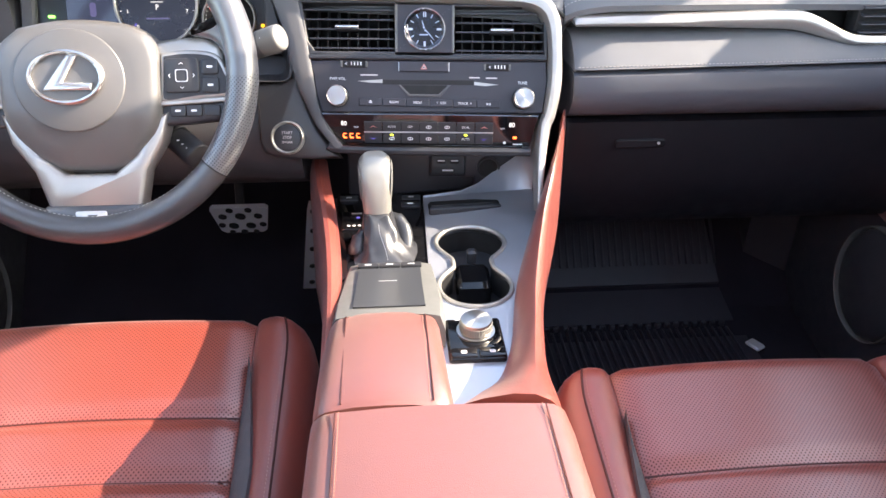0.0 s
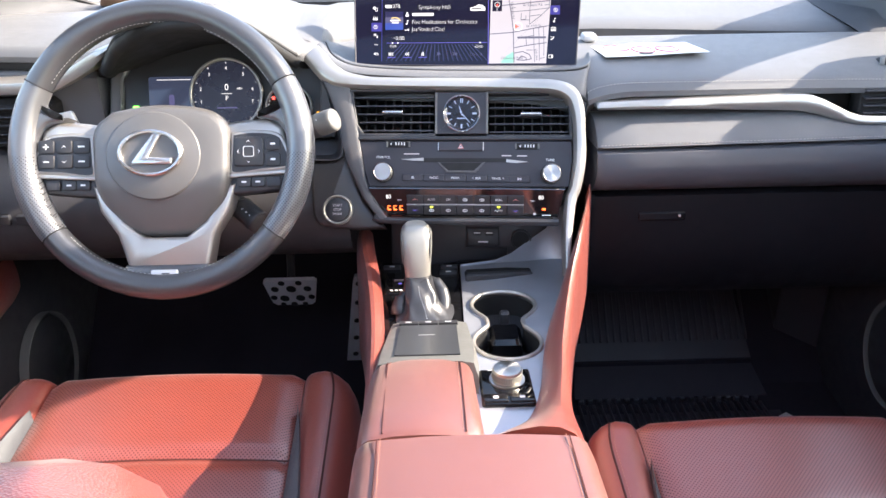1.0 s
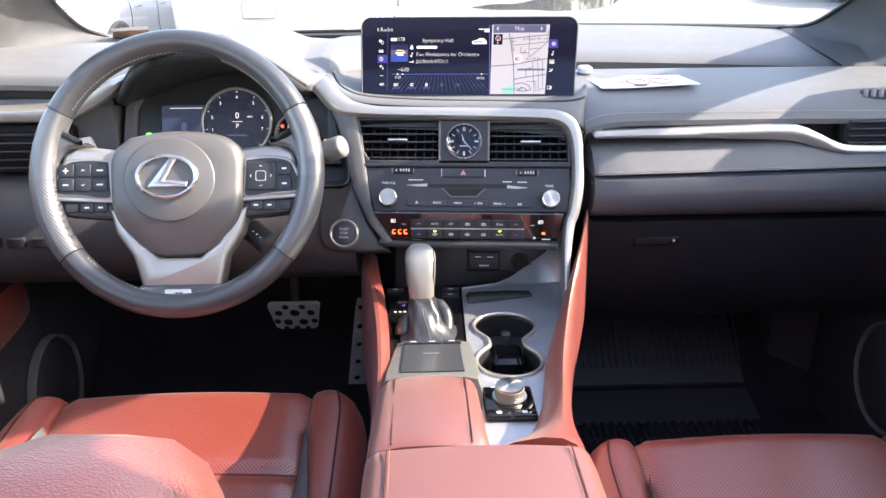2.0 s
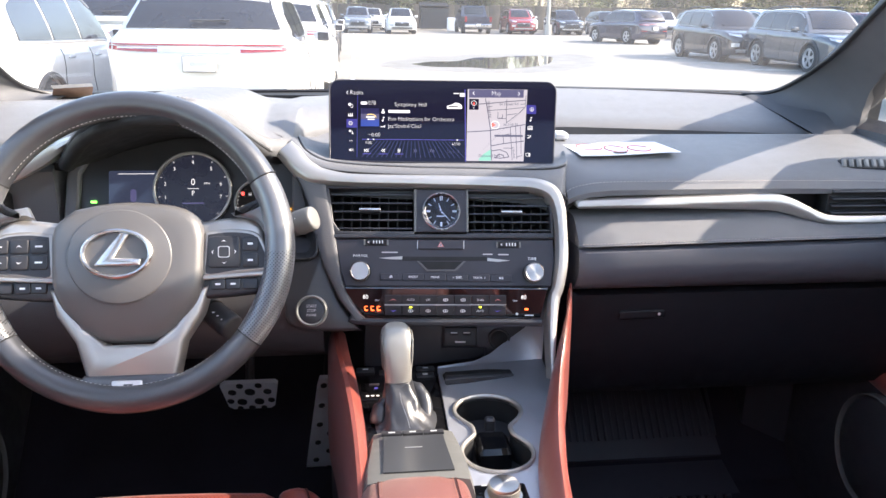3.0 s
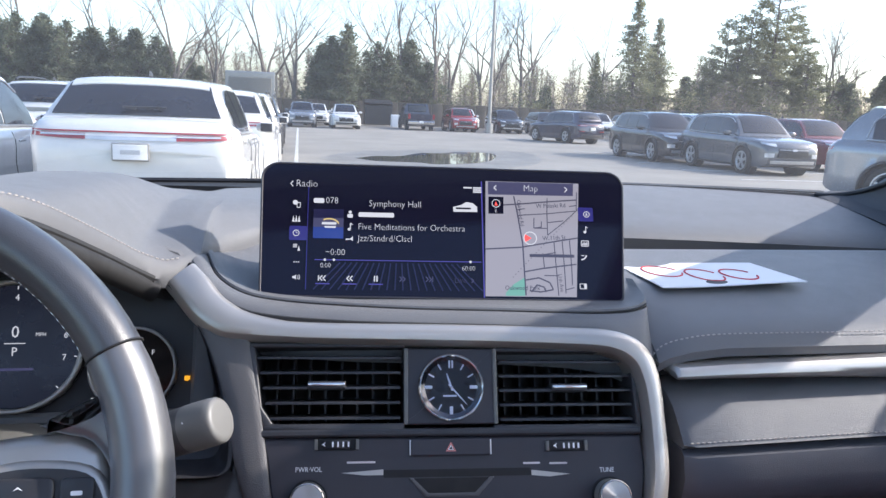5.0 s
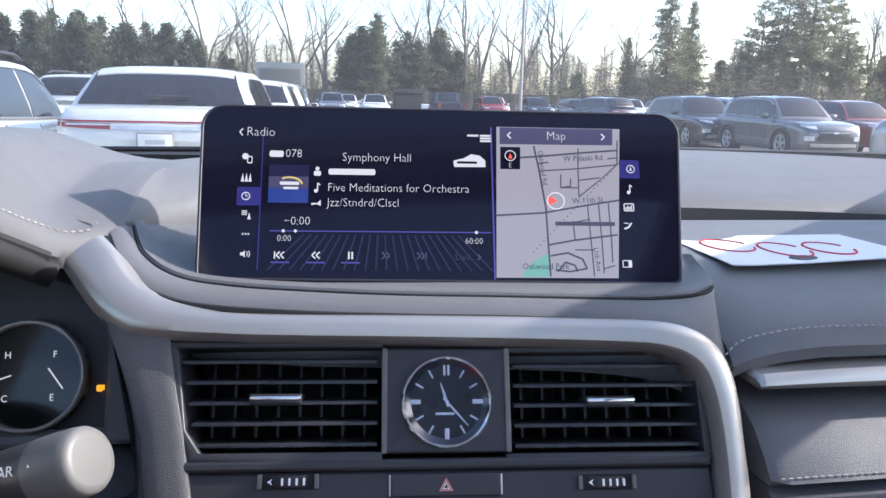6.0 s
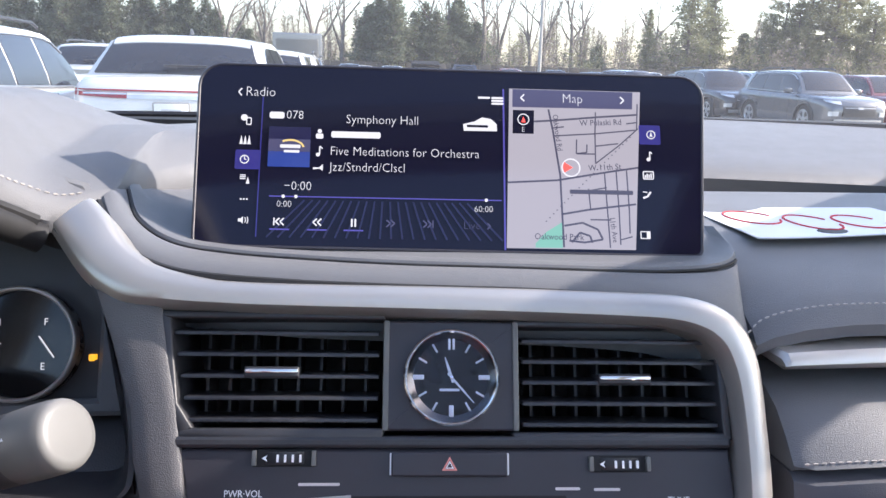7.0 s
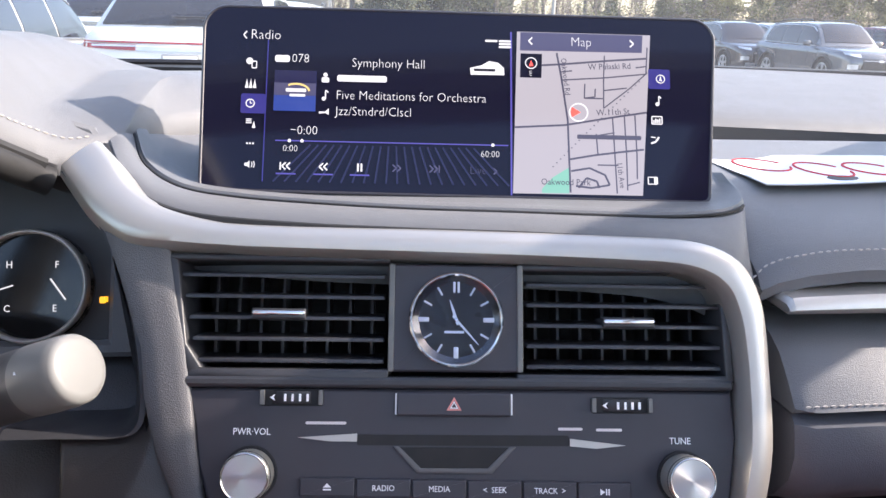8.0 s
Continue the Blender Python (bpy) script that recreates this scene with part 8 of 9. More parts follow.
part("tray", loft([[MI @ Vector((x, y, z)) for x, y in ((0.22, -0.35), (0.62, -0.35), (0.62, 0.16), (0.22, 0.16))] for z in (0.442, 0.45)]), "rubber", mat)
part("tray_rise", loft([[MI @ Vector((x, y, z + h)) for x, y, z in ((0.23, 0.165, 0.45), (0.61, 0.165, 0.45), (0.6, 0.23, 0.482), (0.24, 0.23, 0.482))] for h in (0, 0.008)]), "rubber", mat)
part("front_pad", loft([[MI @ Vector((x, y, z + h)) for x, y, z in ((0.24, 0.235, 0.49), (0.6, 0.235, 0.49), (0.57, 0.4, 0.67), (0.27, 0.4, 0.67))] for h in (0, 0.01)]), "rubber", mat)
for k in range(26):
    x = 0.235 + 0.0142 * k
    part("rib", box(x - mat.location.x, -0.1 - mat.location.y, 0.453 - mat.location.z, 0.006, 0.5, 0.006, 0.002), "rubber", mat)
    m = MI @ Matrix(((1, 0, 0, x + 0.005), (0, 0.68, -0.74, 0.315), (0, 0.74, 0.68, 0.586), (0, 0, 0, 1)))
    part("rib", slab(rrect(0.005, 0.16, 0.001, 0, 0, 1), m, 0.0, 0.005, 0.001), "rubber", mat)
for k in range(20):
    part("tooth", box(0.24 + 0.018 * k - mat.location.x, 0.155 - mat.location.y, 0.458 - mat.location.z, 0.01, 0.008, 0.012, 0.002), "rubber", mat)
part("hook", box(0.62 - mat.location.x, 0.088 - mat.location.y, 0.456 - mat.location.z, 0.022, 0.03, 0.008, 0.003, rot=(0, 0, 30)), "alu", mat, "small bright mat hook")
tagged(part("driver_mat", loft([[(x, y, z) for x, y in ((-0.6, -0.35), (-0.2, -0.35), (-0.18, 0.2), (-0.6, 0.2))] for z in (0.442, 0.452)]), "carpet"), "black driver's floor mat", "floor mat")
tagged(part("kick_panel", loft([[(0.66, 0.28, z), (0.74, 0.25, z), (0.74, 0.34, z), (0.66, 0.36, z)] for z in (0.45, 0.7)]), "door"), "dark kick panel beside the passenger footwell", "trim", kind="structure")

# ---- paper on the dashboard, sticker on the windscreen ----
paper = thing("paper_sheet", "white paper tag with red marker writing lying on the shelf", "paper", (0.3, 0.12, 1.139))
QI = Matrix.Translation(-paper.location)
PZ = lambda x, y: 1.1365 + 0.002 * math.sin(20 * x) + 0.012 * max(0, y - 0.04) - 0.02 * max(0, 0.09 - y)
corners = [(0.219, 0.071), (0.377, 0.078), (0.368, 0.165), (0.214, 0.185)]
def ppt(u, v, h=0.0):
    a = Vector(corners[0]).lerp(Vector(corners[1]), u)
    b = Vector(corners[3]).lerp(Vector(corners[2]), u)
    p = a.lerp(b, v)
    return QI @ Vector((p.x, p.y, PZ(p.x, p.y) + h))
gu, gv = lin(0, 1, 9), lin(0, 1, 6)
bm = sheet(lambda u, v: ppt(u, v, 0.0008), gu, gv)
sheet(lambda u, v: ppt(u, v, 0.0), gu, gv, bm)
part("sheet", bm, "paper", paper)
for cx, cy, rx_, ry_ in ((0.45, 0.42, 0.1, 0.26), (0.68, 0.4, 0.1, 0.24), (0.22, 0.6, 0.12, 0.22)):
    part("red_mark", tube([ppt(cx + rx_ * math.cos(a), cy + ry_ * math.sin(a), 0.001) for a in lin(0.3, 5.9, 22)], 0.0009, 5), "inkred", paper, "red marker stroke")
part("hole", loft([[ppt(0.42 + 0.07 * math.cos(a), 0.14 + 0.07 * math.sin(a), h) for a in [2 * math.pi * k / 14 for k in range(14)]] for h in (0.0008, 0.0012)]), "inkblack", paper, "dark punched hole")
clipb = thing("mirror_tag_clip", "small pale plastic block behind the paper", "clip", (0.225, 0.2, 1.14))
part("block", box(-0.006, 0, 0.006, 0.022, 0.03, 0.012, 0.003), "platebar", clipb)


# plan of the trees: x, y (and size)
TREES = [(-10.5, 70), (-7.5, 72), (12.5, 70), (-3.0, 73), (-0.4, 70), (8.8, 71), (14.5, 75), (17.8, 70), (22.5, 76), (-17, 74), (32, 78), (56, 74), (62, 80), (5, 82), (-26, 80), (20, 84), (40, 84), (-40, 78), (70, 78), (10.5, 88), (27, 88)]
CEDARS = [(4.0, 69), (9.9, 71), (1.9, 70.5, 0.9), (6.9, 70, 0.85), (11.9, 71, 0.75), (-12.2, 71, 0.8), (-14, 71, 0.95), (-15.8, 70.5, 0.85), (-17.8, 71.5, 0.95), (-19.6, 70.5, 0.9), (-21.5, 71, 1.05), (-23.5, 71, 0.95), (-25.5, 72, 1.05), (-9.4, 71, 0.6), (-28, 72, 1.0), (-31, 73, 1.05), (-35, 74, 1.0), (-40, 75, 1.05), (38.5, 72, 0.75), (57, 73, 0.8), (61.5, 72, 0.9), (66, 74, 0.9), (24, 73, 0.55), (40.5, 73, 0.6)]
CONIFERS = [(32.2, 71), (35.0, 72, 0.85), (29.5, 74, 0.6), (37, 76, 0.6), (72, 80, 0.9)]
BROAD = [(48.5, 73), (44.2, 75, 0.7), (52.5, 75, 0.75)]


# ---- outside: the car park ----
tagged(part("ground", loft([[(x, y, GROUND + h) for x, y in ((-400, -300), (400, -300), (400, 600), (-400, 600))] for h in (-0.3, 0)]), "asphalt", smooth=0), "pale worn asphalt of the car park", "ground", kind="structure")
def pool(name, pts, z, mat, label):
    pts = [(p.x, p.y) for p in smooth_path([(x, y, 0) for x, y in pts + pts[:1]], 4)[:-1]]
    tagged(part(name, slab(pts, FLAT, GROUND - 0.01, GROUND + z), mat), label, "puddle", kind="structure")


M["water"] = material("puddle_water", (0.05, 0.052, 0.052), 0.03, spec=0.6, rough_var=0.0, var=0.1, var_scale=1)
pool("damp_patch", [(0.4, 21.0), (1.2, 19.2), (3.2, 18.6), (5.0, 18.8), (6.8, 21.0), (8.0, 24.5), (8.2, 27.5), (6.0, 27.8), (3.6, 26.6), (1.6, 24.4)], 0.003, "wet", "darker damp asphalt round the puddle")
pool("water", [(1.5, 21.4), (2.0, 20.4), (3.1, 20.2), (3.6, 19.7), (4.6, 20.3), (5.6, 21.8), (6.5, 24.6), (6.6, 26.2), (5.4, 26.0), (4.7, 25.0), (3.9, 24.8), (3.0, 22.9), (2.2, 22.6)], 0.006, "water", "shallow puddle on the asphalt")
for x, y0, y1 in ((-0.18, 12.0, 50.0),):
    tagged(part("lot_line", slab([(x - 0.05, y0), (x + 0.05, y0), (x + 0.05, y1), (x - 0.05, y1)], FLAT, GROUND, GROUND + 0.006), "paintline"), "faded white parking line", "road marking", kind="structure")
for k in range(5):
    yy = 17.0 + 3.05 * k
    tagged(part("lot_line", slab([(11.0, yy), (16.5, yy), (16.5, yy + 0.1), (11.0, yy + 0.1)], FLAT, GROUND, GROUND + 0.006), "paintline"), "faded white parking line", "road marking", kind="structure")


# a car's outlines along its length (share from nose to tail): hood or belt height, roof height, half width, lower edge, as shares of height and half width
KINDS = {"suv": dict(L=4.75, W=1.93, H=1.72, r=0.375, front=0.185, rear=0.795,
                     top=((0.0, 0.40), (0.006, 0.47), (0.02, 0.525), (0.05, 0.56), (0.12, 0.588), (0.2, 0.605), (0.27, 0.618), (0.5, 0.628), (0.75, 0.645), (0.9, 0.66), (0.955, 0.66), (0.975, 0.645), (0.99, 0.605), (1.0, 0.53)),
                     roof=((0.262, 0.0), (0.3, 0.3), (0.345, 0.62), (0.39, 0.87), (0.43, 0.955), (0.5, 0.99), (0.6, 1.0), (0.72, 0.985), (0.83, 0.95), (0.885, 0.9), (0.925, 0.66), (0.96, 0.25), (0.98, 0.0)), back=(0.893, 0.955), lamp=0.56, plate=0.46),
         "coupe_suv": dict(L=4.72, W=1.95, H=1.665, r=0.37, front=0.19, rear=0.80,
                           top=((0.0, 0.38), (0.006, 0.46), (0.02, 0.52), (0.05, 0.56), (0.12, 0.59), (0.2, 0.61), (0.27, 0.625), (0.5, 0.64), (0.75, 0.66), (0.88, 0.69), (0.93, 0.735), (0.962, 0.738), (0.978, 0.722), (0.99, 0.69), (0.996, 0.64), (1.0, 0.56)),
                           roof=((0.265, 0.0), (0.3, 0.29), (0.345, 0.62), (0.39, 0.87), (0.43, 0.955), (0.5, 0.99), (0.6, 1.0), (0.72, 0.985), (0.83, 0.95), (0.882, 0.90), (0.915, 0.58), (0.945, 0.12), (0.955, 0.0)), back=(0.887, 0.944), lamp=0.65, plate=0.57)}


def along(table, u):
    """A smooth value from a table of (share, value) rows."""
    u = min(max(u, table[0][0]), table[-1][0])
    for (a, ha), (b, hb) in zip(table, table[1:]):
        if u <= b:
            return ha + (hb - ha) * (u - a) / (b - a)
    return table[-1][1]


def shell(fn, us, vs, d, bm=None):
    """A thin curved plate: fn(u, v, h) gives its outer face at h = 0 and its inner face at h = -d."""
    bm = bm or bmesh.new()
    o = [[bm.verts.new(fn(u, v, 0.0)) for v in vs] for u in us]
    i = [[bm.verts.new(fn(u, v, -d)) for v in vs] for u in us]
    n, m = len(us), len(vs)
    for a in range(n - 1):
        for b in range(m - 1):
            bm.faces.new((o[a][b], o[a + 1][b], o[a + 1][b + 1], o[a][b + 1]))
            bm.faces.new((i[a][b], i[a][b + 1], i[a + 1][b + 1], i[a + 1][b]))
    rim = [(a, 0) for a in range(n)] + [(n - 1, b) for b in range(1, m)] + [(a, m - 1) for a in range(n - 2, -1, -1)] + [(0, b) for b in range(m - 2, 0, -1)]
    for (a, b), (c, e) in zip(rim, rim[1:] + rim[:1]):
        bm.faces.new((o[a][b], i[a][b], i[c][e], o[c][e]))
    return bm


def vehicle(name, label, style, colour, at, heading, group=""):
    """A parked sport utility car: body with wheel openings, glasshouse, panes, lamps, grille, mirrors and wheels. heading: degrees, 0 looks to +y."""
    k = KINDS[style]
    Ln, Wd, Ht, wr = k["L"], k["W"], k["H"], k["r"]
    hw, cl = Wd / 2, 0.23
    car = thing(name, label, "car", (at[0], at[1], GROUND), group)
    car.rotation_euler = (0, 0, radians(heading))
    pm = PAINT[colour]
    Y = lambda u: Ln / 2 - u * Ln
    ends = lambda u: max(0.0, 1 - u / 0.10) ** 2 - max(0.0, (u - 0.9) / 0.10) ** 2
    bulge = lambda x, u: 0.14 * (1 - min(1.0, (x / hw) ** 2)) * ends(u)
    width = ((0.0, 0.78), (0.01, 0.86), (0.03, 0.93), (0.07, 0.975), (0.13, 1.0), (0.88, 1.0), (0.94, 0.985), (0.97, 0.955), (0.99, 0.905), (1.0, 0.85))
    low = ((0.0, 0.36), (0.01, 0.28), (0.03, 0.24), (0.08, cl), (0.92, cl), (0.97, 0.27), (0.99, 0.31), (1.0, 0.36))
    side_line = ((0.0, 0.97), (0.14, 0.995), (0.34, 1.0), (0.55, 0.982), (0.74, 0.992), (0.85, 0.985), (0.95, 0.945), (1.0, 0.90))
    def half(u, f):
        return hw * along(width, u) * along(side_line, f)
    def opening(u):
        """Lower edge of the side: it climbs over each wheel."""
        b = along(low, u)
        for c in (k["front"], k["rear"]):
            d = (u - c) * Ln
            ra = wr + 0.075
            if abs(d) < ra:
                b = max(b, wr + math.sqrt(ra * ra - d * d) * 0.97)
        return b
    stations = sorted(set([0, 0.003, 0.008, 0.015, 0.025, 0.04, 0.06, 0.08, 0.92, 0.94, 0.955, 0.965, 0.975, 0.983, 0.99, 0.996, 1.0] + [0.1 + 0.8 * j / 20 for j in range(21)]
                          + [c + q * (wr + 0.075) / Ln for c in (k["front"], k["rear"]) for q in (-1.001, -0.999, -0.96, -0.85, -0.68, -0.45, -0.2, 0, 0.2, 0.45, 0.68, 0.85, 0.96, 0.999, 1.001)]))
    rings = []
    for u in stations:
        z, b = along(k["top"], u) * Ht, opening(u)
        b0 = along(low, u)
        prof = [(0.70 * half(u, 0), b0), (0.72 * half(u, 0), max(b, b0))]
        prof += [(half(u, f), b0 + (z - b0) * f) for f in (0.0, 0.14, 0.34, 0.55, 0.74, 0.85, 0.94)]
        prof = prof[:2] + [(x, max(zz, b)) for x, zz in prof[2:]]
        prof += [(half(u, 1) * 0.97, z - 0.008), (half(u, 1) * 0.88, z + 0.006), (half(u, 1) * 0.5, z + 0.022), (0.0, z + 0.03)]
        right = [(x, Y(u) + bulge(x, u), zz) for x, zz in prof]
        rings.append([(-x, y, zz) for x, y, zz in right] + right[-2::-1])
    part("body", loft(rings), pm, car, smooth=38)
    def skin(x, z, nose):
        """Where the nose or the tail lies along the car at this width and height."""
        a, b = (0.25, 0.0) if nose else (0.8, 1.0)
        for _ in range(22):
            u = (a + b) / 2
            zt, b0 = along(k["top"], u) * Ht, along(low, u)
            if zt + 0.01 >= z >= b0 and half(u, min(1, max(0, (z - b0) / (zt - b0)))) >= abs(x):
                a = u
            else:
                b = u
        return Y(a) + bulge(x, a)
    def on_end(nose, x0, x1, z0, z1, proud, mat, name, lab="", n=8, lift=0.0, taper=0.0, parent=None, m=3):
        s = 1 if nose else -1
        def fn(a, c, h):
            x = x0 + (x1 - x0) * a
            zc = (z0 + z1) / 2 + lift * a * a
            z = zc + (c - 0.5) * (z1 - z0) * (1 - taper * a)
            return Vector((x, skin(x, z, nose) + s * (proud + h), z))
        return part(name, shell(fn, lin(0, 1, n), lin(0, 1, m), 0.04), mat, parent or car, lab)
    # glasshouse
    def section(u):
        g = along(k["roof"], u)
        z0 = along(k["top"], u) * Ht - 0.012
        z1 = z0 + (Ht - z0) * g
        wb = half(u, 1) * 0.985
        return wb, wb - 0.205 * hw * g ** 0.8, z0, z1, g
    def flank(u, f, h=0.0):
        wb, wt, z0, z1, g = section(u)
        return Vector((wb + (wt - wb) * f ** 1.25 + h, Y(u), z0 + (z1 - 0.05 * g - z0) * f))
    def crown(u, s, h=0.0):
        wb, wt, z0, z1, g = section(u)
        x = wt * s
        y = Y(u) + 0.10 * (1 - s * s) * (max(0.0, 1 - u / 0.42) - max(0.0, (u - 0.84) / 0.16)) * 1.6
        return Vector((x, y, z1 - 0.05 * g * abs(s) ** 3.2 + h))
    rings = []
    for u in [0.263, 0.28, 0.3, 0.32, 0.345, 0.37, 0.39, 0.41, 0.43, 0.465, 0.5, 0.55, 0.6, 0.66, 0.72, 0.78, 0.83, 0.86, 0.885, 0.895, 0.905, 0.92, 0.935, 0.945, 0.955, 0.966]:
        r = [flank(u, f) for f in (0, 0.25, 0.5, 0.75, 0.92)] + [crown(u, s) for s in (0.99, 0.93, 0.8, 0.6, 0.3)]
        r[0] = r[0] - Vector((0, 0, 0.03))
        rings.append([Vector((-p.x, p.y, p.z)) for p in r] + [crown(u, 0)] + r[::-1])
    part("glasshouse", loft(rings), pm, car, smooth=38)
    for sx in (-1, 1):
        S = lambda p: Vector((sx * p.x, p.y, p.z))
        for ua, ub, ta, tb in ((0.318, 0.505, 0.0, 0.0), (0.517, 0.685, 0.0, 0.0), (0.697, 0.868, 0.0, 0.45)):
            def pane(a, c, h, ua=ua, ub=ub, tb=tb):
                u = ua + (ub - ua) * a
                return S(flank(u, 0.05 + (0.84 - tb * max(0, a - 0.45)) * c, 0.008 + h))
            part("side_window", shell(pane, lin(0, 1, 7), lin(0, 1, 5), 0.02), "carglass", car, "dark tinted side window")
        bright = [S(flank(u, 0.03, 0.012)) for u in lin(0.31, 0.885, 14)]
        part("window_trim", tube(bright, 0.011, 6), "rim", car, "thin bright strip below the windows")
        if style == "suv":
            part("window_trim", tube([S(flank(u, 0.90, 0.012)) for u in lin(0.36, 0.84, 12)] + [S(flank(0.872, 0.6, 0.012)), S(flank(0.885, 0.1, 0.012))], 0.011, 6), "rim", car, "thin bright strip over the windows")
            part("roof_rail", tube([Vector((sx * 0.66 * hw, Y(u), z)) for u, z in ((0.44, Ht - 0.01), (0.47, Ht + 0.035), (0.62, Ht + 0.045), (0.78, Ht + 0.025), (0.82, Ht - 0.02))], 0.02, 6), "carblack" if colour != "white" else "rim", car)
        part("sill", box(sx * hw * 0.95, 0, cl + 0.05, 0.06, Ln * 0.43, 0.14, 0.03), "carblack", car, "black sill")
        mz = section(0.34)[2] + 0.08
        mir = part("mirror", loft([[(sx * (hw * 0.93 + 0.03 + w), Y(0.335) + dy * sc, mz + dz * sc) for dy, dz in rrect(0.12, 0.15, 0.045, n=3)] for w, sc in ((0.0, 0.5), (0.05, 0.85), (0.12, 1.0), (0.2, 0.95), (0.235, 0.6))]), pm, car)
        part("mirror_glass", box(sx * (hw + 0.09), Y(0.335) - 0.062, mz, 0.15, 0.006, 0.11, 0.003), "carglass", mir, "mirror glass")
        for u in (0.475, 0.655):
            part("door_handle", tube([(sx * (half(u, 0.8) + 0.012), Y(u) + q, along(k["top"], u) * Ht - 0.155 + 0.006 * math.cos(q * 20)) for q in lin(-0.1, 0.1, 5)], [0.008, 0.016, 0.018, 0.016, 0.008], 6), pm, car)
        for u0, z0, z1 in ((0.352, 0.28, 0.585), (0.512, 0.28, 0.6), (0.70, 0.36, 0.61)):
            part("door_gap", tube([(sx * (half(u0, f) + 0.0015), Y(u0), cl + (along(k["top"], u0) * Ht - cl) * f) for f in lin(0.12 if u0 < 0.6 else 0.3, 0.93, 9)], 0.006, 4), "carblack", car)
        # lamps
        on_end(True, sx * 0.52 * hw, sx * 0.88 * hw, 0.475 * Ht, 0.475 * Ht + 0.085, 0.012, "lampclear", "headlamp", "clear slim headlamp", taper=0.35, lift=0.05)
        on_end(True, sx * 0.60 * hw, sx * 0.84 * hw, 0.30 * Ht, 0.37 * Ht, 0.012, "lampclear", "fog_lamp", "lower front lamp")
        tl = k["lamp"] * Ht
        on_end(False, sx * 0.40 * hw, sx * 0.90 * hw, tl - 0.028, tl + 0.024, 0.012, "lampred", "tail_lamp", "red tail lamp", taper=0.3, lift=0.012)
        on_end(False, sx * 0.40 * hw, sx * 0.80 * hw, tl + 0.004, tl + 0.02, 0.018, "lampclear", "tail_lamp_strip", "pale strip in the tail lamp")
        on_end(False, sx * 0.52 * hw, sx * 0.84 * hw, 0.375 * Ht, 0.375 * Ht + 0.028, 0.012, "lampred", "reflector", "red bumper reflector")
    # panes in front and behind
    part("windscreen", shell(lambda a, c, h: crown(0.281 + 0.12 * a, -0.86 + 1.72 * c, 0.012 + h) + Vector((0, 0.008 + h, 0)), lin(0, 1, 8), lin(0, 1, 9), 0.02), "carglass", car, "dark windscreen")
    ba, bb = k["back"]
    def rear(a, c, h):
        s = (-1 + 2 * c)
        u = ba + (bb - ba) * a
        edge = 0.93 if style == "coupe_suv" else 0.88
        p = crown(u, s * edge, 0.008 + h)
        return p + Vector((0, -0.016 - h, 0))
    part("rear_window", shell(rear, [0, 0.06, 0.2, 0.4, 0.6, 0.8, 1.0], lin(0, 1, 13), 0.02), "carglass", car, "dark tinted rear window")
    part("wiper", tube([rear(0.93, 0.5, 0.02), rear(0.9, 0.42, 0.025), rear(0.88, 0.68, 0.02)], 0.012, 5), "carblack", car)
    part("spoiler", shell(lambda a, c, h: crown(0.86 + 0.036 * a, -0.9 + 1.8 * c, 0.012 + 0.008 * a + h) + Vector((0, -0.015 * a, 0)), lin(0, 1, 4), lin(0, 1, 11), 0.03), pm, car)
    part("aerial", loft([[(x, Y(0.8) + y, Ht + z) for x, y in ((-w, 0.0), (0, 0.06 * w / 0.02), (w, 0.0), (0, -0.08))] for w, z in ((0.025, -0.01), (0.018, 0.02), (0.004, 0.045))]), "carblack", car)
    # nose and tail
    g = on_end(True, -0.48 * hw, 0.48 * hw, 0.30 * Ht, 0.455 * Ht, 0.008, "carblack", "grille", "black grille", n=11, m=5)
    for j in range(4):
        zz = (0.32 + 0.035 * j) * Ht
        on_end(True, -0.46 * hw, 0.46 * hw, zz, zz + 0.012, 0.022, "rim" if j == 3 else "carblack", "grille_bar", n=11, parent=g)
    on_end(True, -0.07 * hw, 0.07 * hw, 0.41 * Ht, 0.44 * Ht, 0.035, "rim", "badge", "plain bright badge", parent=g)
    on_end(True, -0.7 * hw, 0.7 * hw, 0.2 * Ht, 0.255 * Ht, 0.02, "rim" if style == "suv" else "carblack", "lower_bumper", "bright lower bumper strip", n=13)
    on_end(False, -0.72 * hw, 0.72 * hw, 0.215 * Ht, 0.30 * Ht, 0.015, "carblack", "rear_valance", "black rear valance", n=13)
    tb = k["lamp"] * Ht + 0.035
    on_end(False, -0.9 * hw, 0.9 * hw, tb, tb + 0.014, 0.014, "lampred", "tail_bar", "thin dark red light bar", n=17)
    on_end(False, -0.4 * hw, 0.4 * hw, tb - 0.065, tb - 0.03, 0.010, "lampclear" if style == "coupe_suv" else pm, "tail_strip", "pale strip between the lamps", n=11)
    py, pz = skin(0, k["plate"] * Ht, False), k["plate"] * Ht
    pl = part("plate", box(0, py - 0.012, pz, 0.325, 0.024, 0.165, 0.01), "pole", car, "grey plate frame")
    part("plate_face", box(0, py - 0.027, pz, 0.295, 0.006, 0.135, 0.002), "paper", pl, "white number plate without figures")
    part("plate_bar", box(0, py - 0.031, pz, 0.17, 0.004, 0.04), "platebar", pl)
    # wheels
    for u in (k["front"], k["rear"]):
        for sx in (-1, 1):
            cx, cy, cz = sx * (hw - 0.125), Y(u), wr
            ring = lambda r, x: [(cx + sx * x, cy + r * math.cos(a), cz + r * math.sin(a)) for a in [2 * math.pi * j / 28 for j in range(28)]]
            part("wheel_well", loft([ring(wr * 1.17, -0.16), ring(wr * 1.17, 0.06)], caps=True), "recess", car)
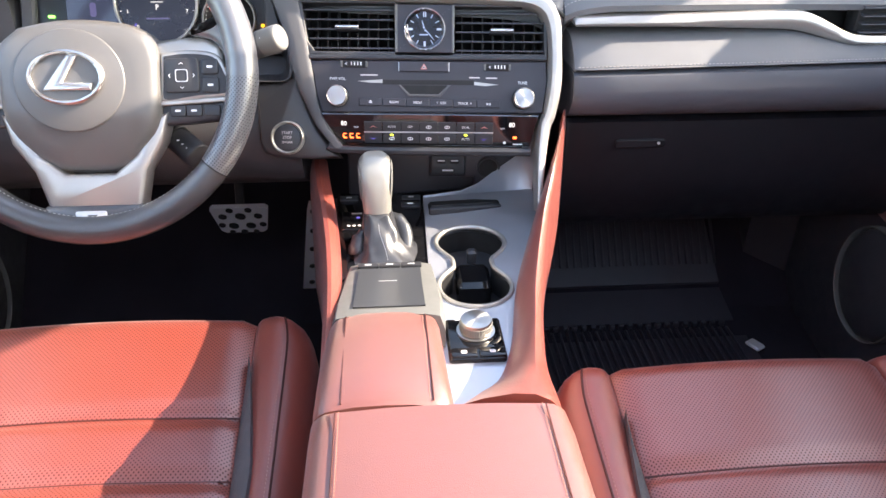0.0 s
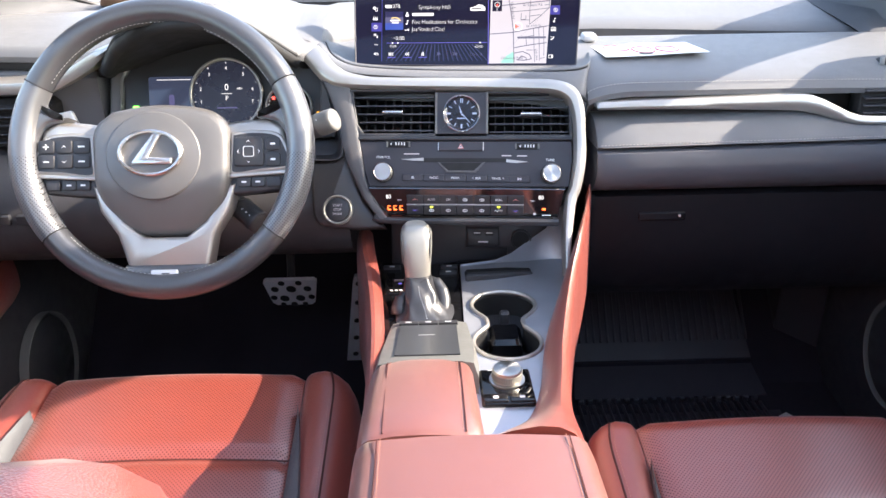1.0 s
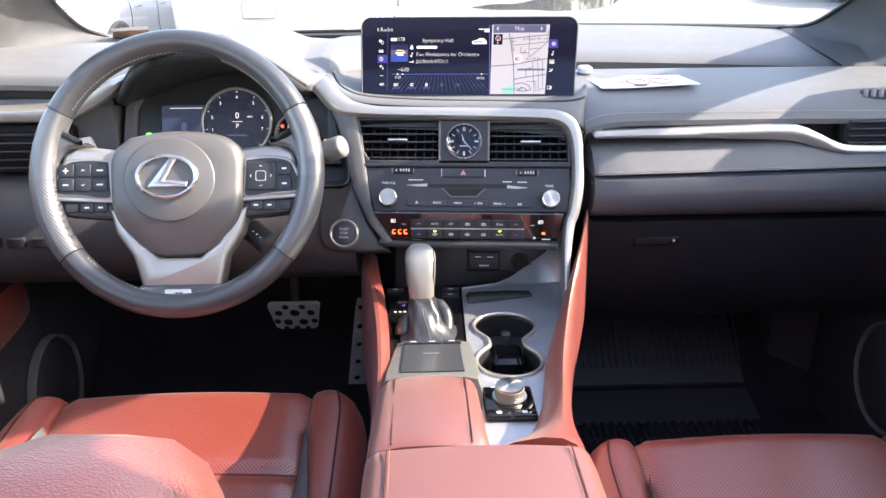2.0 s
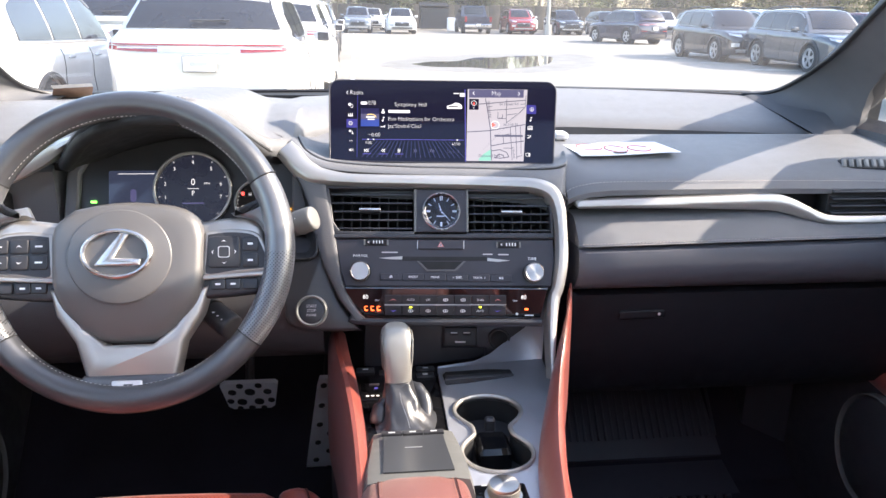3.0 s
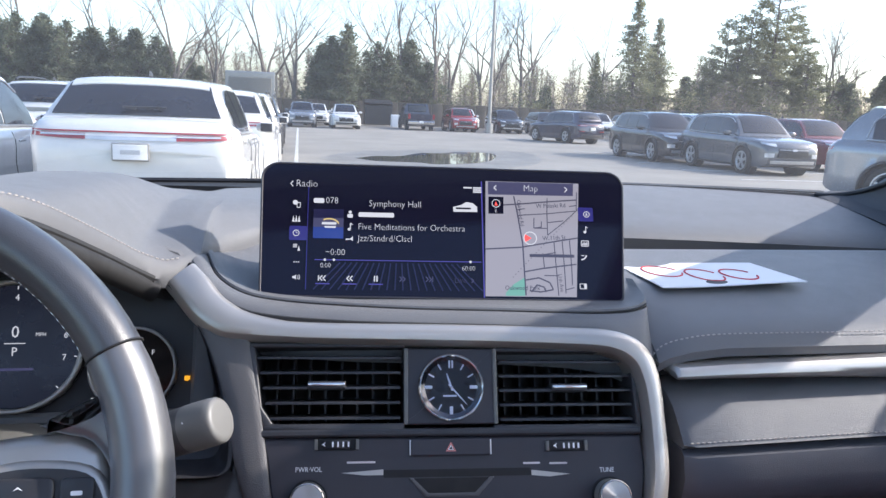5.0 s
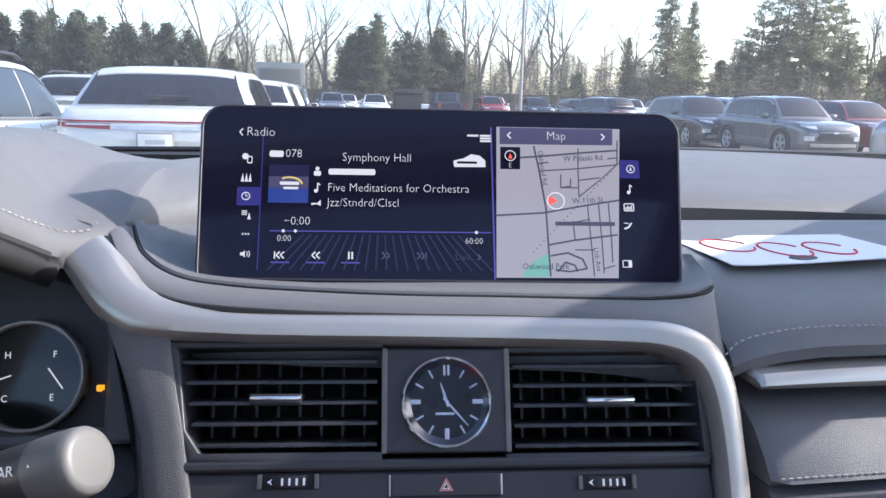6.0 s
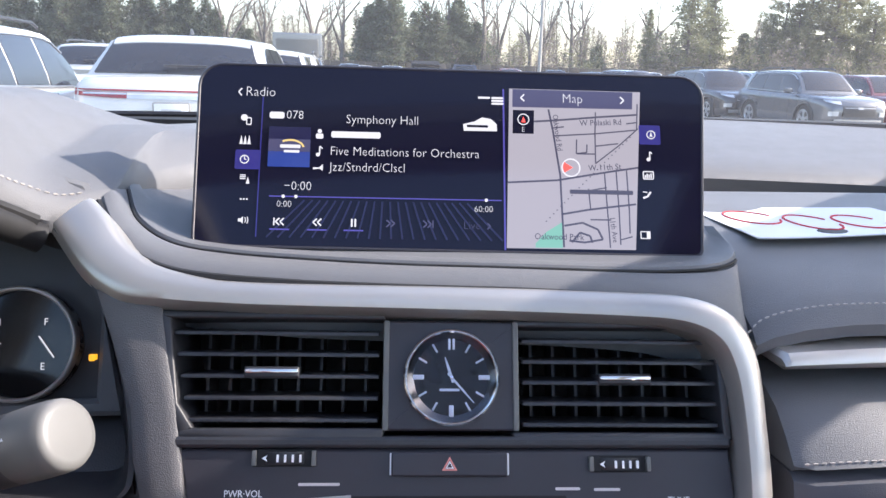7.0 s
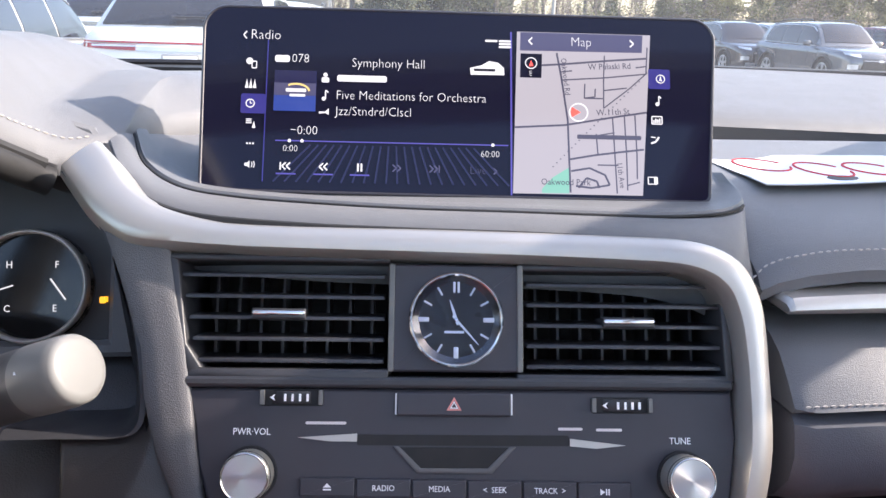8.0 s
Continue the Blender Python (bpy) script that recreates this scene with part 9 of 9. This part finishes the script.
            lip = [(sx * (half(u, 0.2) + 0.004), cy + (wr + 0.075) * math.cos(a), cz + (wr + 0.075) * math.sin(a) * 0.97) for a in lin(-0.35, math.pi + 0.35, 20)]
            part("arch", tube(lip, 0.028, 6), "carblack" if style == "suv" else pm, car, "wheel arch lip")
            t = part("wheel", loft([ring(wr * 0.66, 0.09), ring(wr * 0.72, 0.132), ring(wr * 0.93, 0.137), ring(wr, 0.112), ring(wr, -0.1), ring(wr * 0.9, -0.12)]), "tyre", car, "black tyre on an alloy rim")
            part("rim", loft([ring(wr * 0.72, 0.1), ring(wr * 0.72, 0.136), ring(wr * 0.66, 0.138), ring(wr * 0.62, 0.10), ring(wr * 0.6, 0.095)], caps=False), "rim", t, "silver alloy rim")
            part("hub", loft([ring(wr * 0.2, 0.1), ring(wr * 0.2, 0.125), ring(wr * 0.12, 0.132)]), "rim", t)
            for j in range(5):
                a = 2 * math.pi * j / 5 + 0.3
                b2 = bmesh.new()
                for da in (-0.13, 0.13):
                    d, e = Vector((0, math.cos(a + da), math.sin(a + da))), Vector((0, -math.sin(a + da), math.cos(a + da)))
                    c0 = Vector((cx + sx * 0.108, cy, cz))
                    loft([[c0 + d * r + e * w2 + Vector((sx * h, 0, 0)) for w2, h in ((-w, 0), (w, 0), (w * 0.7, 0.018), (-w * 0.7, 0.018))] for r, w in ((wr * 0.15, 0.02), (wr * 0.68, 0.024))], bm=b2)
                part("spoke", b2, "rim", t)
    return car


def again(src, at, heading, label=None, colour=None, size=1.0):
    """A further car of the same make; colour changes its paint."""
    c = copy_thing(src, pose(at[0], at[1], GROUND, 0, 0, heading))
    c.scale = (size, size, size)
    if label:
        c["label"] = label
    if colour:
        for o in c.children_recursive:
            if o.data and o.data.materials and o.data.materials[0].name.endswith("car_paint"):
                me = o.data.copy()
                me.materials[0] = PAINT[colour]
                o.data = me
    return c


G1 = "parked cars"
lin_car = vehicle("sport_utility_car", "white sport utility car parked with its tail towards the windscreen", "coupe_suv", "white", (-1.61, 9.2), 0, G1)
suv = vehicle("sport_utility_car", "dark grey sport utility car parked nose out on the asphalt", "suv", "grey", (13.32, 20.8), 180, G1)
again(lin_car, (-1.5, 14.7), 0, "white sport utility car parked nose to tail in the row")
again(suv, (-1.55, 20.6), 0, "white sport utility car parked nose to tail in the row", "white")
again(suv, (-1.6, 26.9), 0, "dark sport utility car parked nose to tail in the row", "dark")
again(suv, (-4.1, 8.5), 0, "white sport utility car parked beside the row", "white")
again(suv, (-4.6, 16.4), 0, "white sport utility car parked in the next row", "white")
again(lin_car, (-4.7, 23.0), 0, "silver car parked in the next row", "silver")
again(suv, (12.75, 25.4), 180, "dark sport utility car parked nose out", "dark")
again(suv, (14.4, 40.0), 16, "dark blue sport utility car standing across the lot", "navy")
again(suv, (11.4, 9.95), -145, "silver sport utility car seen along its side", "silver", 1.08)
again(lin_car, (16.9, 22.8), 180, "dark red sport utility car parked nose out", "red")
again(suv, (15.6, 27.6), 182, "silver sport utility car parked nose out", "silver")
again(suv, (19.5, 30.0), 180, "dark sport utility car parked further back", "dark")
again(lin_car, (22.5, 33.0), 180, "dark red car parked further back", "red")
for x, y, h, col, base, lab in ((0.1, 54.3, 180, "silver", suv, "silver"), (1.2, 60.5, 180, "white", lin_car, "white"), (3.0, 53.4, 180, "white", lin_car, "white"), (11.7, 55.9, 180, "bright", suv, "bright red"), (15.0, 55.2, 180, "dark", suv, "dark"), (18.3, 55.6, 180, "dark", lin_car, "dark"),
                                (20.4, 50.5, 176, "white", suv, "white"), (24.5, 53.5, 180, "grey", suv, "grey"), (16.6, 61.5, 180, "white", lin_car, "white"), (28.0, 54.5, 180, "silver", lin_car, "silver"), (32.0, 52.0, 180, "dark", suv, "dark"), (21.5, 45.0, 180, "grey", lin_car, "grey"), (25.5, 44.0, 180, "white", suv, "white"),
                                (13.3, 62.0, 180, "white", suv, "white"), (29.5, 42.5, 180, "dark", lin_car, "dark"), (35.0, 47.0, 180, "silver", suv, "silver"), (37.0, 56.0, 180, "red", lin_car, "dark red")):
    again(base, (x, y), h, lab + " car parked far off by the trees", col)

# pick-up truck, seen from behind
truck = thing("pickup_truck", "dark blue pick-up truck seen from its tailgate", "pickup truck", (8.5, 56.5, GROUND))
part("body", loft([[(-w, y, 0.35), (-w, y, z), (w, y, z), (w, y, 0.35)] for y, w, z in ((-2.8, 0.95, 1.15), (-0.6, 1.0, 1.15), (-0.5, 1.0, 1.15), (2.0, 1.0, 1.2), (2.9, 0.95, 1.0))]), PAINT["navy"], truck)
part("cab", loft([[(-w, y, 1.13), (-w * 0.82, y + d, 1.9), (w * 0.82, y + d, 1.9), (w, y, 1.13)] for y, w, d in ((-0.6, 0.98, 0.12), (1.6, 0.98, -0.5))]), PAINT["navy"], truck)
part("rear_window", box(0, -0.56, 1.55, 1.4, 0.06, 0.5, 0.05, rot=(-8, 0, 0)), "carglass", truck)
for sx in (-1, 1):
    part("tail_lamp", box(sx * 0.88, -2.8, 0.98, 0.16, 0.06, 0.36, 0.02), "lampred", truck, "red tail lamp")
    for y in (-1.7, 1.9):
        part("wheel", loft([[(sx * x, y + 0.4 * math.cos(a), 0.4 + 0.4 * math.sin(a)) for a in [2 * math.pi * j / 20 for j in range(20)]] for x in (0.78, 1.02)]), "tyre", truck)
part("bumper", box(0, -2.9, 0.55, 1.9, 0.16, 0.22, 0.04), "chrome", truck, "chrome rear bumper")
part("plate", box(0, -2.99, 0.6, 0.3, 0.02, 0.15), "paper", truck)

# box body of a delivery van over the row
van = thing("delivery_van", "grey delivery van with a box body", "van", (-2.2, 36.0, GROUND))
part("box", box(0, 0, 1.75, 2.1, 4.2, 2.1, 0.05), PAINT["silver"], van)
part("rear_door", box(0, -2.12, 1.7, 1.8, 0.05, 1.7, 0.03), "greytrim", van)
for sx in (-1, 1):
    for y in (-1.4, 2.3):
        part("wheel", loft([[(sx * x, y + 0.38 * math.cos(a), 0.38 + 0.38 * math.sin(a)) for a in [2 * math.pi * j / 20 for j in range(20)]] for x in (0.75, 1.0)]), "tyre", van)
part("cab", box(0, 2.9, 1.25, 1.95, 1.8, 1.5, 0.2), PAINT["silver"], van)

# lamp pole, hut, fence
lp = thing("lamp_post", "tall grey lamp post in the car park", "lamp post", (13.3, 52.9, GROUND))
part("pole", tube([(0, 0, 0), (0, 0, 0.8), (0, 0, 5), (0, 0, 11)], [0.13, 0.13, 0.12, 0.1], 14), "pole", lp)
part("base", tube([(0, 0, 0), (0, 0, 0.7)], [0.3, 0.28], 16), "pole", lp, "concrete foot")
part("lamp_arm", tube([(0, 0, 10.9), (0.5, 0, 11.05), (1.2, 0, 11.05)], 0.05, 8), "pole", lp)
part("lamp_head", box(1.3, 0, 11.0, 0.7, 0.3, 0.14, 0.04), "greytrim", lp)
hut = thing("dumpster", "dark skip container by the fence", "dumpster", (6.3, 63.0, GROUND))
part("body", loft([[(-1.1, -0.9, z), (1.1, -0.9, z), (1.1, 0.9, z), (-1.1, 0.9, z)] for z in (0.15, 1.7)] + [[(-1.15, -0.95, 1.7), (1.15, -0.95, 1.7), (1.15, 0.95, 2.0), (-1.15, 0.95, 2.0)]]), "carblack", hut)
part("lid", box(0, 0, 2.0, 2.3, 1.9, 0.08, 0.02, rot=(8, 0, 0)), "carblack", hut)
crate = thing("white_bin", "small white bin on the asphalt", "bin", (7.7, 61.5, GROUND))
part("body", box(0, 0, 0.5, 0.9, 0.8, 1.0, 0.05), "paper", crate)

fence = thing("board_fence", "brown board fence along the far edge of the car park", "fence", (20, 67, GROUND))
me_b = None
for k in range(150):
    x = -70 + 1.0 * k
    if me_b is None:
        first = part("board", box(0, 0, 1.0, 0.96, 0.05, 2.0, 0.01), "fence", fence)
        first.location = (x - 20, 0, 0)
        me_b = first.data
    else:
        b = new("board", me_b)
        b.parent = fence
        b.location = (x - 20, 0.03 * (k % 2), 0.04 * math.sin(k * 1.7))


# ---- trees ----
def bare_tree(seed, height, spread):
    """Tapered trunk that forks into limbs, boughs and twigs."""
    rnd = random.Random(seed)
    limbs, twigs = bmesh.new(), bmesh.new()
    def grow(p, d, length, r, depth):
        n = 4 if depth < 2 else 3
        pts, rad = [p], [r]
        q, e = p.copy(), d.copy()
        for i in range(n):
            e = (e + Vector((rnd.uniform(-1, 1), rnd.uniform(-1, 1), rnd.uniform(-0.35, 0.6))) * (0.10 if depth == 0 else 0.2)).normalized()
            q = q + e * length / n
            pts.append(q.copy())
            rad.append(r * (1 - 0.5 * (i + 1) / n))
        tube(pts, rad, 7 if depth < 2 else (5 if depth < 3 else 3), bm=limbs if depth < 3 else twigs)
        if depth >= 5 or length < 0.35:
            return
        kids = 4 if depth == 0 else rnd.choice((3, 4)) if depth < 4 else 3
        for c in range(kids):
            f = rnd.uniform(0.45, 1.0) if c else 1.0
            i = min(n, max(1, round(f * n)))
            ang = rnd.uniform(0, 2 * math.pi)
            out = Vector((math.cos(ang), math.sin(ang), 0))
            tilt = rnd.uniform(0.35, 0.95) * spread if c else 0.2
            nd = (e * math.cos(tilt) + out * math.sin(tilt) + Vector((0, 0, 0.18))).normalized()
            grow(pts[i], nd, length * rnd.uniform(0.55, 0.8), rad[i] * rnd.uniform(0.55, 0.8), depth + 1)
    grow(Vector((0, 0, -0.1)), Vector((0, 0, 1)), height * 0.36, height * 0.017, 0)
    return limbs, twigs


def leaf_crown(bm, rnd, centre, radius, count, size, flat=1.0):
    """Many small leaf clumps, scattered in uneven lobes with gaps."""
    for _ in range(count):
        d = Vector((rnd.gauss(0, 1), rnd.gauss(0, 1), rnd.gauss(0, 1))).normalized()
        r = rnd.uniform(0.35, 1.0) ** 0.6
        p = centre + Vector((d.x * radius[0], d.y * radius[1], d.z * radius[2])) * r
        a = Vector((rnd.gauss(0, 1), rnd.gauss(0, 1), rnd.gauss(0, 0.6))).normalized() * size * rnd.uniform(0.6, 1.4)
        b = a.cross(Vector((rnd.gauss(0, 1), rnd.gauss(0, 1), rnd.gauss(0, 1)))).normalized() * size * rnd.uniform(0.3, 0.8)
        q = [bm.verts.new(p - a * 0.5), bm.verts.new(p + b * 0.5 + a * 0.1), bm.verts.new(p + a * 0.6), bm.verts.new(p - b * 0.5 + a * 0.1)]
        bm.faces.new(q)


SHAPES = {"spire": ((0.0, 0.55), (0.12, 1.0), (0.4, 0.72), (0.7, 0.38), (0.9, 0.14), (1.0, 0.03)),
          "bush": ((0.0, 0.75), (0.2, 1.0), (0.5, 0.92), (0.75, 0.62), (0.92, 0.3), (1.0, 0.08)),
          "broad": ((0.0, 0.2), (0.2, 0.35), (0.35, 0.85), (0.5, 1.0), (0.7, 0.8), (0.88, 0.5), (1.0, 0.12))}


def evergreen(seed, height, width, shape, boughs, stems=1):
    """Stems with boughs of uneven length; sprays of needles sit along each bough, with gaps between."""
    rnd = random.Random(seed)
    bm, tr = bmesh.new(), bmesh.new()
    up = Vector((0, 0, 1))
    for s in range(stems):
        f = 1.0 if s == 0 else rnd.uniform(0.62, 0.9)
        a0 = rnd.uniform(0, 6.28)
        foot = Vector((math.cos(a0), math.sin(a0), 0)) * (0.0 if s == 0 else width * rnd.uniform(0.35, 0.6))
        lean = Vector((rnd.uniform(-1, 1), rnd.uniform(-1, 1), 0)) * height * 0.02
        h, w = height * f, width * (1.0 if stems == 1 else 0.7)
        stem = lambda u: foot + lean * u * u + up * h * u
        tube([stem(u) - up * (0.1 if u == 0 else 0) for u in (0, 0.3, 0.6, 0.97)], [height * 0.018, height * 0.013, height * 0.008, 0.02], 7, bm=tr)
        for k in range(boughs // stems):
            u = 0.06 + 0.93 * ((k + rnd.random()) / (boughs // stems)) ** 0.9
            ang = rnd.uniform(0, 2 * math.pi)
            lobe = 0.72 + 0.28 * math.sin(3 * ang + 17 * u + seed)
            reach = w * along(SHAPES[shape], u) * lobe * rnd.uniform(0.6, 1.12)
            out = Vector((math.cos(ang), math.sin(ang), 0))
            rise = (-0.22 if shape == "spire" else 0.22 if shape == "broad" else 0.45) + rnd.uniform(-0.15, 0.15)
            p0 = stem(u)
            tip = lambda q: p0 + out * reach * q + up * reach * (rise * q + (0.12 if shape == "spire" else -0.1) * q * q)
            tube([tip(0), tip(0.5), tip(0.95)], [0.05, 0.03, 0.01], 3, bm=tr)
            n = max(2, int(reach / 0.26))
            side = out.cross(up)
            for j in range(n):
                q = (0.45 if shape == "broad" else 0.3) + (0.6 if shape == "broad" else 0.72) * (j + rnd.random()) / n
                c = tip(q) + side * rnd.gauss(0, 0.16 + 0.1 * (1 - q) * reach) + up * rnd.gauss(0, 0.1)
                for _ in range(9):
                    p = c + Vector((rnd.gauss(0, 0.17), rnd.gauss(0, 0.17), rnd.gauss(0, 0.12)))
                    a = (out * rnd.uniform(0.3, 1.0) + side * rnd.gauss(0, 0.6) + up * rnd.gauss(-0.1, 0.45)).normalized() * rnd.uniform(0.13, 0.3)
                    b = a.cross(Vector((rnd.gauss(0, 1), rnd.gauss(0, 1), rnd.gauss(0, 1)))).normalized() * rnd.uniform(0.05, 0.1)
                    bm.faces.new([bm.verts.new(v) for v in (p - a * 0.5, p + b, p + a * 0.6, p - b)])
    return bm, tr


def tree_thing(name, label, kind, at, **kw):
    t = thing(name, label, "tree", (at[0], at[1], GROUND), "trees")
    if kind == "bare":
        limbs, twigs = bare_tree(**kw)
        part("trunk", limbs, "bark", t, "grey-brown trunk and limbs")
        part("crown", twigs, "bark", t, "bare twigs", smooth=0)
    else:
        m = kw.pop("mat")
        bm, tr = evergreen(**kw)
        part("trunk", tr, "bark", t, "brown trunk and boughs")
        part("crown", bm, m, t, "needles in uneven sprays", smooth=0)
    return t


b1 = tree_thing("bare_tree", "tall leafless tree behind the car park", "bare", TREES[0], seed=3, height=17, spread=0.95)
b2 = tree_thing("bare_tree", "tall leafless tree behind the car park", "bare", TREES[1], seed=8, height=15, spread=0.8)
b3 = tree_thing("bare_tree", "leafless tree with wide limbs", "bare", TREES[2], seed=21, height=18, spread=1.1)
for i, (x, y) in enumerate(TREES[3:]):
    src = (b1, b2, b3)[i % 3]
    copy_thing(src, pose(x, y, GROUND, 0, 0, 67 * i))
e1 = tree_thing("evergreen_tree", "dark green bushy cedar", "ever", CEDARS[0], seed=5, height=8.6, width=3.1, shape="bush", boughs=520, stems=4, mat="needles")
e4 = tree_thing("evergreen_tree", "dark green cedar with a single pointed top", "ever", CEDARS[1], seed=12, height=7.6, width=2.5, shape="bush", boughs=330, mat="needles")
e2 = tree_thing("conifer", "tall feathery olive-green conifer", "ever", CONIFERS[0], seed=6, height=13.2, width=4.3, shape="spire", boughs=210, mat="needles2")
e3 = tree_thing("evergreen_tree", "tall broad evergreen with open limbs", "ever", BROAD[0], seed=9, height=17.5, width=6.6, shape="broad", boughs=390, stems=3, mat="needles2")
for i, (x, y, s) in enumerate(CEDARS[2:]):
    c = copy_thing(e1 if i % 2 else e4, pose(x, y, GROUND, 0, 0, 50 * i))
    c.scale = (s, s, s)
for i, (x, y, s) in enumerate(CONIFERS[1:]):
    c = copy_thing(e2, pose(x, y, GROUND, 0, 0, 80 * i))
    c.scale = (s, s, s)
for i, (x, y, s) in enumerate(BROAD[1:]):
    c = copy_thing(e3, pose(x, y, GROUND, 0, 0, 130 + 80 * i))
    c.scale = (s, s, s)
# undergrowth along the fence: one mass of brush and small evergreens
rnd = random.Random(77)
brush = {"dry": bmesh.new(), "needles": bmesh.new(), "needles2": bmesh.new()}
for k in range(430):
    x = -75 + 160 * k / 430 + rnd.uniform(-0.5, 0.5)
    h = rnd.uniform(1.4, 3.6) * (1.0 if x < 7 else 1.55)
    kind = rnd.choices(("dry", "needles", "needles2"), (4, 4, 1) if x < 7 else (5, 1, 4))[0]
    leaf_crown(brush[kind], rnd, Vector((x, 68.5 + rnd.uniform(-0.5, 3.5), GROUND + h * 0.5)), (1.1, 0.9, h * 0.55), 210, 0.2)
tagged(part("brush", brush["dry"], "dry", smooth=0), "dry brown brush behind the fence", "brush", kind="stuff")
tagged(part("hedge", brush["needles"], "needles", smooth=0), "dark green undergrowth behind the fence", "hedge", kind="stuff")
tagged(part("shrubs", brush["needles2"], "needles2", smooth=0), "olive-green shrubs behind the fence", "shrubs", kind="stuff")
# far woods: thin leafless stems and twigs, one mass
rnd = random.Random(78)
verts, faces = [], []
for k in range(640):
    x = -130 + 280 * k / 640 + rnd.uniform(-0.5, 0.5)
    y, h = 88 + rnd.uniform(-10, 14), rnd.uniform(4.5, 8.5)
    lean = Vector((rnd.uniform(-0.8, 0.8), 0, 0))
    foot = Vector((x, y, GROUND - 0.1))
    for w, u0, u1 in ((0.09, 0.0, 0.5), (0.05, 0.5, 1.0)):
        p, q = foot + lean * u0 + Vector((0, 0, h * u0)), foot + lean * u1 + Vector((0, 0, h * u1))
        for n in (Vector((w, 0, 0)), Vector((0, w, 0))):
            i = len(verts)
            verts += [p - n, p + n, q + n * 0.6, q - n * 0.6]
            faces.append((i, i + 1, i + 2, i + 3))
    for _ in range(170):
        u = rnd.uniform(0.12, 1.0)
        p = foot + lean * u + Vector((0, 0, h * u))
        a, ln = rnd.uniform(0, 6.28), rnd.uniform(0.6, 2.0)
        d = Vector((math.cos(a), math.sin(a), rnd.uniform(0.2, 1.4))).normalized() * ln
        n = Vector((-d.y, d.x, 0)).normalized() * rnd.uniform(0.02, 0.05)
        i = len(verts)
        verts += [p - n, p + n, p + d, p + d * 0.5, p + d * 0.75 + n * 12, p + d * 0.8 + n * 11]
        faces += [(i, i + 1, i + 2), (i + 3, i + 4, i + 5)]
me = bpy.data.meshes.new("far_woods")
me.from_pydata(verts, [], faces)
me.materials.append(M["dry"])
tagged(new("far_woods", me), "far grey-brown winter woods", "woods", kind="stuff")
